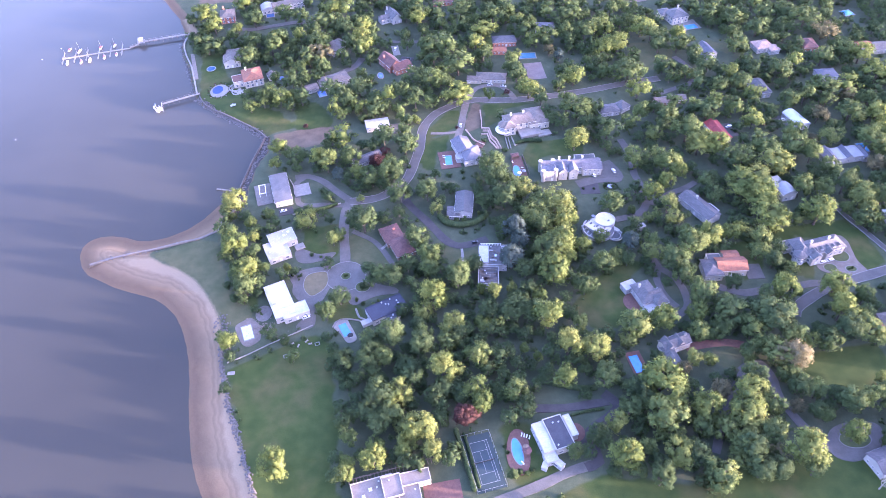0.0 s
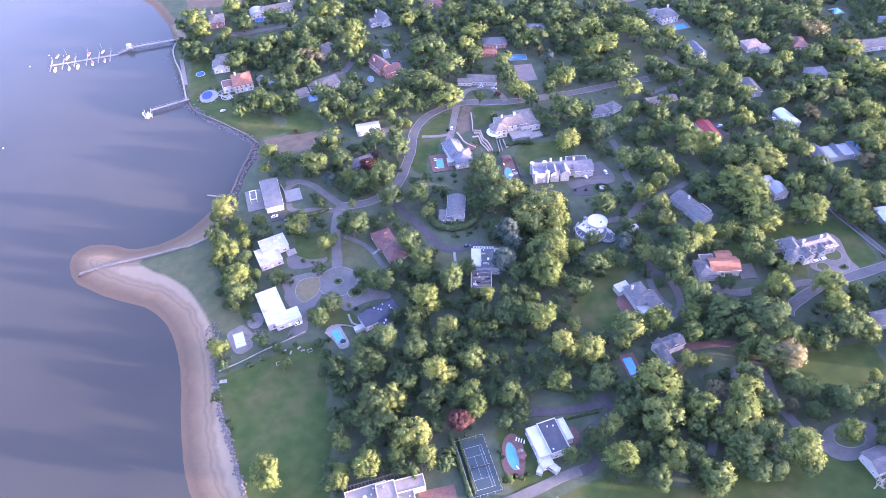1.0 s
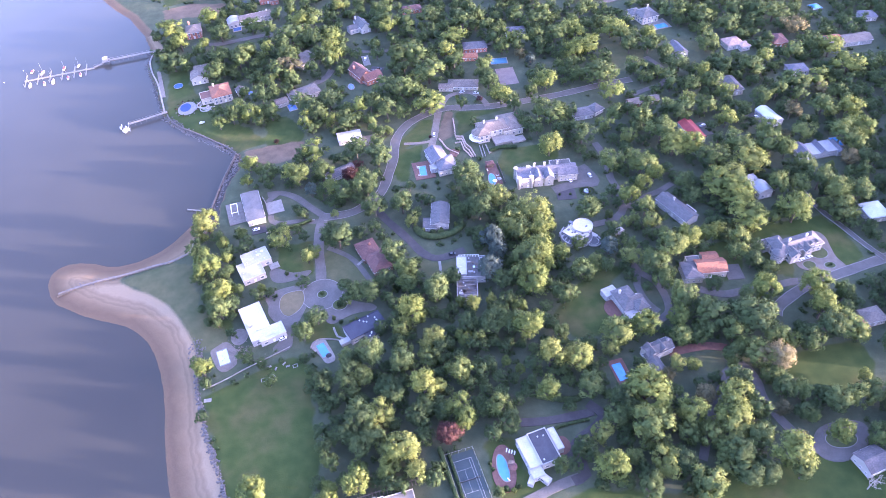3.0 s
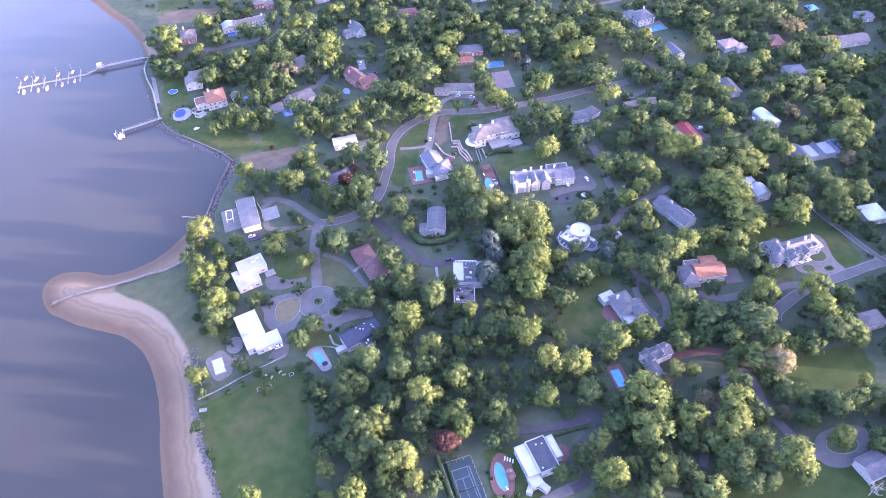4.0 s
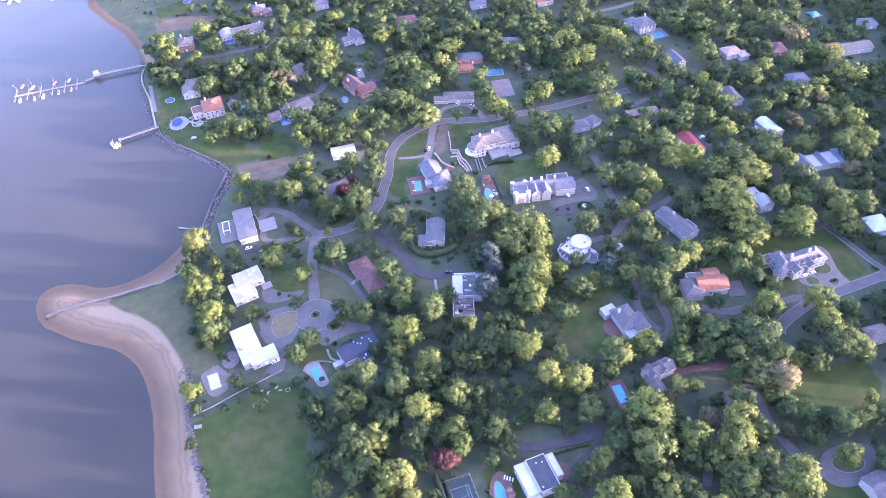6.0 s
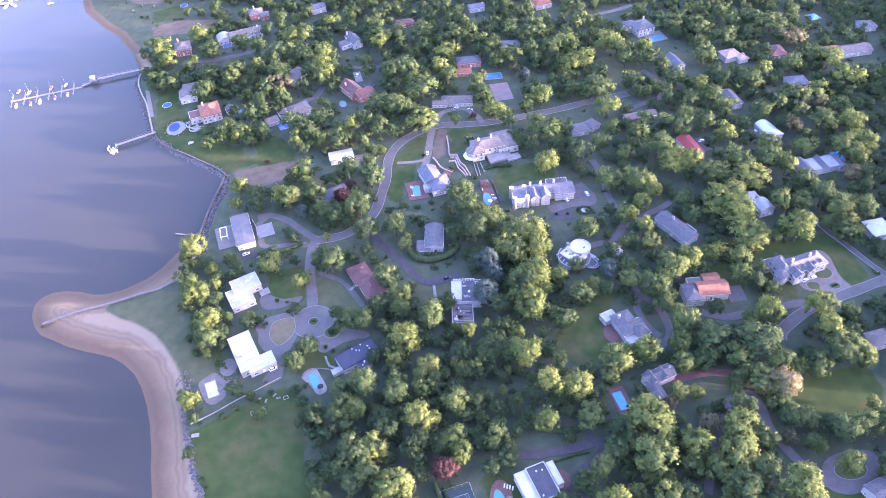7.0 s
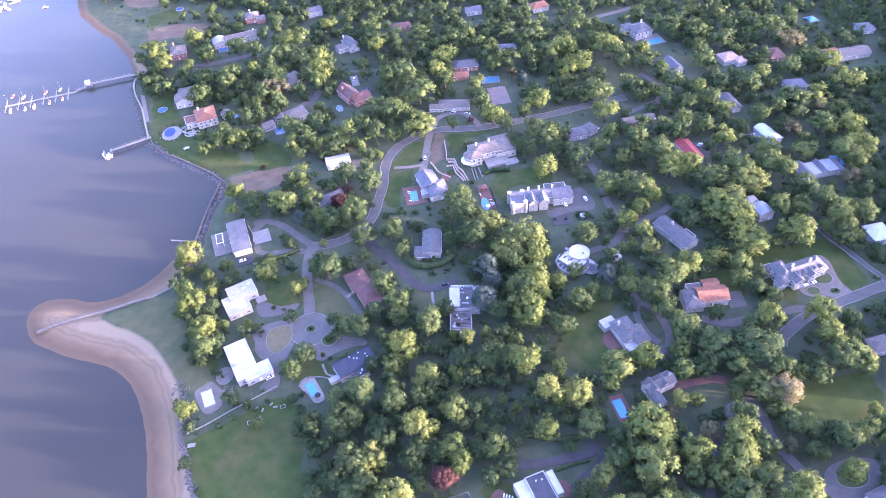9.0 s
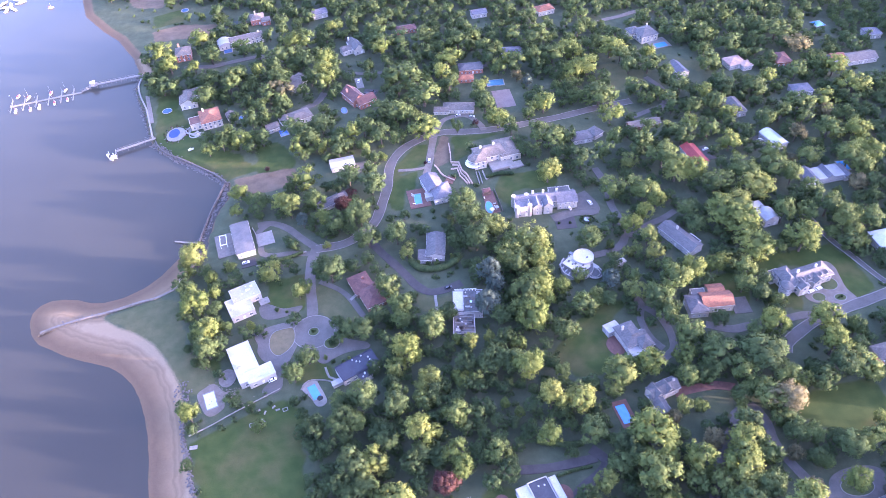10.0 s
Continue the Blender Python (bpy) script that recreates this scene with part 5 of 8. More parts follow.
def crown_arrays(rng, radius=6.0, height=14.0, lobes=46, cards=46, card=(0.17, 0.38), squash=0.86, low=0.37, small=(0.15, 0.29)):
    """Corners, triangles, quads and soft normals of a leafy crown: many lobes of leaf clumps round a bumpy heart."""
    cz = height - radius * squash
    verts, tris, quads, norms, k = [], [], [], [], 0
    w1, w2, wide = rng.uniform(0, 6.28), rng.uniform(0, 6.28), rng.uniform(0.05, 0.17)
    heart = np.array([0, 0, cz - radius * 0.25])
    for i in range(lobes):
        if i == 0:
            c, r = np.array([0, 0, cz - radius * 0.08]), radius * 0.62
        else:
            a = i * 2.39996 + rng.uniform(-0.6, 0.6)
            s = rng.uniform(-low * 2.4, 0.97)
            q = math.sqrt(max(0.0, 1 - s * s))
            r = radius * (rng.uniform(*small) if rng.random() < 0.8 else rng.uniform(small[1], small[1] * 1.3))
            reach = (radius - r) * rng.uniform(0.72, 1.12) * (1 + wide * math.sin(2 * a + w1) + 0.1 * math.sin(3 * a + w2))
            c = np.array([math.cos(a) * q * reach, math.sin(a) * q * reach, cz + s * reach * squash * 1.06])
        hull = OCTA if i else ICO1
        hv = hull[0] * (r * (0.72 if i else 0.62)) * (1 + rng.uniform(-0.2, 0.2, (len(hull[0]), 1)))
        hv[hv[:, 2] > 0, 2] *= 1.15
        verts.append(hv + c)
        out = c - heart
        ln = np.linalg.norm(out)
        out = out / ln if ln > radius * 0.3 else np.zeros(3)
        norms.append(hull[0] * 0.75 + out * 0.4)
        tris.append(hull[1] + k)
        k += len(hv)
        n = max(5, int(cards * (r / (radius * 0.3)) ** 2)) if i else int(cards * 1.2)
        d = rng.normal(size=(n, 3))
        d /= np.linalg.norm(d, axis=1)[:, None]
        d[d @ out < -0.25] *= -1
        d[d[:, 2] < -0.55, 2] *= -1
        tuft = np.where(d[:, 2:3] > 0.3, 1.18, 0.95)
        p = c + d * np.concatenate([np.ones((n, 2)), tuft], 1) * (r * rng.uniform(0.68, 1.28, (n, 1)))
        nn = d + rng.normal(scale=0.8, size=(n, 3))
        nn /= np.linalg.norm(nn, axis=1)[:, None]
        t = np.cross(nn, rng.normal(size=(n, 3)))
        t /= np.linalg.norm(t, axis=1)[:, None] + 1e-6
        b = np.cross(nn, t)
        s1, s2 = rng.uniform(*card, (n, 1)), rng.uniform(*card, (n, 1)) * 0.8
        qv = np.stack([p - t * s1 - b * s2 * 0.5, p + t * s1 * 0.4 - b * s2, p + t * s1 + b * s2 * 0.5 + nn * 0.1, p - t * s1 * 0.4 + b * s2 - nn * 0.08], 1).reshape(-1, 3)
        verts.append(qv)
        norms.append(np.repeat(d * 0.45 + nn * 0.3 + out * 0.4, 4, axis=0))
        quads.append(np.arange(4 * n).reshape(-1, 4) + k)
        k += 4 * n
    nv = np.concatenate(norms)
    nv /= np.linalg.norm(nv, axis=1)[:, None] + 1e-6
    return np.concatenate(verts), np.concatenate(tris), np.concatenate(quads), nv


def array_mesh(name, verts, tris, quads, mat, normals=None):
    me = bpy.data.meshes.new(name)
    me.vertices.add(len(verts))
    me.vertices.foreach_set("co", verts.astype(np.float32).ravel())
    idx = np.concatenate([tris.ravel(), quads.ravel()]).astype(np.int32)
    me.loops.add(len(idx))
    me.loops.foreach_set("vertex_index", idx)
    start = np.concatenate([np.arange(len(tris)) * 3, len(tris) * 3 + np.arange(len(quads)) * 4]).astype(np.int32)
    me.polygons.add(len(start))
    me.polygons.foreach_set("loop_start", start)
    me.update(calc_edges=True)
    sm = np.zeros(len(start), bool)
    sm[:len(tris)] = True
    me.polygons.foreach_set("use_smooth", sm if normals is None else np.ones(len(start), bool))
    if normals is not None:
        me.attributes.new("custom_normal", "FLOAT_VECTOR", "POINT").data.foreach_set("vector", normals.astype(np.float32).ravel())
    me.materials.append(mat)
    return me


def trunk_shape(rng, height=14.0, r=0.38):
    s = Shape()
    top = height * 0.62
    lean = rng.uniform(-0.5, 0.5, 2)
    s.tube([(0, 0, -0.4), (0.05, 0, 0.6), (lean[0] * 0.4, lean[1] * 0.4, top * 0.45), (lean[0], lean[1], top)], [r * 1.5, r * 1.05, r * 0.85, r * 0.35], 7)
    for i in range(5):
        a = i * 1.26 + rng.uniform(-0.3, 0.3)
        z = top * rng.uniform(0.4, 0.75)
        q = height * rng.uniform(0.17, 0.26)
        s.tube([(lean[0] * 0.5, lean[1] * 0.5, z), (math.cos(a) * q * 0.5, math.sin(a) * q * 0.5, z + q * 0.5), (math.cos(a) * q, math.sin(a) * q, z + q * 1.1)], [r * 0.5, r * 0.35, r * 0.12], 5)
    return s


PARTS_OF = {}


def tree_models(kind):
    """Trunk and crown meshes of several trees of a kind; nominal spread 12 m."""
    if kind in PARTS_OF:
        return PARTS_OF[kind]
    out = []
    mat = {"green": M_LEAF, "light": M_LEAF_LIGHT_SUNLIT, "dark": M_LEAF_DARK_SHADED, "copper": M_RED, "fading": M_PALE, "spruce": M_SPRUCE}[kind]
    for i in range(2 if kind in ("copper", "fading", "spruce") else 5):
        rng = np.random.default_rng(100 + 17 * i + len(kind) * 7 + ord(kind[0]))
        if kind == "spruce":
            v, tr, qd, nv = crown_arrays(rng, 5.2, 16.0, 40, 56, (0.16, 0.36), 1.35, 0.34)
            taper = np.clip(1.25 - 0.05 * v[:, 2:3], 0.45, 1.1)
            v = np.concatenate([v[:, :2] * taper, v[:, 2:3]], 1)
            me = array_mesh("crown", v, tr, qd, mat, nv)
        else:
            hgt, lob = rng.uniform(12.5, 15.5), int(rng.integers(40, 54))
            v, tr, qd, nv = crown_arrays(rng, 6.0, hgt, lob, squash=rng.uniform(0.85, 1.08))
            me = array_mesh("crown", v, tr, qd, mat, nv)
        out.append((trunk_shape(rng).mesh("trunk", M_BARK, True), me))
    PARTS_OF[kind] = out
    return out


TREE_LABELS = {"green": "broad leafy green deciduous tree with a rounded crown", "light": "yellow-green leafy deciduous tree with a lobed crown, sunlight in its tone", "dark": "dark green leafy deciduous tree with a dense crown, shade in its tone",
               "copper": "copper-red leafed ornamental tree", "fading": "pale brownish tree with fading leaves", "spruce": "blue-green spruce with drooping needle boughs"}
_first = {}
TREES, FAR_TREES = [], []


def tree(kind, x, y, spread, group=""):
    rng = random.Random(int(x * 31 + y * 17 + spread * 5))
    TREES.append((x, y, spread))
    if y > 396:  # far off: joined into the woodland
        FAR_TREES.append((kind, x, y, spread))
        return None
    spread *= 1.13
    models = tree_models(kind)
    key = (kind, rng.randrange(len(models)))
    s = spread / (11.7 if kind != "spruce" else 9.0)
    m = pose(x, y, min(0.0, ground_z(x, y)), 0, 0, rng.uniform(0, 360)) @ Matrix.Diagonal((s, s, min(s * rng.uniform(0.8, 1.05) * (1.0 if spread > 9 else 1.15), 1.35), 1))
    if key not in _first:
        root = thing("tree" if kind != "spruce" else "spruce_tree", 0, 0, 0, 0, TREE_LABELS[kind], "tree", group or "trees between the houses")
        t, c = models[key[1]]
        part("trunk", t, None, root)
        part("crown", c, None, root)
        root.matrix_basis = m
        _first[key] = root
        return root
    proto = _first[key]
    made = copy_thing(proto, Matrix.Identity(4))
    made.matrix_basis = m
    return made


for _x, _y, _s in [(-123, 356, 15.5), (-120, 318, 16.2), (-110, 294, 14.0), (-112, 340, 8.4), (-109, 326, 6.6), (-86, 296, 5.3)]:
    tree("light", _x, _y, _s)  # along the beach houses
for _x, _y, _s in [(-109, 280, 12.2)]:
    tree("dark", _x, _y, _s)  # along the beach houses
for _x, _y, _s in [(-100, 345, 6.7), (-100, 298, 6.3)]:
    tree("green", _x, _y, _s)  # along the beach houses
for _x, _y, _s in [(-182, 630, 20.4), (-169, 604, 14.8), (-99, 477, 14.3), (-99, 416, 11.2), (-100, 400, 8.2)]:
    tree("light", _x, _y, _s)  # round the north cove
for _x, _y, _s in [(-171, 570, 21.3), (-134, 612, 17.2), (-111, 570, 18.5), (-130, 565, 13.9), (-128, 550, 10.2), (-115, 479, 11.3), (-125, 474, 9.2), (-108, 510, 8.6), (-101, 553, 9.1)]:
    tree("green", _x, _y, _s)  # round the north cove
for _x, _y, _s in [(-70, 595, 26.1), (-50, 618, 17.1), (-81, 535, 17.6), (-87, 522, 10.8), (-54, 452, 7.8), (-37, 509, 8.9), (-30, 528, 8.7), (18, 486, 18.3), (30, 539, 26.3), (42, 504, 25.0), (82, 585, 18.8), (-47, 396, 14.3), (87, 510, 10.7), (108, 535, 11.1), (118, 467, 10.1), (124, 430, 19.2), (51, 374, 18.9), (62, 463, 7.9), (95, 589, 11.9), (122, 539, 17.8), (138, 541, 13.5), (155, 540, 15.8), (104, 551, 13.5), (15, 599, 16.6), (33, 598, 21.3), (54, 599, 19.0), (150, 579, 21.3), (132, 582, 18.9), (-71, 560, 18.1), (-53, 538, 9.9)]:
    tree("green", _x, _y, _s)  # along the lane
for _x, _y, _s in [(-35, 583, 16.3), (-34, 551, 13.4), (-58, 460, 11.8), (-40, 460, 10.8), (-18, 469, 17.8), (37, 462, 21.6), (70, 559, 20.4), (61, 538, 15.4), (-52, 420, 16.6), (-69, 397, 12.6), (4, 440, 4.8), (93, 462, 15.9), (131, 474, 16.4), (114, 392, 14.5)]:
    tree("light", _x, _y, _s)  # along the lane
for _x, _y, _s in [(4, 461, 13.7), (-7, 404, 16.2), (-22, 416, 14.7), (-59, 482, 18.3), (-49, 469, 15.9), (-28, 462, 11.8)]:
    tree("dark", _x, _y, _s)  # along the lane
for _x, _y, _s in [(121, 523, 8.8)]:
    tree("fading", _x, _y, _s)  # along the lane
for _x, _y, _s in [(128, 514, 8.7)]:
    tree("spruce", _x, _y, _s)  # along the lane
for _x, _y, _s in [(-22, 404, 6.3), (77, 468, 4.4), (-81, 446, 3.5)]:
    tree("copper", _x, _y, _s)  # along the lane
for _x, _y, _s in [(171, 547, 20.6), (179, 520, 20.0), (205, 542, 20.8), (176, 449, 16.2), (365, 473, 16.6), (366, 447, 20.8), (332, 430, 19.8), (309, 471, 13.6), (247, 399, 13.9), (255, 464, 13.0), (229, 428, 12.2), (198, 375, 20.3), (243, 349, 20.4)]:
    tree("light", _x, _y, _s)  # on the north-east slope
for _x, _y, _s in [(175, 474, 22.9), (206, 481, 15.0), (157, 480, 10.5), (267, 560, 21.9), (287, 547, 19.4), (301, 526, 19.2), (317, 548, 17.4), (336, 550, 17.6), (348, 537, 22.5), (334, 474, 16.2), (355, 481, 14.2), (315, 431, 17.4), (284, 421, 14.7), (297, 424, 10.7), (255, 446, 14.8), (237, 444, 12.5), (225, 452, 16.7), (239, 418, 14.1), (218, 414, 17.8), (195, 391, 18.9), (185, 411, 15.4), (170, 420, 11.6), (158, 409, 11.4), (172, 394, 11.3), (170, 360, 17.8), (151, 367, 16.0), (219, 358, 18.4), (242, 366, 18.9), (263, 365, 17.3), (292, 372, 14.0)]:
    tree("green", _x, _y, _s)  # on the north-east slope
for _x, _y, _s in [(319, 398, 18.9), (314, 363, 18.1)]:
    tree("green", _x, _y, _s)  # on the north-east slope
for _x, _y, _s in [(296, 399, 12.4), (282, 376, 8.0)]:
    tree("fading", _x, _y, _s)  # on the north-east slope
for _x, _y, _s in [(140, 401, 16.7)]:
    tree("dark", _x, _y, _s)  # on the north-east slope
for _x, _y, _s in [(-38, 326, 19.1), (-13, 352, 14.9), (5, 351, 13.3), (-24, 365, 8.5), (-53, 266, 11.7), (-12, 287, 12.0), (-28, 280, 11.9), (17, 271, 14.6), (28, 282, 10.5), (58, 274, 11.9), (54, 336, 16.2), (52, 357, 16.8), (41, 339, 9.8), (49, 244, 12.7), (-17, 253, 8.6), (-9, 241, 8.4), (5, 272, 8.8)]:
    tree("dark", _x, _y, _s)  # in the hollow
for _x, _y, _s in [(-41, 377, 10.4), (-75, 335, 13.1), (1, 257, 15.7), (12, 240, 11.2), (37, 260, 8.7), (48, 262, 5.8), (28, 237, 9.8), (74, 268, 17.6), (82, 291, 18.3), (88, 329, 19.5), (90, 313, 14.3), (96, 289, 10.8), (64, 234, 15.3), (63, 255, 8.7)]:
    tree("light", _x, _y, _s)  # in the hollow
for _x, _y, _s in [(-55, 380, 8.8), (57, 307, 14.0), (51, 283, 15.0), (58, 296, 11.5)]:
    tree("spruce", _x, _y, _s)  # in the hollow
for _x, _y, _s in [(-58, 316, 7.9), (-61, 255, 10.1), (2, 292, 13.6), (58, 261, 8.8), (71, 319, 15.9), (90, 256, 11.7), (81, 230, 8.4)]:
    tree("green", _x, _y, _s)  # in the hollow
for _x, _y, _s in [(152, 332, 11.9), (165, 341, 10.4), (175, 286, 12.9), (147, 229, 11.7), (127, 227, 14.3), (211, 328, 22.8), (218, 298, 20.4), (247, 296, 19.2), (200, 238, 14.0), (230, 238, 16.0), (225, 220, 14.1), (176, 350, 10.6)]:
    tree("light", _x, _y, _s)  # on the east side
for _x, _y, _s in [(124, 325, 14.8), (136, 321, 5.0), (110, 298, 9.5), (105, 273, 13.6), (115, 280, 7.7), (144, 311, 6.6), (150, 312, 6.6), (159, 307, 9.9), (160, 279, 17.3), (148, 270, 17.0), (154, 242, 14.9), (111, 224, 16.9), (225, 336, 16.2), (269, 301, 9.0), (274, 290, 12.5), (248, 322, 12.7), (263, 320, 12.8), (277, 322, 14.8), (282, 308, 16.5), (244, 230, 9.7), (230, 207, 18.5), (199, 271, 11.3), (214, 257, 8.1), (172, 213, 13.2), (162, 295, 9.7)]:
    tree("green", _x, _y, _s)  # on the east side
for _x, _y, _s in [(126, 289, 11.0)]:
    tree("spruce", _x, _y, _s)  # on the east side
for _x, _y, _s in [(186, 219, 20.9), (165, 226, 17.7), (205, 263, 9.7), (176, 250, 9.3), (192, 325, 12.1), (191, 336, 12.3)]:
    tree("dark", _x, _y, _s)  # on the east side
for _x, _y, _s in [(-115, 239, 10.2), (-84, 160, 14.0), (-50, 155, 10.0), (-36, 159, 11.3), (-22, 195, 14.3), (-13, 173, 15.1), (-7, 160, 10.0), (2, 206, 14.5)]:
    tree("light", _x, _y, _s)  # by the south meadow
for _x, _y, _s in [(-48, 174, 9.0), (-29, 219, 10.8), (7, 226, 10.9)]:
    tree("green", _x, _y, _s)  # by the south meadow
for _x, _y, _s in [(-50, 219, 10.9), (-15, 205, 11.9), (-33, 179, 11.5), (10, 193, 10.4), (-35, 228, 11.0), (-8, 224, 12.2)]:
    tree("dark", _x, _y, _s)  # by the south meadow
for _x, _y, _s in [(22, 214, 13.4), (38, 189, 11.7), (104, 216, 8.4), (108, 164, 18.1), (98, 135, 11.3), (124, 132, 15.3), (30, 146, 5.0)]:
    tree("green", _x, _y, _s)  # round the court
for _x, _y, _s in [(11, 179, 11.5)]:
    tree("copper", _x, _y, _s)  # round the court
for _x, _y, _s in [(65, 194, 11.9), (48, 218, 5.5), (54, 212, 5.4), (71, 214, 13.6), (85, 211, 15.0), (113, 184.5, 24.0), (85, 167, 10.3), (84, 147, 15.0), (136, 200, 8.4), (144, 199, 7.1), (131, 169, 13.4), (110, 146, 14.1)]:
    tree("light", _x, _y, _s)  # round the court
for _x, _y, _s in [(86, 192, 13.3), (94, 174, 11.8), (72, 160, 7.7), (61, 153, 7.6)]:
    tree("dark", _x, _y, _s)  # round the court
for _x, _y, _s in [(129, 195, 6.9), (143, 180, 9.6)]:
    tree("fading", _x, _y, _s)  # round the court
for _x, _y, _s in [(156, 175, 15.3), (149, 161, 17.9)]:
    tree("light", _x, _y, _s)  # by the winding lane
for _x, _y, _s in [(187, 194, 16.1)]:
    tree("fading", _x, _y, _s)  # by the winding lane
for _x, _y, _s in [(182, 176, 11.6), (166, 201, 9.6), (186, 162, 9.0)]:
    tree("green", _x, _y, _s)  # by the winding lane
for _x, _y, _s in [(204, 164, 13.5)]:
    tree("dark", _x, _y, _s)  # by the winding lane
for _x, _y, _s in [(152, 216, 10.7), (209, 201, 12.3), (136, 156, 11.8)]:
    tree("green", _x, _y, _s)  # beside the winding lane
for _x, _y, _s in [(197, 147, 11.5)]:
    tree("light", _x, _y, _s)  # beside the winding lane
for _x, _y, _s in [(168, 140, 17.5)]:
    tree("light", _x, _y, _s)  # at the south-east lawn
for _x, _y, _s in [(137, 141, 9.7), (162, 184, 12.5), (151, 168, 13.5), (146, 154, 12.5), (165, 168, 11.5), (183, 186, 10.5), (190, 173, 10.0), (140, 147, 11.0), (215, 165, 12.0)]:
    tree("green", _x, _y, _s)  # at the south-east lawn

for _x, _y, _s in [(-28, 392, 10.2)]:
    tree("copper", _x, _y, _s)  # among the gardens
for _x, _y, _s in [(-79, 584, 14.8), (-51, 581, 14.8), (-47, 554, 11.9), (-93, 501, 13.4), (-39, 481, 17.6), (87, 483, 13.5), (101, 451, 11.0), (212, 513, 14.5), (240, 475, 18.4), (272, 465, 13.8), (293, 460, 16.1)]:
    tree("dark", _x, _y, _s)  # in the northern woods
for _x, _y, _s in [(319, 340, 11.9), (-87, 399, 9.8), (121, 276, 8.6), (-5, 307, 13.9), (21, 281, 10.1), (87, 261, 9.3), (56, 241, 12.7), (191, 237, 10.5), (221, 206, 14.1), (239, 219, 8.1), (139, 152, 7.0), (118, 144, 12.2), (157, 151, 12.5), (144, 144, 12.3), (145, 134, 12.0), (154, 134, 10.3), (170, 132, 8.1), (42, 180, 10.8), (75, 163, 8.3), (100, 184, 10.5), (-21, 278, 12.6), (31, 244, 11.1), (43, 241, 12.7), (-24, 232, 13.8), (-38, 218, 11.3), (-17, 211, 11.8), (1, 196, 10.1), (-32, 194, 13.7), (-39, 186, 10.6), (-27, 184, 11.7)]:
    tree("dark", _x, _y, _s)  # among the gardens
for _x, _y, _s in [(-4, 191, 10.0)]:
    tree("dark", _x, _y, _s)  # among the gardens
for _x, _y, _s in [(-72, 542, 18.7), (353, 513, 19.7), (329, 421, 11.1)]:
    tree("fading", _x, _y, _s)  # in the northern woods
for _x, _y, _s in [(310, 342, 11.9), (179, 150, 7.0), (177, 166, 7.3)]:
    tree("fading", _x, _y, _s)  # among the gardens
for _x, _y, _s in [(-151, 589, 9.8), (-114, 558, 16.6), (-107, 619, 15.2), (-92, 610, 15.2), (-38, 543, 11.8), (-68, 519, 11.5), (-134, 545, 16.3), (-128, 488, 9.6), (-110, 487, 13.9), (-85, 478, 13.9), (-8, 473, 15.4), (6, 491, 17.9), (14, 618, 15.5), (102, 570, 12.5), (113, 562, 12.4), (20, 540, 11.9), (26, 484, 13.4), (65, 522, 14.2), (118, 439, 15.1), (210, 530, 14.6), (227, 510, 14.5), (207, 467, 9.1), (211, 419, 12.8), (196, 425, 12.9), (275, 503, 19.1)]:
    tree("green", _x, _y, _s)  # in the northern woods
for _x, _y, _s in [(269, 380, 14.5), (320, 354, 14.1), (311, 328, 8.6), (271, 356, 12.0), (276, 340, 13.8), (262, 336, 7.8), (293, 304, 14.9), (-63, 391, 13.6), (-32, 371, 15.2), (-17, 373, 17.2), (-40, 355, 5.2), (-54, 320, 8.8), (-130, 355, 9.1), (10, 337, 9.2), (67, 344, 14.9), (75, 311, 16.1), (75, 286, 17.1), (114, 276, 6.9), (1, 281, 11.7), (77, 327, 16.4), (70, 277, 13.6), (137, 278, 12.1), (149, 257, 11.7), (140, 290, 8.9), (159, 319, 10.4), (158, 218, 11.0), (144, 216, 11.3), (235, 297, 9.2), (280, 298, 11.1), (204, 281, 11.3)]:
    tree("green", _x, _y, _s)  # among the gardens
for _x, _y, _s in [(192, 207, 13.1), (103, 177, 10.9), (120, 175, 8.7), (127, 160, 11.2), (137, 162, 8.5), (106, 158, 7.8), (113, 155, 7.8), (97, 152, 8.2), (189, 159, 7.2), (178, 185, 7.5), (179, 197, 15.2), (177, 204, 12.4), (171, 204, 7.7), (165, 197, 6.1), (224, 166, 13.2), (214, 143, 11.2), (44, 188, 5.8), (36, 236, 7.9), (-7, 233, 10.8), (-37, 235, 9.2), (10, 207, 7.4), (-22, 179, 8.3)]:
    tree("green", _x, _y, _s)  # among the gardens
for _x, _y, _s in [(-148, 646, 18.1), (-148, 602, 8.9), (-91, 575, 12.2), (-61, 620, 17.9), (-36, 566, 13.6), (-27, 640, 10.6), (-92, 528, 9.3), (14, 589, 12.5), (93, 520, 7.6), (115, 542, 12.2), (165, 514, 14.3), (2, 443, 5.1), (231, 526, 12.3), (260, 431, 13.2), (358, 453, 8.3)]:
    tree("light", _x, _y, _s)  # in the northern woods
for _x, _y, _s in [(208, 372, 18.0), (322, 393, 8.6), (336, 392, 17.0), (330, 367, 18.5), (218, 318, 22.2), (297, 341, 4.8), (-125, 347, 5.4), (97, 315, 5.5), (84, 283, 12.0), (188, 289, 10.7), (197, 294, 9.0), (283, 291, 9.2), (237, 201, 9.5), (200, 204, 9.3), (116, 167, 7.1), (124, 130, 6.6), (226, 177, 6.0), (18, 193, 13.8), (6, 256, 8.1), (-5, 250, 11.1), (7, 234, 7.8), (30, 264, 5.9), (-20, 165, 10.8), (-35, 167, 9.5), (-49, 160, 8.0), (20, 185, 10.8)]:
    tree("light", _x, _y, _s)  # among the gardens

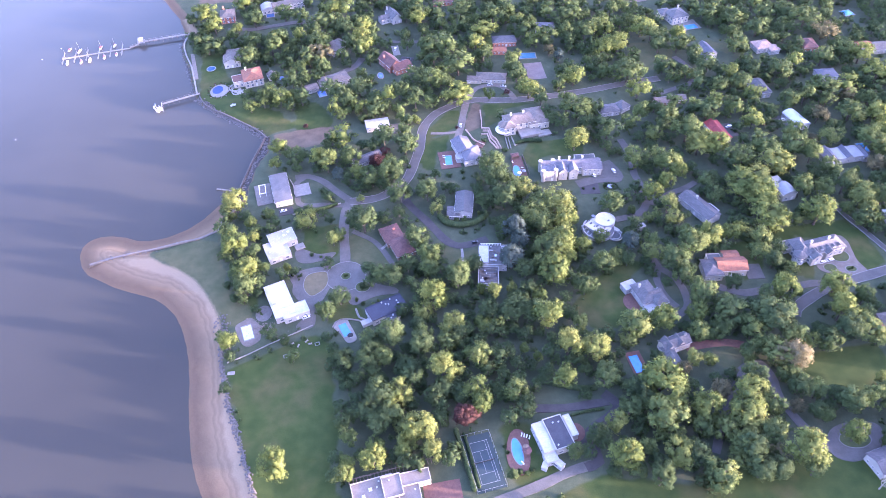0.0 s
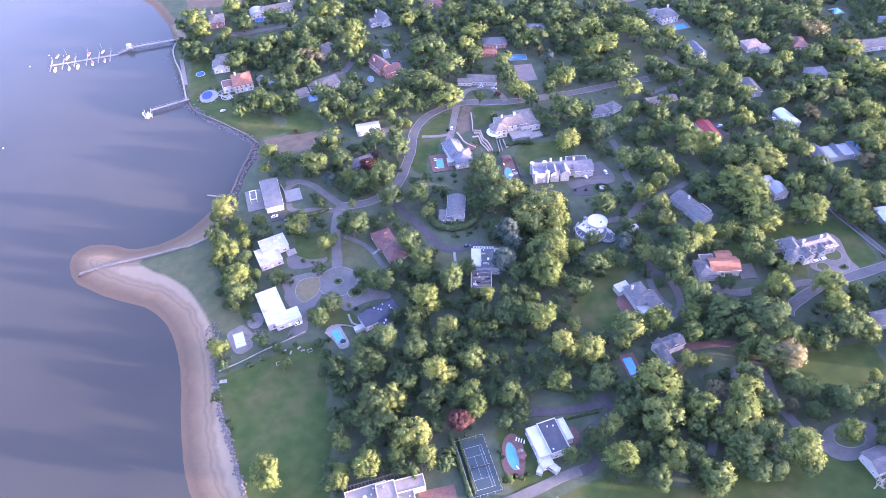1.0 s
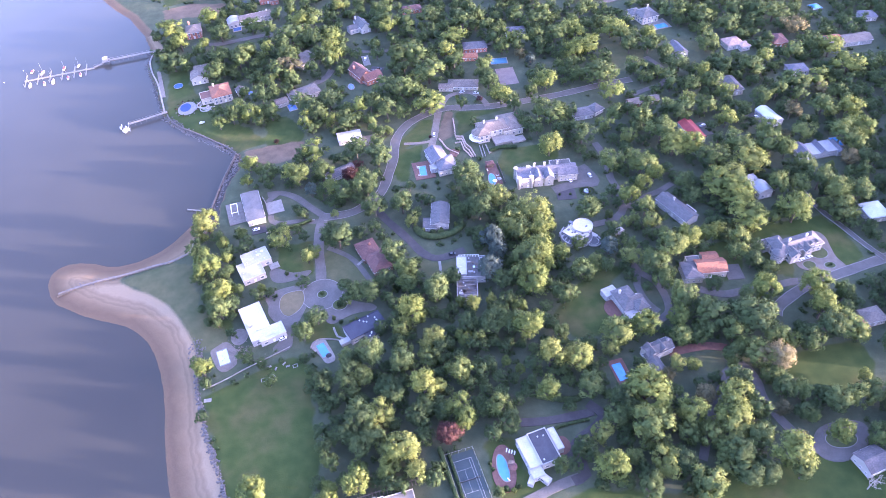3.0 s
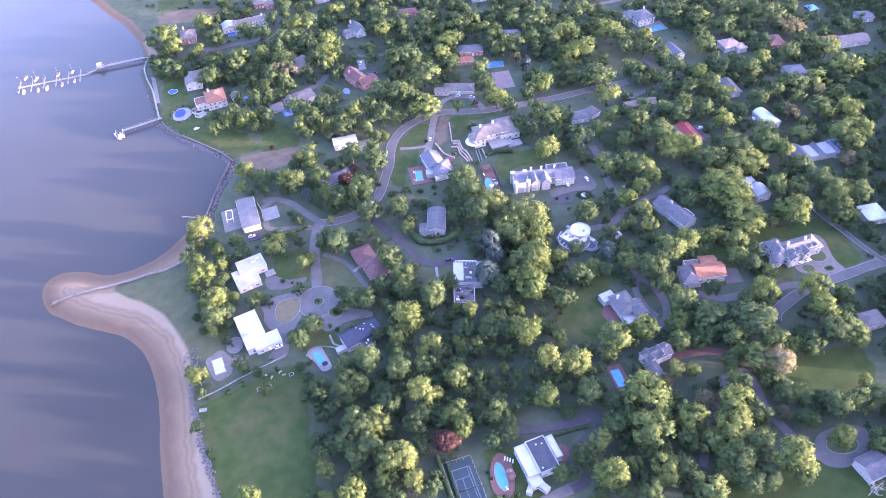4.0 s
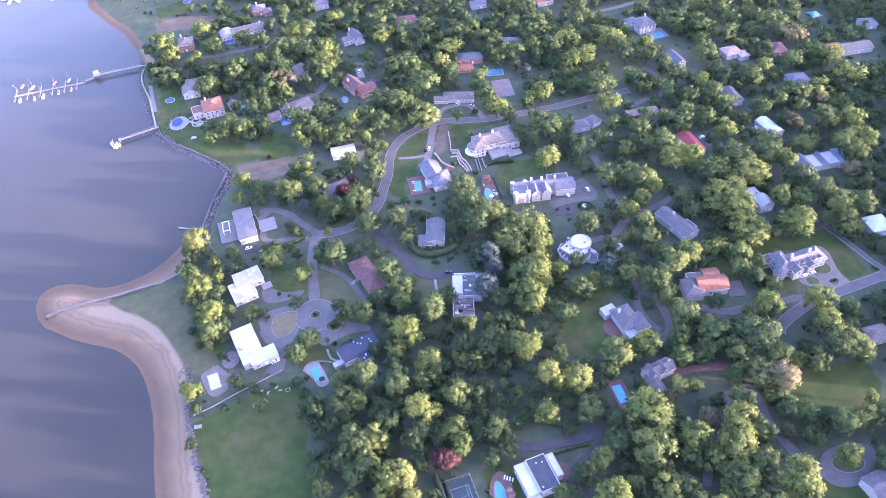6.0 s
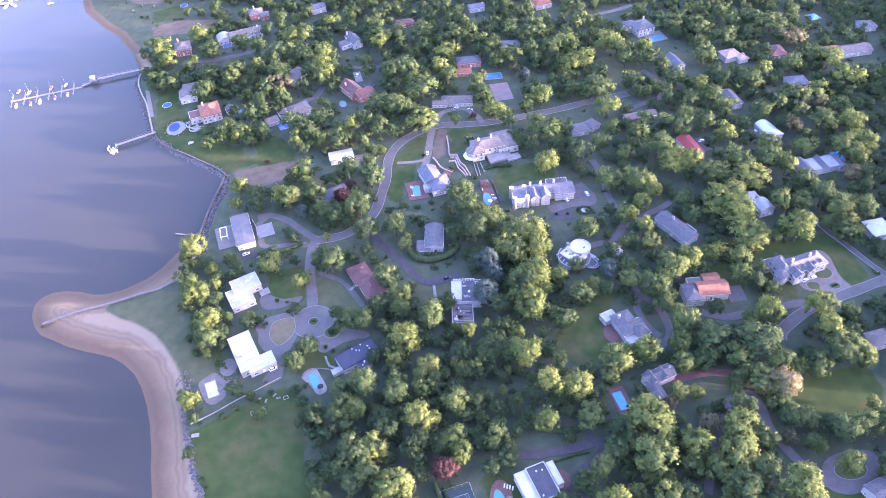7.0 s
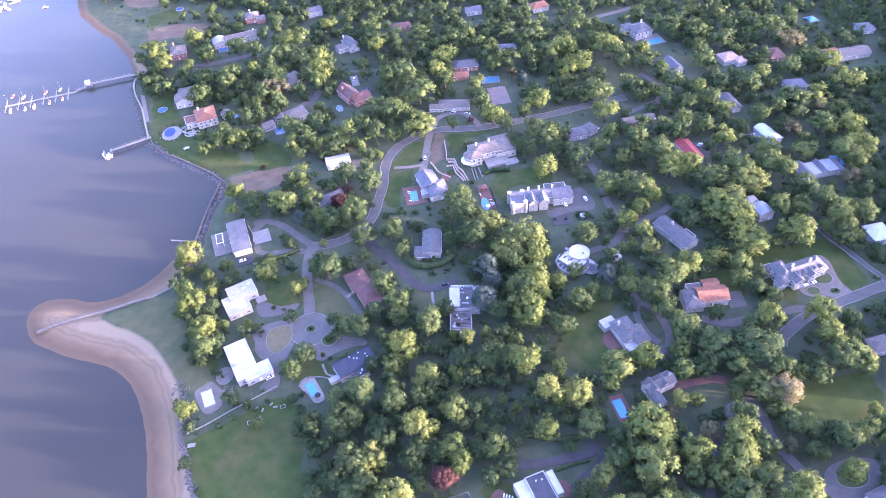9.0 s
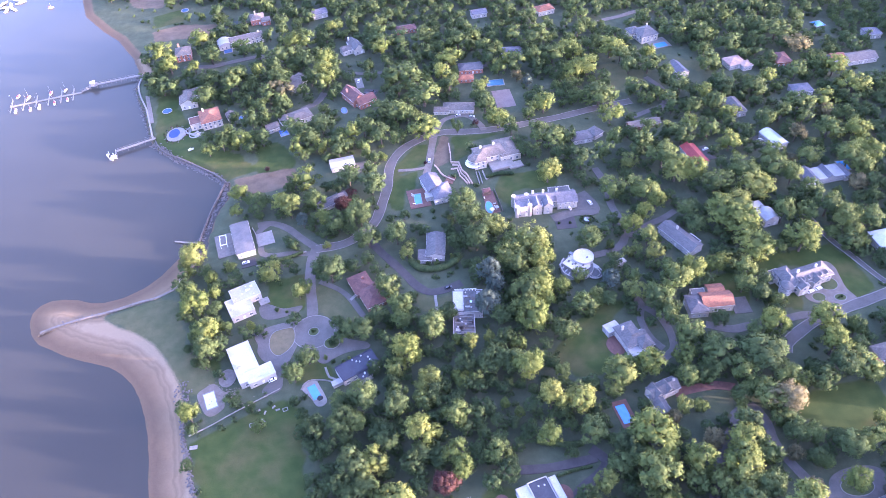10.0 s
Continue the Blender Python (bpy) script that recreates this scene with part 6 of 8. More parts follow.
for _x, _y, _s in [(-118, 292, 6.5), (-114, 284, 7), (-110, 291, 8), (-112, 300, 7), (-119, 302, 5.5), (-107, 281, 6.5), (-121, 286, 5), (-116, 275, 5), (-110, 272, 5.5), (-116, 312, 6), (-122, 322, 6)]:
    tree("dark", _x, _y, _s)  # thicket behind the beach
tree("green", -79, 227.5, 6.5)

villa_garden()

# shrubs along the lawn edge and in the gardens
def shrub_mesh(seed, mat, r=1.6):
    rng = np.random.default_rng(seed)
    v, t, q, nv = crown_arrays(rng, r, r * 1.75, 12, 40, (0.2, 0.36), 0.85, 0.5, (0.22, 0.36))
    return array_mesh("shrub", v, t, q, mat, nv)


SHRUBS = [shrub_mesh(5, M_LEAF), shrub_mesh(6, M_LEAF_LIGHT_SUNLIT), shrub_mesh(7, M_HEDGE), shrub_mesh(8, M_RED)]


def shrub(x, y, size, which=0, label="rounded green garden shrub"):
    ob = tagged(new("shrub", SHRUBS[which]), label, "shrub", "garden shrubs")
    ob.matrix_basis = pose(x, y, ground_z(x, y) - 0.05, 0, 0, x * 40) @ Matrix.Diagonal((size / 3.2, size / 3.2, size / 3.2, 1))


for _x, _y, _s in ((-41.5, 279.2, 2.2), (-39.2, 277.4, 2.4), (-40.6, 276.4, 1.9), (-38.6, 279.6, 1.8), (252.8, 256.6, 1.8), (250.8, 256.2, 1.6), (-50.8, 288.4, 1.4)):
    shrub(_x, _y, _s)

for _x, _y, _s, _w in [(123.5, 137.5, 2.2, 0), (126, 136.4, 2.2, 0), (128.8, 135.2, 2.4, 0), (131.5, 133.8, 2.4, 0), (134.3, 132, 2.8, 1), (28.5, 163, 2.2, 2), (29.5, 159.5, 2.2, 2), (34, 148.5, 3.4, 2), (37.5, 147.5, 3.0, 1), (40, 149, 2.6, 2),
                       (-40, 277.6, 4.0, 2), (-41.5, 279, 2.4, 0), (-50.4, 288.6, 2.6, 0), (-44, 268, 2.6, 0), (-40, 264.5, 2.8, 2), (-34, 263, 2.6, 0), (-31, 265, 2.4, 1), (-70, 330, 2.0, 0), (-72, 309, 3.0, 2), (-66, 306.5, 2.2, 0),
                       (27, 327, 4.5, 0), (33, 326, 4.2, 2), (22, 328, 4.0, 2), (38, 331, 4.4, 0), (15.5, 331, 4.2, 0), (60.5, 478, 3.4, 1), (33, 430.5, 2.4, 3), (111, 349, 2.0, 2), (118, 348, 2.0, 2), (126, 350, 3.0, 0), (131, 348, 2.6, 1)]:
    shrub(_x, _y, _s, _w, "small copper-leaved garden shrub" if _w == 3 else "rounded green garden shrub")


def hedge(label, pts, width, height):
    rng = np.random.default_rng(int(abs(pts[0][0]) * 10))
    path = smooth_path(pts, 1.0)
    v, t, q, k = [], [], [], 0
    for x, y in path:
        r = width / 2 * rng.uniform(0.85, 1.15)
        hv = ICO1[0] * np.array([r, r, height * 0.55]) * (1 + rng.uniform(-0.12, 0.12, (len(ICO1[0]), 1))) + np.array([x, y, height * 0.5])
        v.append(hv)
        t.append(ICO1[1] + k)
        k += len(hv)
        n = 22
        d = rng.normal(size=(n, 3))
        d /= np.linalg.norm(d, axis=1)[:, None]
        d[:, 2] = np.abs(d[:, 2])
        p = np.array([x, y, height * 0.45]) + d * np.array([r, r, height * 0.6])
        a = np.cross(d, rng.normal(size=(n, 3)))
        a /= np.linalg.norm(a, axis=1)[:, None]
        b = np.cross(d, a)
        s = rng.uniform(0.25, 0.45, (n, 1))
        v.append(np.stack([p - a * s - b * s, p + a * s - b * s, p + a * s + b * s, p - a * s + b * s], 1).reshape(-1, 3))
        q.append(np.arange(4 * n).reshape(-1, 4) + k)
        k += 4 * n
    tagged(new("hedge", array_mesh("hedge", np.concatenate(v), np.concatenate(t), np.concatenate(q), M_HEDGE)), label, "hedge")


hedge("tall clipped green hedge beside the tennis court", [(5.5, 174), (8.0, 160), (11.0, 142)], 2.6, 3.0)
hedge("low green hedge beside the tennis court fence", [(9.2, 172), (11.4, 158), (13.4, 143)], 1.6, 2.0)
hedge("green hedge along the house's drive", [(65, 176.5), (74, 178), (82, 178.5)], 1.4, 1.4)
hedge("green hedge along the lawn", [(196, 290), (204, 283), (211, 272), (214, 262)], 3.4, 3.0)
hedge("dense green hedge round the sunken garden", [(12, 333), (16, 326.5), (24, 323.5), (34, 325), (42, 331)], 5.0, 3.4)
hedge("green hedge along the garden boundary", [(-84, 351), (-75, 350), (-66, 352), (-57, 355)], 2.4, 2.2)
hedge("green hedge at the terrace foot", [(74, 405), (82, 407), (92, 405.5)], 3.2, 2.6)
hedge("dark shrub hedge beside the drive", [(60, 196), (72, 192), (80, 191)], 3.4, 2.6)



# ---- pools, courts and terraces ----
def kidney(w, d, n=30):
    out = []
    for i in range(n):
        a = 2 * math.pi * i / n
        r = 1 - 0.16 * math.cos(2 * a + 0.6) - 0.12 * math.cos(a - 0.8)
        out.append((math.cos(a) * w / 2 * r, math.sin(a) * d / 2 * r))
    return out


def pool(label, x, y, w, d, rot, water=M_POOL, shape="rect", coping=M_CONCRETE, rim=0.6):
    root = thing("swimming_pool", x, y, 0, rot, label, "pool")
    if shape == "rect":
        inner = [(-w / 2, -d / 2), (w / 2, -d / 2), (w / 2, d / 2), (-w / 2, d / 2)]
    elif shape == "round":
        inner = circle(0, 0, w / 2, 30, d / 2)
    else:
        inner = kidney(w, d)
    outer = []
    for px_, py_ in inner:
        ln = math.hypot(px_, py_)
        outer.append((px_ * (1 + rim / ln * (1.3 if shape == "rect" else 1.0)), py_ * (1 + rim / ln * (1.3 if shape == "rect" else 1.0))))
    n = len(inner)
    c = Shape()
    c.add([(*p, 0.4) for p in inner] + [(*p, 0.4) for p in outer] + [(*p, -0.1) for p in inner] + [(*p, -0.1) for p in outer],
          [(i, n + i, n + (i + 1) % n, (i + 1) % n) for i in range(n)] + [(n + i, 3 * n + i, 3 * n + (i + 1) % n, n + (i + 1) % n) for i in range(n)]
          + [(i, (i + 1) % n, 2 * n + (i + 1) % n, 2 * n + i) for i in range(n)])
    part("coping", c, coping, root)
    part("pool_water", Shape().add([(*p, 0.335) for p in inner], [tuple(range(n))]), water, root)
    FOOTPRINTS.append((x, y, w + 2, d + 4, rot))
    return root


def deck(label, x, y, w, d, rot, mat, z=0.3, name="pool_deck", outline=None):
    pts = outline or rect_pts(x, y, w, d, rot)
    return solid(name, Shape().prism(pts, -0.3, z), mat, label, "terrace", kind="structure")


deck("red brick pool terrace with rounded ends", 0, 0, 0, 0, 0, M_BRICK, outline=[(35.5 + px_, 160.6 + py_) for px_, py_ in kidney(13.5, 22)])
pool("blue kidney-shaped pool in a brick terrace", 34.6, 160.3, 5.6, 12.5, 8, shape="kidney")
deck("red brick terrace round the pool", 107.2, 203.4, 8.4, 17.5, 7, M_BRICK)
pool("bright blue rectangular pool with brick edge", 106.7, 203.9, 5.0, 11.0, 8, coping=M_BRICK, rim=0.3)
deck("pale stone pool terrace with rounded corners", 0, 0, 0, 0, 0, M_CONCRETE, outline=closed_curve([(-57.5, 249.5), (-55.9, 253.6), (-50.4, 254.4), (-47.7, 249.7), (-44.2, 240.5), (-45.8, 237.4), (-49.6, 237.4), (-52.9, 243.1)], 0.9))
pool("bright blue rectangular pool in a pale stone terrace", -50.8, 246.4, 4.6, 9.6, 23, rim=0.35)
deck("bare earth and broken stone round a pool", 0, 0, 0, 0, 0, M_GRAVEL, 0.14, outline=closed_curve([(-114.4, 256.3), (-110.9, 259.8), (-106.2, 262.2), (-103, 259.5), (-99.1, 255.5), (-93.0, 255.2), (-94.0, 251.5), (-98.7, 249.0), (-99.3, 245.0), (-104.5, 241.2), (-108.4, 242.5), (-111.5, 247.9)], 1.0))
pool("pale empty-looking rectangular pool being rebuilt", -106.7, 251.2, 5.6, 10.2, 17, water=M_POOLPALE)
deck("pinkish brick pool terrace beside the slate house", 23.8, 393.4, 14.3, 19.5, 4, M_BRICK)
pool("bright blue rectangular pool in a brick terrace", 23.1, 392.6, 4.7, 10.0, 0)
deck("red brick terrace of the castle pool", 71.6, 379.0, 8.0, 22, 3, M_BRICK)
pool("bright blue pool beside the castle lawn", 69.7, 374.5, 5.4, 10.5, 3, shape="kidney")
deck("pale stone round terrace on the cove lawn", 0, 0, 0, 0, 0, M_CONCRETE, outline=circle(-155, 509.5, 7.4, 30, 9.5))
pool("round pool with a deep blue cover", -156.4, 511, 8.6, 12.0, 0, M_FABRIC, "round")
pool("blue rectangular pool behind the brick house", 103.5, 525, 13.5, 8.5, -3, M_POOLTEAL)
deck("white stone pool terrace of the mansion", 253, 554.5, 17, 16, 8, M_CONCRETE, 0.3)
pool("bright blue rectangular pool of the mansion", 254, 551.0, 10.5, 7.0, 9)
pool("small blue pool under trees", -22.0, 513, 5.0, 7.5, 14, M_POOLDARK, shape="kidney")
pool("blue pool beside the white-roofed house", 315.5, 366.5, 6.0, 9.5, -3)
pool("pale blue pool deep in the woods", 397, 553, 9, 9, 8)
pool("dark covered pool beside the arched house", -122.5, 634, 7, 8, 10, M_POOLDARK)
pool("small dark pool beside the red villa garage", -105.0, 521.5, 4.0, 5.0, 10, M_POOLDARK, "round")
pool("dark narrow pool beside a terrace", -70.6, 494, 6.0, 11, 17, M_POOLDARK)
pool("small dark round pond in a field", -171.5, 727.5, 6.5, 7.0, 0, M_POOLDARK, "round")

deck("round grey stone patio before the white beach house", 0, 0, 0, 0, 0, M_PAVER, 0.2, "patio", outline=circle(-98.6, 264.6, 4.8, 28, 6.0))
deck("small concrete terrace beside the white house", -79.9, 318.0, 6.0, 5.0, 21, M_CONCRETE, 0.5, "patio")
deck("pale concrete forecourt", -81.0, 374.2, 11, 12.5, 12, M_CONCRETE, 0.34, "forecourt")
deck("black asphalt parking yard by the end wall", -91.0, 353.4, 9.5, 7.5, 10, M_DARKTOP, 0.3, "forecourt")
deck("grey waterside patio with brick edge", -107.5, 373.0, 11.0, 22.0, 12, M_PAVER, 0.15, "patio")
deck("broad pale terrace of the mansion", 86.5, 417.0, 17.0, 10.0, 10, M_CONCRETE, 1.8, "terrace")
deck("lower pale terrace of the mansion", 96.5, 414.8, 10.0, 6.5, 10, M_CONCRETE, 1.2, "terrace")
deck("purplish brick entrance court", -4.0, 143.0, 18.0, 10.0, 5, M_BRICK, 0.14, "forecourt")
deck("round brown paved turning place", 0, 0, 0, 0, 0, M_BRICK, 0.28, "forecourt", circle(65.2, 167.0, 4.6, 26, 5.2))
deck("rounded red brick terrace beside the lawn house", 0, 0, 0, 0, 0, M_BRICK, 0.2, "terrace", circle(116.4, 246.8, 5.2, 28, 6.6))
deck("dark parking court behind the swimming pool", 93, 556.5, 18, 8, -4, M_DARKTOP, 0.3, "forecourt")
deck("grey paved parking court of the castle house", 131.5, 367.0, 12.0, 16.0, -3, M_ASPHALT, 0.33, "forecourt")
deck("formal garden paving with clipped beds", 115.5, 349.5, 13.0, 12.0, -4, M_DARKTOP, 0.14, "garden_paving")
deck("paved yard beside the villa", 194.5, 261.5, 10, 12, -4, M_ASPHALT, 0.3, "forecourt")
deck("pale concrete pad beside the hidden house", 138.5, 306.5, 6.0, 4.0, 15, M_CONCRETE, 0.9, "forecourt")
deck("brown clay sports court among trees", 105.6, 501, 15, 25, 1, M_CLAY, 0.1, "sports_court")
deck("dark green fenced play court", -123, 684, 13, 13, 4, M_COURTEDGE, 0.1, "sports_court")
deck("gravel forecourt behind the white outbuilding", -12.0, 437.0, 10.0, 12.0, 10, M_ASPHALT, 0.2, "forecourt")
deck("asphalt yard beside the bright red roof", 231.5, 400.0, 8.0, 16.0, 8, M_ASPHALT, 0.2, "forecourt")
deck("asphalt yard beside the curved roof house", 273.0, 405.0, 8.0, 12.0, 14, M_ASPHALT, 0.2, "forecourt")
deck("pale seaside walk above the seawall", -181.6, 552.0, 3.2, 44.0, 13, M_PAVER, 0.15, "sea_walk")
deck("pale paved drive of the red gabled house", -7.5, 551.0, 6.0, 16.0, 6, M_CONCRETE, 0.3, "forecourt")
deck("dark parking court of the red gabled house", 0.5, 534.0, 11.0, 10.0, -20, M_DARKTOP, 0.34, "forecourt")
for _p in ((105.6, 501, 15, 25, 1), (-81, 374, 11, 14, 12), (-107, 373, 11, 24, 12), (86, 416, 20, 14, 10), (-4, 143, 18, 10, 5), (131, 367, 12, 16, 0), (115, 349, 13, 12, 0), (93, 556, 18, 10, 0), (194, 261, 10, 12, 0), (71, 379, 8, 22, 3),
           (23.8, 393, 14, 22, 4), (107, 203, 8, 20, 7), (-50, 245, 8, 18, 20), (-106, 251, 12, 20, 18), (-180, 550, 8, 46, 10), (-155, 509, 20, 20, 0), (17, 157, 16, 32, 9), (35.5, 160, 14, 22, 0), (253, 554, 17, 20, 8), (-7.5, 551, 6, 18, 6), (0.5, 534, 11, 14, 0)):
    FOOTPRINTS.append(_p)


def tennis_court():
    root = thing("tennis_court", 17.0, 156.0, 0, 9.5, "blue-green hard tennis court with white lines and net", "tennis court")
    part("surround", Shape().box(0, 0, -0.2, 14.6, 30.5, 0.28), M_COURTEDGE, root)
    part("playing_surface", Shape().box(0, 0, 0.084, 10.4, 22.9, 0.02), M_COURT, root)
    lines = [(-5.1, 0, 0.14, 22.6), (5.1, 0, 0.14, 22.6), (-3.85, 0, 0.11, 22.6), (3.85, 0, 0.11, 22.6), (0, -11.3, 10.3, 0.16), (0, 11.3, 10.3, 0.16), (0, -6.1, 7.8, 0.11), (0, 6.1, 7.8, 0.11), (0, 0, 0.11, 12.2)]
    for i, (x, y, w, d) in enumerate(lines):
        part("line", Shape().box(x, y, 0.106 + 0.003 * (i % 3), w, d, 0.006), M_LINE, root)
    for x in (-6.0, 6.0):
        part("net_post", Shape().tube([(x, 0, 0.05), (x, 0, 1.1)], [0.06, 0.06], 6), M_METAL, root)
    part("net", Shape().box(0, 0, 0.12, 11.9, 0.03, 0.86), M_TYRE, root)
    part("net_band", Shape().box(0, 0, 0.985, 11.9, 0.06, 0.09), M_LINE, root)
    for x, y, w, d in ((-7.3, 0, 0.06, 30.5), (7.3, 0, 0.06, 30.5), (0, 15.25, 14.6, 0.06), (0, -15.25, 14.6, 0.06)):
        n = int(max(w, d) / 3)
        for i in range(n + 1):
            px_, py_ = x + (w / n * i - w / 2 if w > 1 else 0), y + (d / n * i - d / 2 if d > 1 else 0)
            part("fence_post", Shape().tube([(px_, py_, 0), (px_, py_, 2.8)], [0.045, 0.045], 5), M_METAL, root)
        part("fence_rail", Shape().box(x, y, 2.72, max(w, 0.07), max(d, 0.07), 0.07), M_METAL, root)


tennis_court()


# ---- walls, fences, rocks ----
def wall(name, label, pts, width, z0, z1, mat, category="wall", straight=False):
    s = Shape()
    path = pts if straight else smooth_path(pts, 2.0)
    rng = random.Random(int(pts[0][0] * 3))
    for (xa, ya), (xb, yb) in zip(path[:-1], path[1:]):
        ln = math.hypot(xb - xa, yb - ya)
        s.box((xa + xb) / 2, (ya + yb) / 2, z0, ln + 0.3, width * rng.uniform(0.9, 1.1), z1 - z0 + rng.uniform(-0.05, 0.05), math.degrees(math.atan2(yb - ya, xb - xa)))
    return solid(name, s, mat, label, category, kind="structure")


wall("groyne", "pale weathered seawall running out along the sand spit", SPIT_WALL[:-2], 1.3, -2.2, 0.2, M_PAVER, "seawall")
wall("groyne", "low stone seawall at the head of the cove", SPIT_WALL[-3:], 1.4, -2.0, 0.1, M_STONE, "seawall")
_g = Shape()
for _i in range(5):
    _g.box(-213.5 + _i * 1.8, 317.2 + _i * 0.62, -2.4, 0.45, 0.45, 2.6)
solid("groyne_piles", _g, M_PILE, "dark timber piles at the seawall end", "piles", kind="stuff")
wall("garden_wall", "long low pale stone boundary wall across the grass", [(-116, 231), (-106, 235), (-92.5, 241.7), (-78.7, 247.8), (-69.5, 252)], 0.3, -0.3, 0.7, M_STONE)
wall("seawall", "stone seawall bending round the cove", [(-112, 441), (-116, 425), (-120, 409), (-124, 388), (-126, 374)], 0.6, -2.4, 0.1, M_ROCK, "seawall")
wall("seawall", "stone seawall with pale cap along the north cove", [(-171, 506), (-166, 495), (-159, 486), (-147, 476.5), (-132, 463), (-119, 451), (-110, 439)], 0.7, -2.4, 0.1, M_ROCK, "seawall")
wall("seawall", "pale concrete seawall along the point", [(-173, 508), (-178, 528), (-184.5, 553), (-192, 573), (-196.5, 592), (-195, 611)], 1.2, -2.4, 0.3, M_STONE, "seawall")
M_TANWALL = surface("tan_block", (0.27, 0.2, 0.16), (0.38, 0.29, 0.24), 0.8, 4.0, 0.9)
for _k, _pts in enumerate(([(53.2, 450), (52.6, 436.5), (51.5, 427.2), (57, 426), (58, 416), (60.4, 412), (62.5, 401)], [(52.1, 424.2), (56.0, 423.2), (56.9, 413.5), (58.9, 409.3), (60.8, 401.4)], [(50.4, 420), (54.9, 420.1), (55.6, 410.7), (57.6, 406.4), (59.4, 401.3)])):
    wall("retaining_wall", "tan block zigzag retaining wall on the garden slope", _pts, 0.7, -0.3, 1.5 - 0.3 * _k, M_TANWALL, straight=True)
wall("retaining_wall", "brown retaining wall beside the gravel drive", [(39.4, 427), (41, 423), (44, 414), (50.7, 407)], 0.8, -0.3, 1.0, M_TANWALL)
deck("tan paved patio behind the slate house", 48.0, 408.5, 6.0, 8.0, -30, M_BRICK, 0.5, "patio")
wall("retaining_wall", "pale stair wall below the mansion terrace", [(67.4, 413), (67.6, 400)], 0.5, -0.3, 0.9, M_CONCRETE, straight=True)
wall("retaining_wall", "pale stair wall below the mansion terrace", [(69.4, 413), (69.6, 400)], 0.5, -0.3, 0.9, M_CONCRETE, straight=True)
wall("retaining_wall", "pale low wall round the sunken terrace", [(72, 413), (73, 403), (79.7, 409.5), (79.7, 416)], 0.6, -0.3, 1.2, M_CONCRETE, straight=True)
wall("garden_fence", "dark fence beside the castle pool", [(76.2, 391), (77, 380), (77.5, 368)], 0.25, -0.2, 1.6, M_PILE, "fence")
wall("garden_fence", "low fence beside the pale pool terrace", [(-58, 249), (-54, 254), (-45, 253), (-37, 249)], 0.2, -0.2, 1.1, M_TIMBER, "fence")
wall("garden_wall", "low wall at the waterside garden", [(-90, 386), (-87, 378), (-86, 370)], 0.5, -0.2, 1.0, M_STONE)
wall("garden_wall", "low retaining wall beside the drive", [(-86, 349), (-75, 351), (-62, 354), (-54, 356)], 0.5, -0.2, 0.9, M_STONE)


def rocks(label, line, count, spread_w, size, zoff=0.0):
    rng = np.random.default_rng(count)
    v, t, k = [], [], 0
    path = smooth_path(line, 1.0)
    for _ in range(count):
        x, y = path[int(rng.integers(len(path)))]
        x, y = x + rng.normal(0, spread_w), y + rng.normal(0, spread_w)
        r = rng.uniform(*size)
        hv = ICO1[0] * np.array([r * rng.uniform(0.8, 1.4), r, r * rng.uniform(0.6, 0.9)]) * (1 + rng.uniform(-0.25, 0.25, (len(ICO1[0]), 1)))
        v.append(hv + np.array([x, y, ground_z(x, y) + r * 0.25 + zoff]))
        t.append(ICO1[1] + k)
        k += len(hv)
    tris = np.concatenate(t)
    me = array_mesh("rocks", np.concatenate(v), tris, np.zeros((0, 4), int), M_ROCK)
    me.polygons.foreach_set("use_smooth", np.zeros(len(tris), bool))
    tagged(new("shore_rocks", me), label, "rocks", kind="stuff")


rocks("tumbled grey boulder revetment between beach and grass", GRASS_EDGE[8:17], 420, 0.75, (0.35, 0.8))
rocks("scattered boulders at the beach corner", [(-124, 264), (-121, 252), (-119, 244)], 90, 2.4, (0.25, 0.7))
rocks("dark boulders along the cove seawall", [(-172, 501), (-150, 476.5), (-134, 462.5), (-112.5, 438), (-118.5, 410), (-125.5, 384)], 760, 1.5, (0.45, 1.0))
rocks("rocks along the point's seawall", [(-176, 512), (-188, 553), (-199, 592), (-200, 612)], 200, 1.4, (0.35, 0.8))
rocks("loose stones along the spit seawall", SPIT_WALL[:5], 90, 1.3, (0.2, 0.5))


def rubble():
    rng = np.random.default_rng(9)
    v, t, k = [], [], 0
    for _ in range(110):
        x, y = -99.5 + rng.normal(0, 4.5), 254 + rng.normal(0, 4.0)
        r = rng.uniform(0.18, 0.55)
        hv = ICO1[0] * np.array([r, r * rng.uniform(0.6, 1.2), r * 0.6]) * (1 + rng.uniform(-0.25, 0.25, (len(ICO1[0]), 1))) + np.array([x, y, 0.2])
        v.append(hv)
        t.append(ICO1[1] + k)
        k += len(hv)
    tagged(new("rubble", array_mesh("rubble", np.concatenate(v), np.concatenate(t), np.zeros((0, 4), int), M_GRAVEL)), "pale heaps of building stone beside the pool", "rubble", kind="stuff")


rubble()


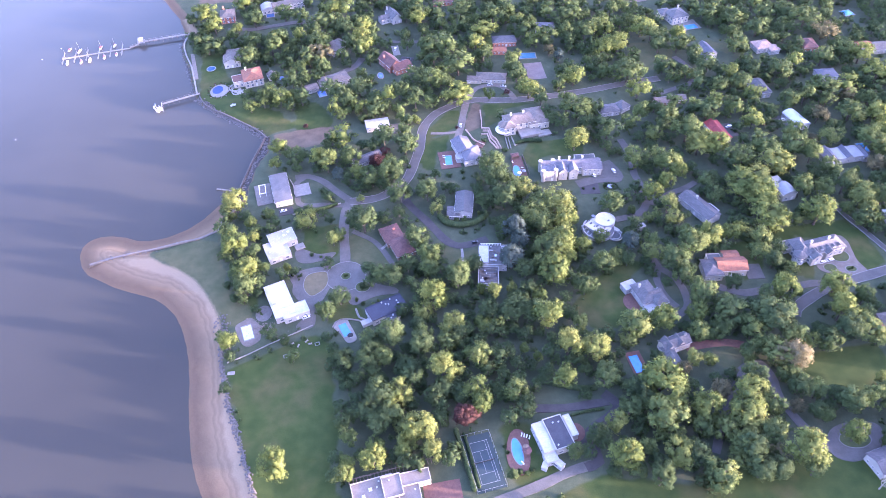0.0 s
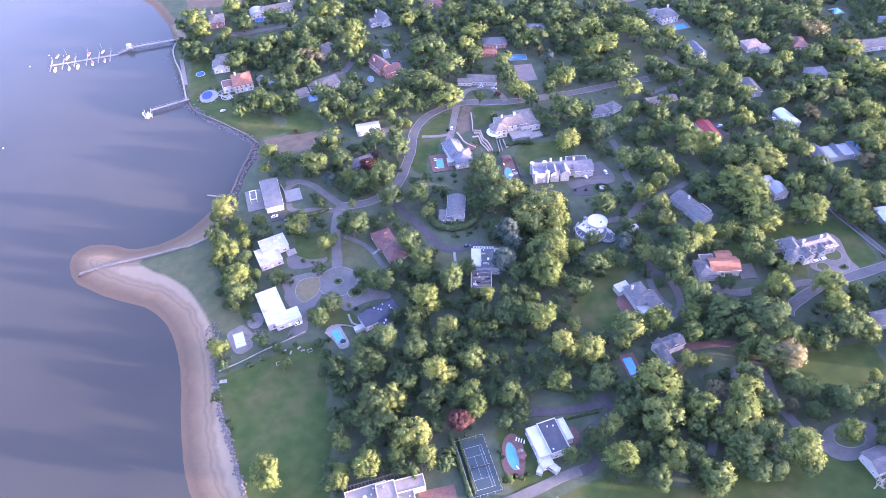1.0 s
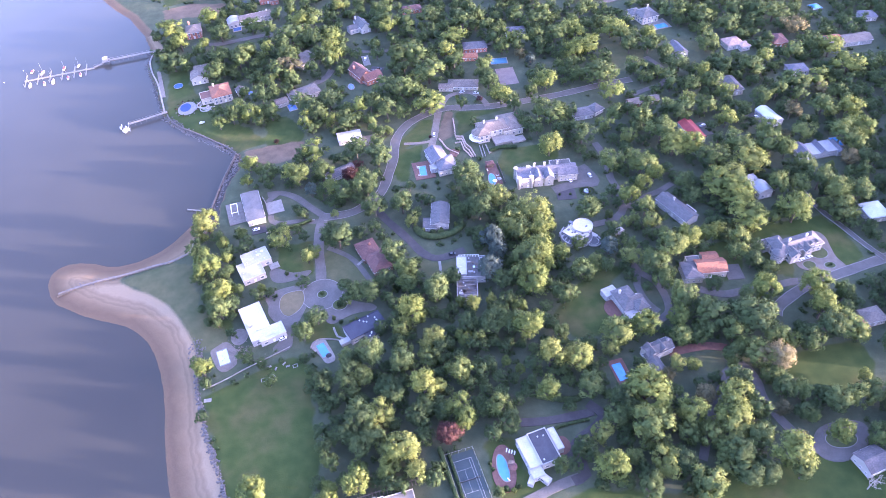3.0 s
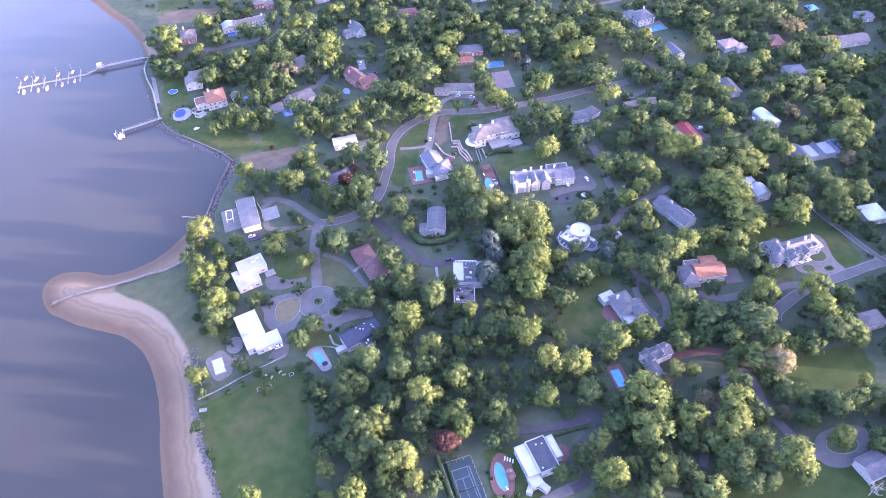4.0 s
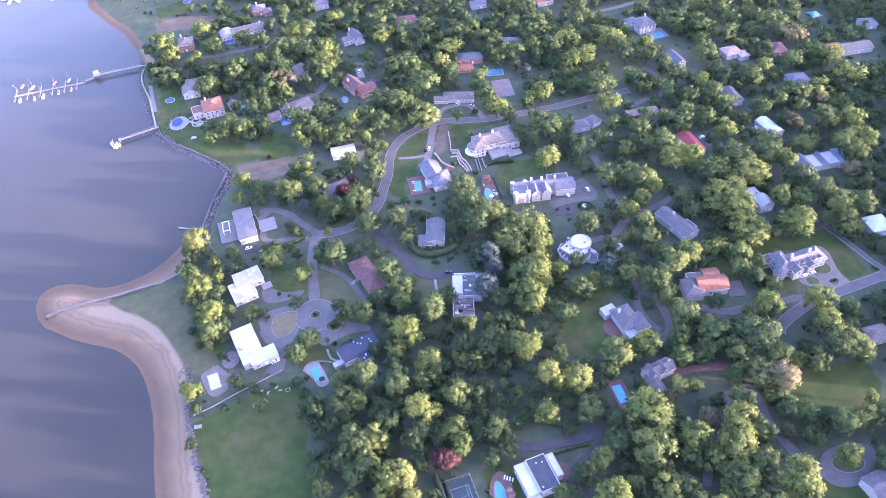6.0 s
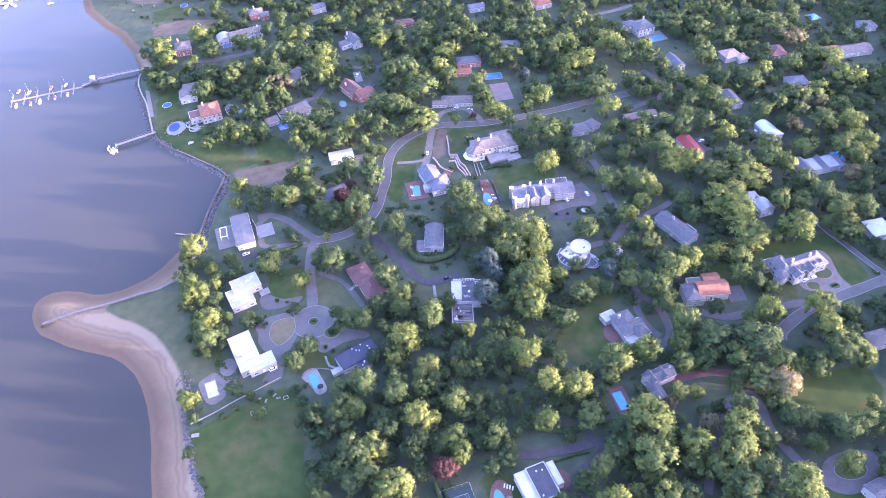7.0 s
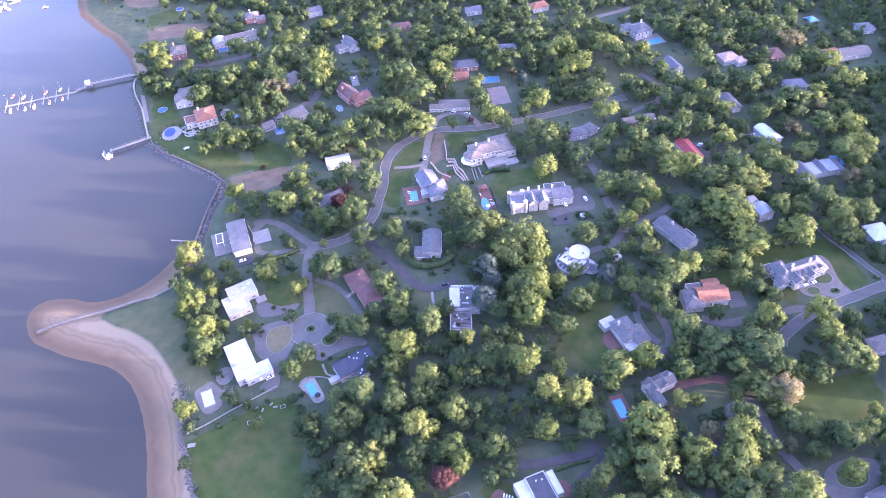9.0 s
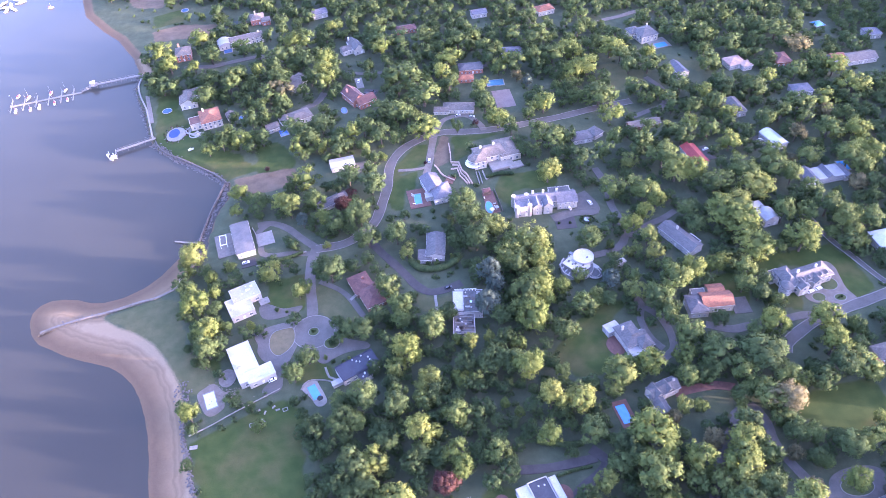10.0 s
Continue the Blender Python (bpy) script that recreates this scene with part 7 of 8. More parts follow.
# ---- piers, docks and boats ----
def pier(label, a, b, width, top, name="pier", rails=True):
    ln = math.hypot(b[0] - a[0], b[1] - a[1])
    rot = math.degrees(math.atan2(b[1] - a[1], b[0] - a[0]))
    root = thing(name, a[0], a[1], 0, rot, label, "pier")
    part("deck", Shape().box(ln / 2, 0, top - 0.2, ln, width, 0.2), M_TIMBER, root)
    for sy in (-1, 1):
        part("beam", Shape().box(ln / 2, sy * (width / 2 - 0.15), top - 0.55, ln, 0.25, 0.33), M_TIMBER, root)
        if rails:
            part("handrail", Shape().box(ln / 2, sy * width / 2, top + 0.95, ln, 0.1, 0.1), M_TIMBER, root)
    n = max(2, int(ln / 4))
    for i in range(n + 1):
        for sy in (-1, 1):
            part("pile", Shape().tube([(ln * i / n, sy * width / 2, -6), (ln * i / n, sy * width / 2, top + (1.0 if rails else 0.5))], [0.16, 0.14], 6), M_PILE, root)
    return root


pier("long grey timber pier on dark piles", (-193.5, 609), (-234, 601.5), 2.4, 1.2)
pier("sloping timber gangway to the floating dock", (-239, 600), (-246, 595.5), 1.6, -0.4, "gangway")
pier("short grey timber pier to a boat lift", (-170.5, 507.5), (-199, 496.5), 1.9, 0.9)
pier("small broken timber jetty in the cove", (-126, 380), (-141.7, 385), 1.0, -1.0, "jetty", False)
_st = thing("beach_stairs", -114.6, 223.9, 0, 0, "small grey timber landing and stairs to the beach", "stairs")
part("landing", Shape().box(1.5, 0, -0.1, 4.0, 2.2, 0.25), M_TIMBER, _st)
for _i in range(5):
    part("step", Shape().box(-0.8 - 0.5 * _i, 0, -0.3 - 0.2 * _i, 0.5, 1.6, 0.12), M_TIMBER, _st)

_hut = thing("pier_hut", -236.5, 601.3, 0, 10, "small white hut on the pier's end", "hut")
part("platform", Shape().box(0, 0, 0.9, 6.5, 6.5, 0.3), M_TIMBER, _hut)
part("wall", Shape().box(0, 0, 1.2, 3.4, 3.4, 2.5), M_WHITEWALL, _hut)
_r, _ = roof_shape(3.6, 3.6, 3.7, "hip", 1.3)
part("roof", _r, M_MEMBRANE, _hut)
for _x in (-3, 3):
    for _y in (-3, 3):
        part("pile", Shape().tube([(_x, _y, -6), (_x, _y, 0.95)], [0.2, 0.18], 6), M_PILE, _hut)


def hull_shape(ln, bw, h):
    s = Shape()
    secs = [(-0.5, 0.8, 0.0), (-0.2, 1.0, 0.0), (0.15, 0.95, 0.0), (0.38, 0.55, 0.08), (0.5, 0.04, 0.2)]
    for u, wf, rise in secs:
        w = bw / 2 * wf
        k = len(s.v)
        s.v += [(u * ln, -w * 0.55, rise * h), (u * ln, -w, h * (1 + rise)), (u * ln, w, h * (1 + rise)), (u * ln, w * 0.55, rise * h)]
        if k:
            a = k - 4
            s.f += [(a, a + 1, k + 1, k), (a + 1, a + 2, k + 2, k + 1), (a + 2, a + 3, k + 3, k + 2), (a + 3, a, k, k + 3)]
    s.f += [(0, 1, 2, 3), (len(s.v) - 1, len(s.v) - 2, len(s.v) - 3, len(s.v) - 4)]
    return s


def boat(label, x, y, rot, ln=7.0, mast=0.0, cover=None, z=WATER_Z):
    root = thing("boat", x, y, z - 0.25, rot, label, "boat", "boats on the bay")
    part("hull", hull_shape(ln, ln * 0.34, 1.1), M_BOATWHITE, root)
    part("cabin", Shape().prism([(-ln * 0.22, -ln * 0.1), (ln * 0.16, -ln * 0.08), (ln * 0.22, 0), (ln * 0.16, ln * 0.08), (-ln * 0.22, ln * 0.1)], 1.1, 1.9), cover or M_BOATWHITE, root)
    if cover is None:
        part("windscreen", Shape().box(ln * 0.12, 0, 1.9, ln * 0.1, ln * 0.14, 0.35), M_CARGLASS, root)
    if mast:
        part("mast", Shape().tube([(0.3, 0, 1.2), (0.3, 0, mast)], [0.09, 0.05], 6), M_METAL, root)
        part("boom", Shape().tube([(0.3, 0, 2.3), (-ln * 0.4, 0, 2.4)], [0.12, 0.1], 6), cover or M_REDCOVER, root)


def marina():
    a, b = Vector((-246, 595.5, 0)), Vector((-304, 586, 0))
    ln = (b - a).length
    rot = math.degrees(math.atan2(b.y - a.y, b.x - a.x))
    root = thing("floating_dock", a.x, a.y, WATER_Z, rot, "long floating timber dock with finger docks", "dock")
    part("walkway", Shape().box(ln / 2, 0, -0.2, ln, 2.0, 0.6), M_TIMBER, root)
    for i in range(6):
        u = ln * (0.12 + i * 0.172)
        for sy in (-1, 1):
            part("finger_dock", Shape().box(u, sy * 5.6, -0.2, 0.9, 9.2, 0.5), M_TIMBER, root)
            part("pile", Shape().tube([(u, sy * 10.2, -4), (u, sy * 10.2, 3.2)], [0.16, 0.13], 6), M_TIMBER, root)
        part("pile", Shape().tube([(u, 1.2, -4), (u, 1.2, 2.6)], [0.16, 0.13], 6), M_TIMBER, root)


marina()
for _x, _y, _r, _l, _m, _c in ((-297, 578, 100, 7.5, 9, None), (-301, 601, 80, 6, 0, M_REDCOVER), (-291, 597, 80, 7, 10, None), (-278, 580, 100, 8, 11, None), (-273, 600, 80, 6, 8, M_REDCOVER), (-266, 583, 100, 6.5, 9, M_REDCOVER), (-261, 602, 80, 6, 9, None), (-256, 586, 100, 6, 0, M_REDCOVER), (-285, 578, 100, 6, 9, M_REDCOVER)):
    boat("white moored boat" + (" with red canvas cover" if _c else "") + (" and mast" if _m else "") + " at the dock", _x, _y, _r, _l, _m, _c)
boat("white motor boat raised on a boat lift", -201.2, 491.8, 100, 8.5, 0, None, -1.2)
_lift = thing("boat_lift", -201, 492.5, WATER_Z, 10, "four-post boat lift beside the pier", "boat lift")
for _x in (-2.6, 2.6):
    for _y in (-3.2, 3.2):
        part("post", Shape().tube([(_x, _y, -4), (_x, _y, 4.2)], [0.2, 0.16], 6), M_TRIM, _lift)
    part("beam", Shape().box(_x, 0, 3.9, 0.25, 6.6, 0.3), M_METAL, _lift)
part("cradle", Shape().box(0, -0.2, -0.2, 5.2, 4.0, 0.25), M_METAL, _lift)
boat("small white skiff beside the pier", -206, 495.5, 110, 4.5)
for _i, (_x, _y) in enumerate(((-368, 797), (-360, 780), (-359, 792), (-354, 781), (-355, 801), (-365, 786), (-350, 795))):
    boat("white motor yacht in a moored cluster", _x, _y, 60 + 25 * _i, 11)
boat("white sailing dinghy on open water", -313.8, 773.7, 20, 6, 6)
for _x, _y in ((-307, 466.6), (-310, 605), (-322, 588)):
    _b = thing("mooring_buoy", _x, _y, WATER_Z, 0, "small white round mooring buoy on the water", "buoy")
    part("float", Shape().add([(p[0] * 0.5, p[1] * 0.5, p[2] * 0.5 + 0.1) for p in ICO2[0]], [tuple(q) for q in ICO2[1]]), M_BOATWHITE, _b, smooth=True)
    part("ring", Shape().tube([(0, 0, 0.5), (0, 0, 0.85)], [0.06, 0.06], 5), M_METAL, _b)


# ---- cars ----
def profile(s, prof, w0, w1):
    """A body drawn along x from a side profile, narrower at the top."""
    n = len(prof)
    zmax = max(z for _, z in prof)
    pts = []
    for sy in (-1, 1):
        for x, z in prof:
            pts.append((x, sy * (w0 + (w1 - w0) * z / zmax) / 2, z))
    return s.add(pts, [tuple(range(n - 1, -1, -1)), tuple(range(n, 2 * n))] + [(i, (i + 1) % n, n + (i + 1) % n, n + i) for i in range(n)])


CAR_BODY = [(-2.25, 0.35), (-2.3, 0.75), (-2.15, 0.95), (1.1, 0.98), (2.1, 0.82), (2.28, 0.6), (2.25, 0.35)]
CAR_CABIN = [(-2.0, 0.95), (-1.55, 1.48), (0.35, 1.5), (1.1, 0.98)]
_proto = {}
for _m in (M_CARWHITE, M_CARDARK, M_CARSILVER):
    _proto[_m.name] = (profile(Shape(), CAR_BODY, 1.8, 1.72).mesh("body", _m), profile(Shape(), [(-1.5, 1.48), (-1.4, 1.53), (0.25, 1.54), (0.38, 1.49)], 1.35, 1.3).mesh("car_roof", _m))
CAR_GLASS = profile(Shape(), CAR_CABIN, 1.9, 1.34).mesh("glasshouse", M_CARGLASS)
WHEEL = Shape().tube([(0, -0.11, 0), (0, 0.11, 0)], [0.34, 0.34], 12).mesh("wheel", M_TYRE)
RIM = Shape().tube([(0, -0.125, 0), (0, 0.125, 0)], [0.2, 0.2], 8).mesh("rim", M_METAL)


def car(x, y, rot, paint_m, label, z=0.3):
    root = thing("car", x, y, z, rot, label, "car", "parked cars")
    body, top = _proto[paint_m.name]
    part("body", body, None, root)
    part("glasshouse", CAR_GLASS, None, root, "dark glazed cabin")
    part("car_roof", top, None, root)
    for wx in (-1.4, 1.4):
        for wy in (-0.82, 0.82):
            w = part("wheel", WHEEL, None, root)
            w.matrix_basis = pose(wx, wy, 0.34)
            part("rim", RIM, None, w)


for _x, _y, _r, _m, _l, _z in ((-73.4, 258.4, 20, M_CARWHITE, "white car parked beside the beach house", 0.12), (-84.5, 292.3, 10, M_CARDARK, "dark car parked on the loop drive", 0.12), (-92.5, 353.3, 15, M_CARWHITE, "white car parked on dark asphalt", 0.3),
                               (121, 362.0, 120, M_CARWHITE, "white car parked before the castle house", 0.22), (136, 364.5, 100, M_CARWHITE, "white car parked in the castle's court", 0.33), (237.5, 263.2, 15, M_CARWHITE, "white car parked in the gravel forecourt", 0.2),
                               (242.9, 264.4, 15, M_CARWHITE, "white car parked in the gravel forecourt", 0.2), (36.3, 433, 80, M_CARWHITE, "white car standing on the gravel drive", 0.15), (65.8, 485, 15, M_CARSILVER, "silver car parked by the ranch house", 0.16),
                               (76.3, 481, -20, M_CARSILVER, "silver car on the half-circle drive", 0.16), (232.6, 403.6, 20, M_CARWHITE, "white car parked beside the red roof", 0.2), (274.4, 405.7, 10, M_CARWHITE, "white car parked beside the curved roof", 0.2),
                               (-8, 553, 80, M_CARWHITE, "white car parked on pale paving", 0.3), (-2, 532.5, -20, M_CARDARK, "dark car parked in the court", 0.34), (2.6, 534.2, -20, M_CARDARK, "dark car parked in the court", 0.34),
                               (88, 557.0, 5, M_CARWHITE, "white van parked in the dark court", 0.3), (31.5, 307.0, 10, M_CARDARK, "dark car parked on the lane", 0.12), (150, 161, 60, M_CARDARK, "dark car under the trees", 0.27)):
    car(_x, _y, _r, _m, _l, _z)


# ---- garden furniture ----
def lounger(x, y, rot):
    root = thing("sun_lounger", x, y, 0.3, rot, "white sun lounger on the pool terrace", "lounger", "loungers by the pools")
    part("seat", Shape().box(0, -0.3, 0.3, 0.65, 1.4, 0.08), M_TRIM, root)
    b = part("backrest", Shape().box(0, 0.35, 0, 0.65, 0.7, 0.08), M_TRIM, root)
    b.matrix_basis = pose(0, 0.4, 0.32, 35)
    for lx in (-0.28, 0.28):
        for ly in (-0.9, 0.3):
            part("leg", Shape().box(lx, ly, 0, 0.06, 0.06, 0.3), M_TRIM, root)


for _x, _y, _r in ((38.0, 168.4, -20), (39.2, 167.8, -20), (40.4, 167.2, -20), (41.6, 166.4, -20), (36, 153.2, 30), (20.2, 398, 80), (20.2, 396, 80), (20.0, 388, 95), (73.6, 377, 90), (73.8, 374, 90), (68, 384, 10)):
    lounger(_x, _y, _r)


def umbrella(x, y, mat, label):
    root = thing("parasol", x, y, 0.3, 0, label, "parasol")
    part("pole", Shape().tube([(0, 0, 0), (0, 0, 2.5)], [0.04, 0.04], 6), M_METAL, root)
    part("base", Shape().tube([(0, 0, 0), (0, 0, 0.12)], [0.35, 0.3], 10), M_METAL, root)
    n = 10
    part("canopy", Shape().add([(0, 0, 2.8)] + [(1.7 * math.cos(2 * math.pi * i / n), 1.7 * math.sin(2 * math.pi * i / n), 2.15) for i in range(n)] + [(0, 0, 2.7)],
                               [(0, 1 + i, 1 + (i + 1) % n) for i in range(n)] + [(n + 1, 1 + (i + 1) % n, 1 + i) for i in range(n)]), mat, root)


umbrella(38.8, 160.5, M_WOODWALL, "brown parasol shading the pool terrace")
umbrella(70.5, 369.5, M_TRIM, "white parasol at the castle pool")
umbrella(-47.5, 240.5, M_TYRE, "dark parasol on the pale pool terrace")

_p = thing("pool_pavilion", 70.4, 389.0, 0.3, 5, "small brown-roofed pool pavilion", "pavilion")
part("wall", Shape().box(0, 0, 0, 5, 3.4, 2.6), M_WOODWALL, _p)
_r, _ = roof_shape(5, 3.4, 2.6, "hip", 1.3)
part("roof", _r, M_BROWNSH, _p)
_p = thing("pool_shed", -38.2, 249.2, 0, 22, "small white shed beside the pool lawn", "shed")
part("wall", Shape().box(0, 0, -0.2, 5.4, 3.2, 2.6), M_WHITEWALL, _p)
part("roof", Shape().box(0, 0, 2.4, 5.8, 3.6, 0.2), M_MEMBRANE, _p)
_p = thing("pergola", -108.0, 374.8, 0.15, 9, "square white pergola frame on the waterside patio", "pergola")
for _x in (-2.1, 2.1):
    for _y in (-4.4, 4.4):
        part("post", Shape().box(_x, _y, 0, 0.3, 0.3, 2.6), M_TRIM, _p)
    part("beam", Shape().box(_x, 0, 2.6, 0.5, 9.6, 0.35), M_TRIM, _p)
for _y in (-4.6, 4.6):
    part("cross_beam", Shape().box(0, _y, 2.95, 4.9, 0.5, 0.3), M_TRIM, _p)

for _x, _y, _w, _d, _r in ((-83.3, 231.9, 3.0, 2.2, 10), (-79.0, 232.6, 3.4, 2.6, 40), (-66.4, 238.4, 2.4, 2.0, 15)):
    _b = thing("garden_bed", _x, _y, 0, _r, "low pale timber frame lying on the lawn", "bed frame")
    for a, b, w, d in ((0, -_d / 2, _w, 0.2), (0, _d / 2, _w, 0.2), (-_w / 2, 0, 0.2, _d), (_w / 2, 0, 0.2, _d)):
        part("board", Shape().box(a, b, -0.05, w + 0.2, d, 0.3), M_STONE, _b)
for _x, _y, _r in ((-80.5, 239.8, 20), (-76.9, 238, 70), (-72.4, 240.7, 45), (-70.3, 238.5, 10)):
    _b = thing("garden_bench", _x, _y, 0, _r, "weathered pale garden bench on the lawn", "bench")
    part("seat", Shape().box(0, 0, 0.42, 2.2, 0.7, 0.08), M_STONE, _b)
    part("backrest", Shape().box(0, 0.33, 0.5, 2.2, 0.08, 0.5), M_STONE, _b)
    for _lx in (-0.95, 0.95):
        part("leg", Shape().box(_lx, 0, 0, 0.1, 0.6, 0.42), M_STONE, _b)

_t = thing("trampoline", -166, 544.5, 0, 0, "round dark trampoline with pale rim", "trampoline")
part("mat", Shape().prism(circle(0, 0, 3.6, 24), 0.8, 0.86), M_POOLDARK, _t)
_ring = [(x, y, 0.84) for x, y in circle(0, 0, 3.8, 24)]
part("rim", Shape().tube(_ring + [_ring[0]], [0.18] * 25, 6), M_METAL, _t)
for _i in range(6):
    _a = _i * math.pi / 3
    part("leg", Shape().tube([(3.8 * math.cos(_a), 3.8 * math.sin(_a), 0), (3.8 * math.cos(_a), 3.8 * math.sin(_a), 0.85)], [0.06, 0.06], 5), M_METAL, _t)
_f = thing("fountain", 129.8, 349.2, 0, 0, "round white stone fountain in a ring of hedge", "fountain")
part("basin", Shape().prism(circle(0, 0, 2.2, 24), -0.1, 0.55), M_CONCRETE, _f)
part("fountain_water", Shape().prism(circle(0, 0, 1.9, 24), 0.5, 0.57), M_POOLPALE, _f)
part("column", Shape().tube([(0, 0, 0.5), (0, 0, 1.5), (0, 0, 1.55), (0, 0, 1.8)], [0.2, 0.15, 0.9, 0.95], 12), M_CONCRETE, _f)
_k = [(129.8 + 4.6 * math.cos(a * math.pi / 8), 349.2 + 3.8 * math.sin(a * math.pi / 8)) for a in range(17)]
hedge("low round hedge about the fountain", _k, 1.0, 0.8)

# roof beams of the pale modern house
_pg = thing("pergola", -27, 147.3, 0, 10, "dark timber pergola along the pale roof edge", "pergola")
for _i in range(24):
    part("rafter", Shape().box(-20 + _i * 1.75, 7.0, 3.8, 0.35, 3.2, 0.35), M_PILE, _pg)
part("beam", Shape().box(0, 8.2, 3.45, 42, 0.3, 0.35), M_PILE, _pg)
for _x in (-20.5, -10, 0, 10, 20.5):
    part("post", Shape().box(_x, 8.2, -0.2, 0.3, 0.3, 3.65), M_PILE, _pg)


def bare_tree(x, y, h):
    rng = random.Random(4)
    s = Shape()

    def grow(p, d, ln, r, depth):
        q = p + d * ln
        s.tube([p, (p + q) / 2 + Vector((rng.uniform(-0.2, 0.2), rng.uniform(-0.2, 0.2), 0)), q], [r, r * 0.8, r * 0.6], 5 if depth > 2 else 4)
        if depth:
            for _ in range(3 if depth > 1 else 4):
                nd = (d + Vector((rng.uniform(-0.9, 0.9), rng.uniform(-0.9, 0.9), rng.uniform(-0.1, 0.5)))).normalized()
                grow(q, nd, ln * rng.uniform(0.62, 0.8), r * 0.6, depth - 1)
    grow(Vector((0, 0, -0.3)), Vector((0, 0, 1)), h * 0.28, 0.4, 5)
    root = thing("bare_tree", x, y, 0, 0, "leafless grey tree with spreading branches", "tree")
    part("branches", s, M_BARE, root)


bare_tree(198, 122, 13)



def parasol(x, y, r, mat, label):
    root = thing("parasol", x, y, 0.3, 0, label, "parasol")
    part("pole", Shape().tube([(0, 0, 0), (0, 0, 2.7)], [0.05, 0.04], 6), M_TIMBER, root)
    part("base", Shape().prism(circle(0, 0, 0.4, 12), 0, 0.12), M_CONCRETE, root)
    rim = circle(0, 0, r, 16)
    part("canopy", Shape().add([(a, b, 2.1) for a, b in rim] + [(a, b, 2.22) for a, b in rim] + [(0, 0, 2.9), (0, 0, 2.75)],
                               [(i, (i + 1) % 16, 16 + (i + 1) % 16, 16 + i) for i in range(16)] + [(16 + i, 16 + (i + 1) % 16, 32) for i in range(16)] + [((i + 1) % 16, i, 33) for i in range(16)]), mat, root)


parasol(39.0, 158.6, 2.3, M_BROWNSH, "large brown round parasol beside the kidney pool")
parasol(74.0, 371.0, 1.5, M_MEMBRANE, "white round parasol beside the castle pool")

_tent = thing("garden_tent", 138.8, 306.6, 0.9, 20, "small white pointed garden tent", "tent")
part("canopy", Shape().add([(-2.4, -1.8, 1.8), (2.4, -1.8, 1.8), (2.4, 1.8, 1.8), (-2.4, 1.8, 1.8), (0, 0, 3.4), (0, 0, 3.2)], [(0, 1, 4), (1, 2, 4), (2, 3, 4), (3, 0, 4), (1, 0, 5), (2, 1, 5), (3, 2, 5), (0, 3, 5)]), M_MEMBRANE, _tent)
for _x in (-2.2, 2.2):
    for _y in (-1.6, 1.6):
        part("post", Shape().box(_x, _y, 0, 0.12, 0.12, 1.85), M_TRIM, _tent)
boat("white upturned skiff lying on the cove lawn", -140.9, 486, 20, 4.5, 0, None, 0.3)
_gp = ribbon("garden_path", "curving pale stone garden path to the villa", [(-150, 506), (-145, 511), (-142, 517), (-144, 523)], 2.2, M_CONCRETE, 0.03, category="path")
ribbon("garden_path", "pale stone garden path beside the pool terrace", [(-149, 513), (-143, 514.5), (-138, 510), (-136, 503)], 1.8, M_CONCRETE, 0.036, category="path")
ribbon("garden_path", "pale stepping path across the pool lawn", [(-44.5, 262), (-42.5, 255), (-38, 252)], 1.2, M_CONCRETE, 0.03, category="path")
ribbon("garden_path", "pale path from the brown house to its drive", [(-28, 309), (-24, 313)], 1.8, M_CONCRETE, 0.09, category="path")


# ---- woodland filling the rest of the land ----
# ground kept free of trees, some of it to let sun through: x, y, radius
OPEN_SPOTS = [(-85, 432, 13), (-70, 436, 9), (-98, 434, 8), (-84, 414, 7), (-72, 418, 6), (180, 142, 8), (186, 134, 7), (198, 132, 9), (209, 137, 8), (176, 150, 6), (171, 160, 5), (173, 170, 6), (-165, 655, 11), (-180, 650, 8), (204, 476, 10), (250, 528, 12), (268, 495, 8), (228, 592, 10), (245, 600, 8), (248, 540, 9), (262, 172, 9), (285, 160, 13), (318, 146, 13), (240, 172, 9), (255, 188, 6), (187, 143, 7), (197, 147, 6), (180, 222, 6), (187, 214, 6), (-85, 250, 9), (-74, 250, 7), (170, 190, 6), (-28, 136, 12), (-10, 134, 10), (22, 133, 10), (40, 137, 9), (55, 141, 8), (175, 178, 7), (176, 165, 7), (180, 156, 8), (195, 152, 10), (208, 151, 10), (150, 166, 5), (141, 158, 6), (-4, 325, 8), (2, 318, 8), (10, 325, 7), (-215, 740, 30), (-190, 712, 24), (-188, 680, 16), (-205, 770, 20), (-150, 720, 14), (-118, 690, 12), (-90, 622, 10), (-110, 605, 10), (-135, 602, 10), (-75, 625, 8), (240, 540, 14), (262, 535, 12), (205, 505, 14), (225, 445, 10), (-78, 322, 9), (-80, 305, 8), (-96, 302, 8), (-100, 345, 6), (57, 412, 15), (66, 405, 10), (48, 440, 8), (-72, 492, 10), (30, 455, 8), (-20, 430, 10), (-108, 430, 16), (-75, 435, 16), (118, 345, 10), (-65, 250, 10), (60, 190, 8), (150, 200, 10), (-100, 500, 14), (-15, 545, 10), (10, 560, 10), (112, 530, 10), (120, 505, 10), (230, 300, 10), (160, 250, 8)]


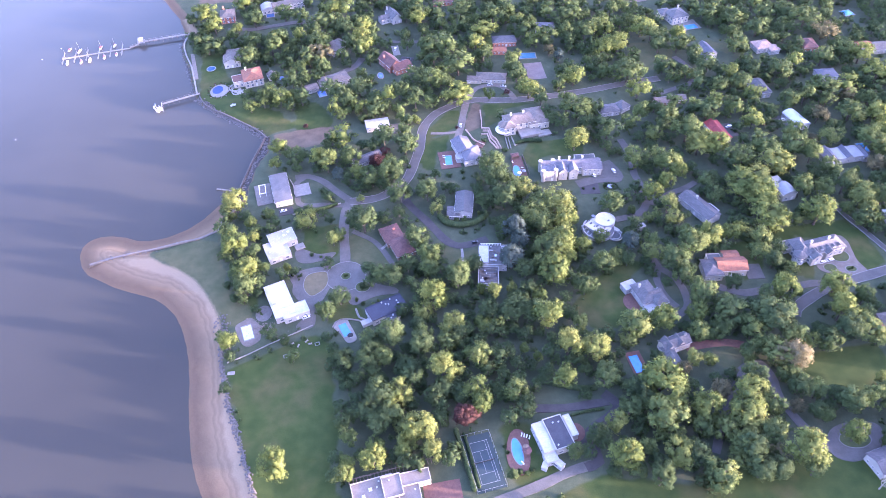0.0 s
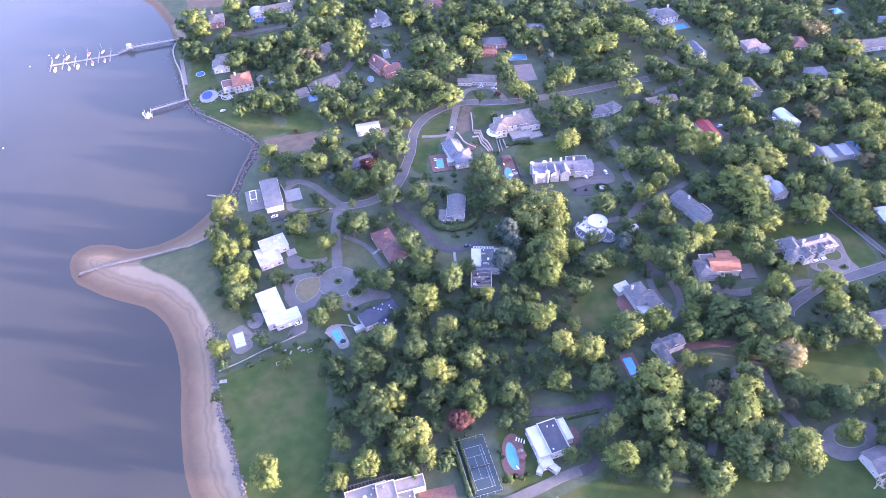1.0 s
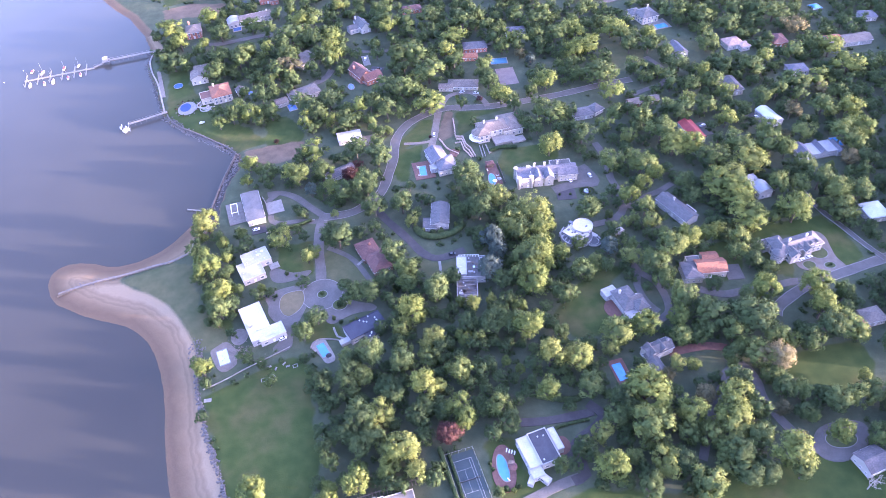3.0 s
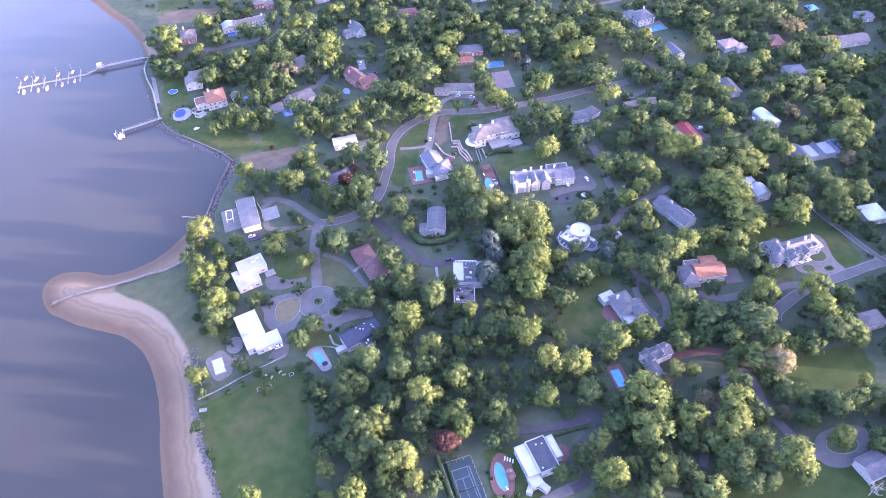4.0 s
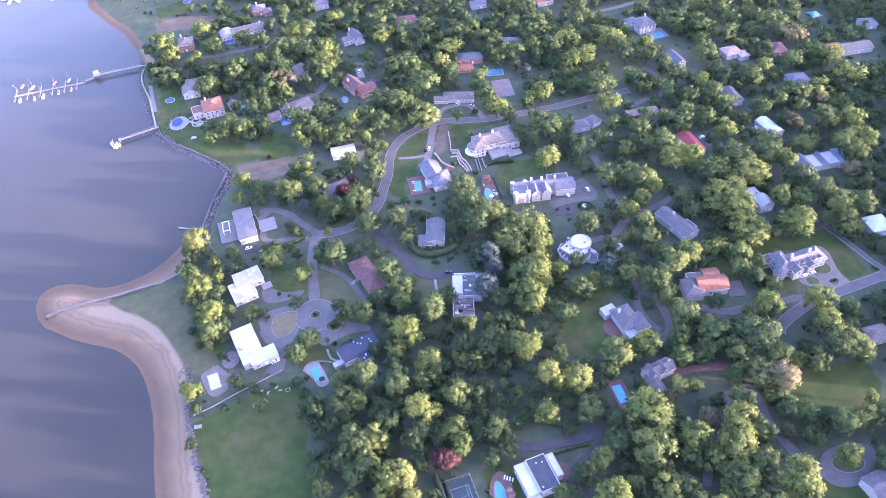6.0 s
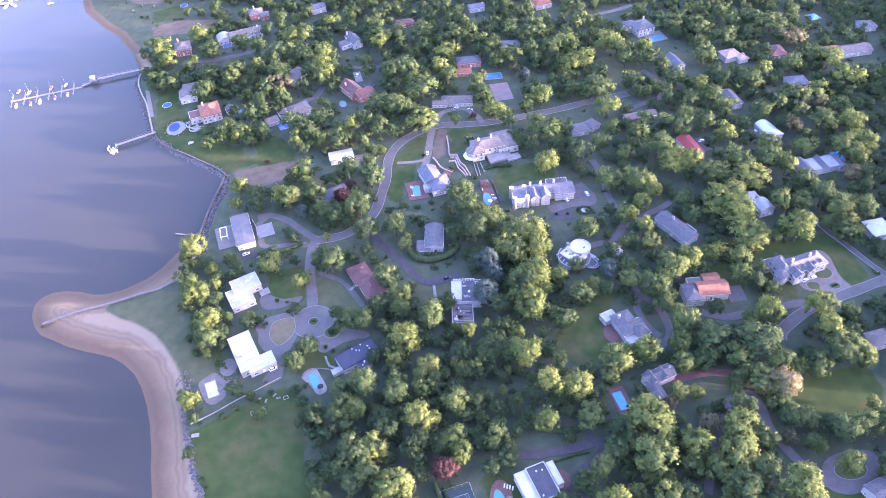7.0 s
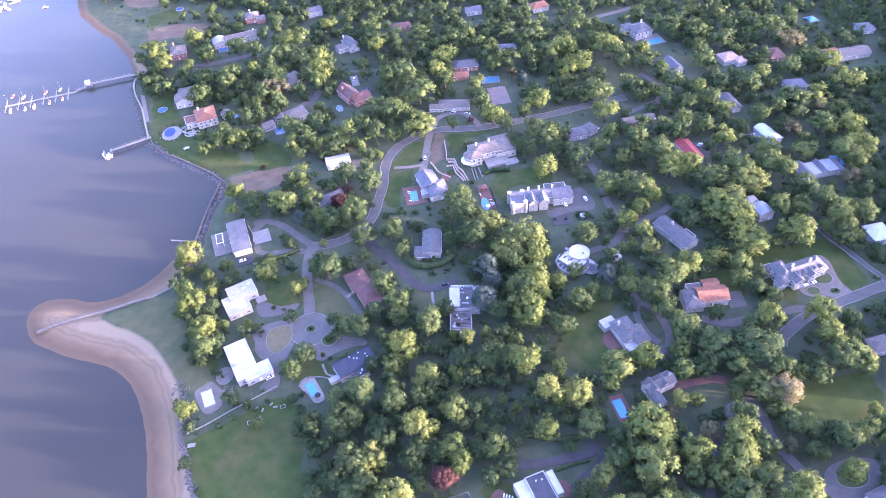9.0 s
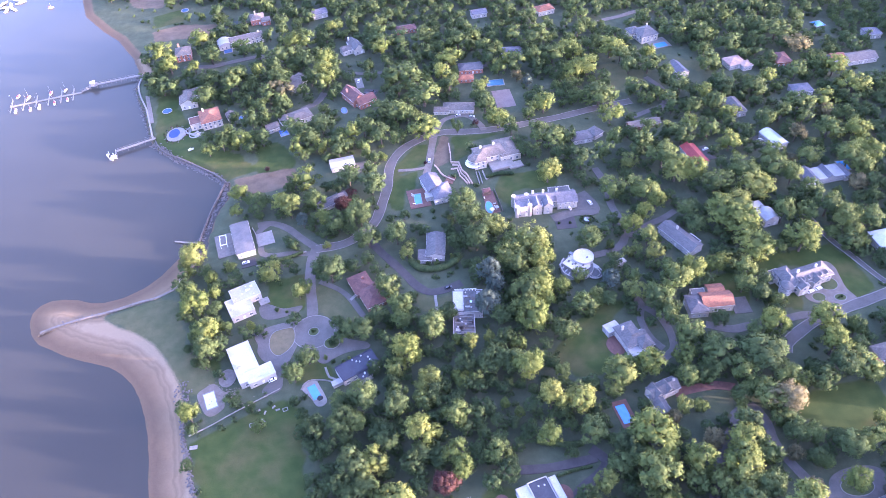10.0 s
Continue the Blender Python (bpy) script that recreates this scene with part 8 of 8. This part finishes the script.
def undergrowth(x, y, rng):
    models = []
    for i in range(4):
        models.append(crown_arrays(np.random.default_rng(500 + i), 2.4, 3.2, 3, 6, (0.35, 0.7), 0.85, 0.5, (0.3, 0.42)))
    verts, tris, quads, k = [], [], [], 0
    for px_, py_ in zip(x, y):
        v, t, q, nv = models[int(rng.integers(4))]
        a, sc = rng.uniform(0, 2 * np.pi), rng.uniform(0.6, 1.45)
        ca, sa = math.cos(a) * sc, math.sin(a) * sc
        w = np.stack([v[:, 0] * ca - v[:, 1] * sa + px_, v[:, 0] * sa + v[:, 1] * ca + py_, v[:, 2] * sc * rng.uniform(0.7, 1.1) - 0.15], 1)
        verts.append(w)
        tris.append(t + k)
        quads.append(q + k)
        k += len(w)
    tagged(new("undergrowth", array_mesh("undergrowth", np.concatenate(verts), np.concatenate(tris), np.concatenate(quads), M_HEDGE)), "low green bushes under the woodland trees", "undergrowth", kind="stuff")
    print("bushes", len(x), sum(len(t) + 2 * len(q) for t, q in zip(tris, quads)))


def build_woodland():
    rng = np.random.default_rng(42)
    models = []
    for i in range(19):
        r2 = np.random.default_rng(300 + i)
        if i > 14:
            models.append(crown_arrays(r2, 6.0, r2.uniform(12.5, 15.5), 34, 32, (0.22, 0.46), r2.uniform(0.95, 1.15)))
        elif i < 6:
            models.append(crown_arrays(r2, 6.0, r2.uniform(12.5, 15.5), 20, 30, (0.3, 0.56), r2.uniform(0.95, 1.15), small=(0.17, 0.32)))
        elif i < 12:
            models.append(crown_arrays(r2, 6.0, r2.uniform(12.5, 15.5), 15, 19, (0.4, 0.74), r2.uniform(0.95, 1.15), small=(0.2, 0.36)))
        else:
            models.append(crown_arrays(r2, 6.0, r2.uniform(12.5, 15.5), 7, 8, (1.0, 1.8), r2.uniform(0.95, 1.15), small=(0.26, 0.42)))
    step = 11.0
    cand = []
    for gy in np.arange(40, 840, step):
        for gx in np.arange(-260, 780, step):
            cand.append((gx + rng.uniform(-4, 4), gy + rng.uniform(-4, 4)))
            if gy < 330:
                cand.append((gx + 5.5 + rng.uniform(-3, 3), gy + 5.5 + rng.uniform(-3, 3)))
    c = np.array(cand)
    x, y = c[:, 0], c[:, 1]
    x, y = np.where(x > 0.6 * y + 140, x + 3, x), y
    _, land, d = shore_height(x, y)
    spread = np.where(y < 400, rng.uniform(6.0, 10.0, len(x)), rng.uniform(8.0, 13.0, len(x)))
    # trees east of this line are unseen, added for the shadows they cast
    spread = np.where(x > 0.6 * y + 140, rng.uniform(11.0, 18.0, len(x)), spread)
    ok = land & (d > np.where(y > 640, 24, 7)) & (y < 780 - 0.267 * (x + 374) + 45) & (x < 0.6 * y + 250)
    # those south of y 95 are unseen too, added to shade the lawn
    ok &= ~inside(x, y, SAND) & ((y > 95) | (x > 150))
    for poly in list(LAWNS.values()) + list(DRY.values()) + list(SOIL.values()):
        ok &= ~inside(x, y, poly) & ~inside(x, y + 6, poly)
    for line, w, main in CLEAR_LINES:
        for off in ((0, 0.016 * y, 0.03 * y) if main else (0, 3)):
            ok &= seg_dist(x, y + off, line) > w / 2 + (1.8 if main else 0.8)
    for fx, fy, w, dd, rot in FOOTPRINTS:
        co, si = math.cos(radians(rot)), math.sin(radians(rot))
        for off in (0, 0.017 * fy, 0.034 * fy):
            dx, dy = x - fx, y + off - fy
            ok &= ~((np.abs(dx * co + dy * si) < w / 2 + 3.0) & (np.abs(-dx * si + dy * co) < dd / 2 + 3.0))
    # strips left open towards the sun, so its light reaches the lawns
    for line in (((196, 196), (330, 155)), ((214, 179), (340, 141)), ((-90, 452), (-40, 437))):
        ok &= seg_dist(x, y, line) > 9.0
    for tx, ty, tr_ in OPEN_SPOTS:
        ok &= np.hypot(x - tx, y - ty) > tr_
    for tx, ty, ts in TREES:
        ok &= np.hypot(x - tx, y - ty) > np.where(y < 400, 0.28, 0.27) * (ts + spread)
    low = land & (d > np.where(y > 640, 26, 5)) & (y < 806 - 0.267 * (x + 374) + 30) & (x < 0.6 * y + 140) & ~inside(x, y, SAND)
    for poly in list(LAWNS.values()) + list(DRY.values()) + list(SOIL.values()):
        low &= ~inside(x, y, poly)
    for line, w, main in CLEAR_LINES:
        low &= seg_dist(x, y, line) > w / 2 + 2.4
    for fx, fy, w, dd, rot in FOOTPRINTS:
        co, si = math.cos(radians(rot)), math.sin(radians(rot))
        dx, dy = x - fx, y - fy
        low &= ~((np.abs(dx * co + dy * si) < w / 2 + 2.6) & (np.abs(-dx * si + dy * co) < dd / 2 + 2.6))
    low &= (rng.random(len(x)) < 0.55) & (y > 95)
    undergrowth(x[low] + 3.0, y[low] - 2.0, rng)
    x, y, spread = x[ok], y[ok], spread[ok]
    keep = []
    for i in range(len(x)):
        if all(math.hypot(x[i] - x[j], y[i] - y[j]) > 0.25 * (spread[i] + spread[j]) for j in keep if abs(y[i] - y[j]) < 12):
            keep.append(i)
    x, y, spread = x[keep], y[keep], spread[keep]
    stand = []
    for px_, py_, s_ in zip(x, y, spread):
        hidden = px_ > 0.6 * py_ + 140
        pick = 12 + int(rng.integers(3)) if hidden else 15 + int(rng.integers(4)) if py_ < 240 else int(rng.integers(6)) + (6 if py_ > 430 else 0)
        # low trees in the gaps take the dark leaves, shade painted in
        stand.append(("green" if hidden or py_ > 400 and rng.random() < 0.6 else "dark", px_, py_, s_, pick, rng.uniform(0.84, 1.12) if hidden else rng.uniform(0.66, 0.95)))
    for i in range(34):  # southern woods out of view, added to cast the shade on the cove
        stand.append(("green", -52 + (i % 12) * 9.5 + rng.uniform(-2, 2), 116 - (i // 12) * 12 - (i % 12) * 1.2 + rng.uniform(-2, 2), rng.uniform(11, 14), 12 + int(rng.integers(3)), rng.uniform(1.0, 1.2)))
    for kind, px_, py_, s_ in FAR_TREES:
        stand.append((kind, px_, py_, s_ * 1.12, int(rng.integers(6)), rng.uniform(0.84, 1.1)))
    root = thing("woodland", 200, 450, 0, 0, "dense mixed deciduous woodland between the houses, plus unseen trees that cast shade", "woodland", kind="stuff")
    root.matrix_world = Matrix.Identity(4)
    tf = Shape()
    for kind, mat in (("green", M_LEAF), ("light", M_LEAF_LIGHT_SUNLIT), ("dark", M_LEAF_DARK_SHADED), ("fading", M_PALE), ("spruce", M_SPRUCE), ("copper", M_RED)):
        verts, tris, quads, norms, k = [], [], [], [], 0
        for px_, py_, s_, pick, tall in (q[1:] for q in stand if q[0] == kind):
            v, t, q, nv = models[pick]
            a, sc = rng.uniform(0, 2 * np.pi), s_ / 11.0
            tall = min(tall, 17.5 / (14.0 * sc))
            ca, sa = math.cos(a), math.sin(a)
            narrow = sc * (np.clip(1.3 - 0.055 * v[:, 2], 0.4, 1.1) if kind == "spruce" else 1.0)
            verts.append(np.stack([(v[:, 0] * ca - v[:, 1] * sa) * narrow + px_, (v[:, 0] * sa + v[:, 1] * ca) * narrow + py_, v[:, 2] * sc * tall], 1))
            norms.append(np.stack([nv[:, 0] * ca - nv[:, 1] * sa, nv[:, 0] * sa + nv[:, 1] * ca, nv[:, 2]], 1))
            tris.append(t + k)
            quads.append(q + k)
            k += len(v)
            tf.tube([(px_, py_, -0.4), (px_, py_, 8.5 * sc * tall)], [0.45 * sc, 0.25 * sc], 5)
        if verts:
            part("foliage", array_mesh("foliage", np.concatenate(verts), np.concatenate(tris), np.concatenate(quads), mat, np.concatenate(norms)), None, root)
    part("trunks", tf, M_BARK, root)


build_woodland()
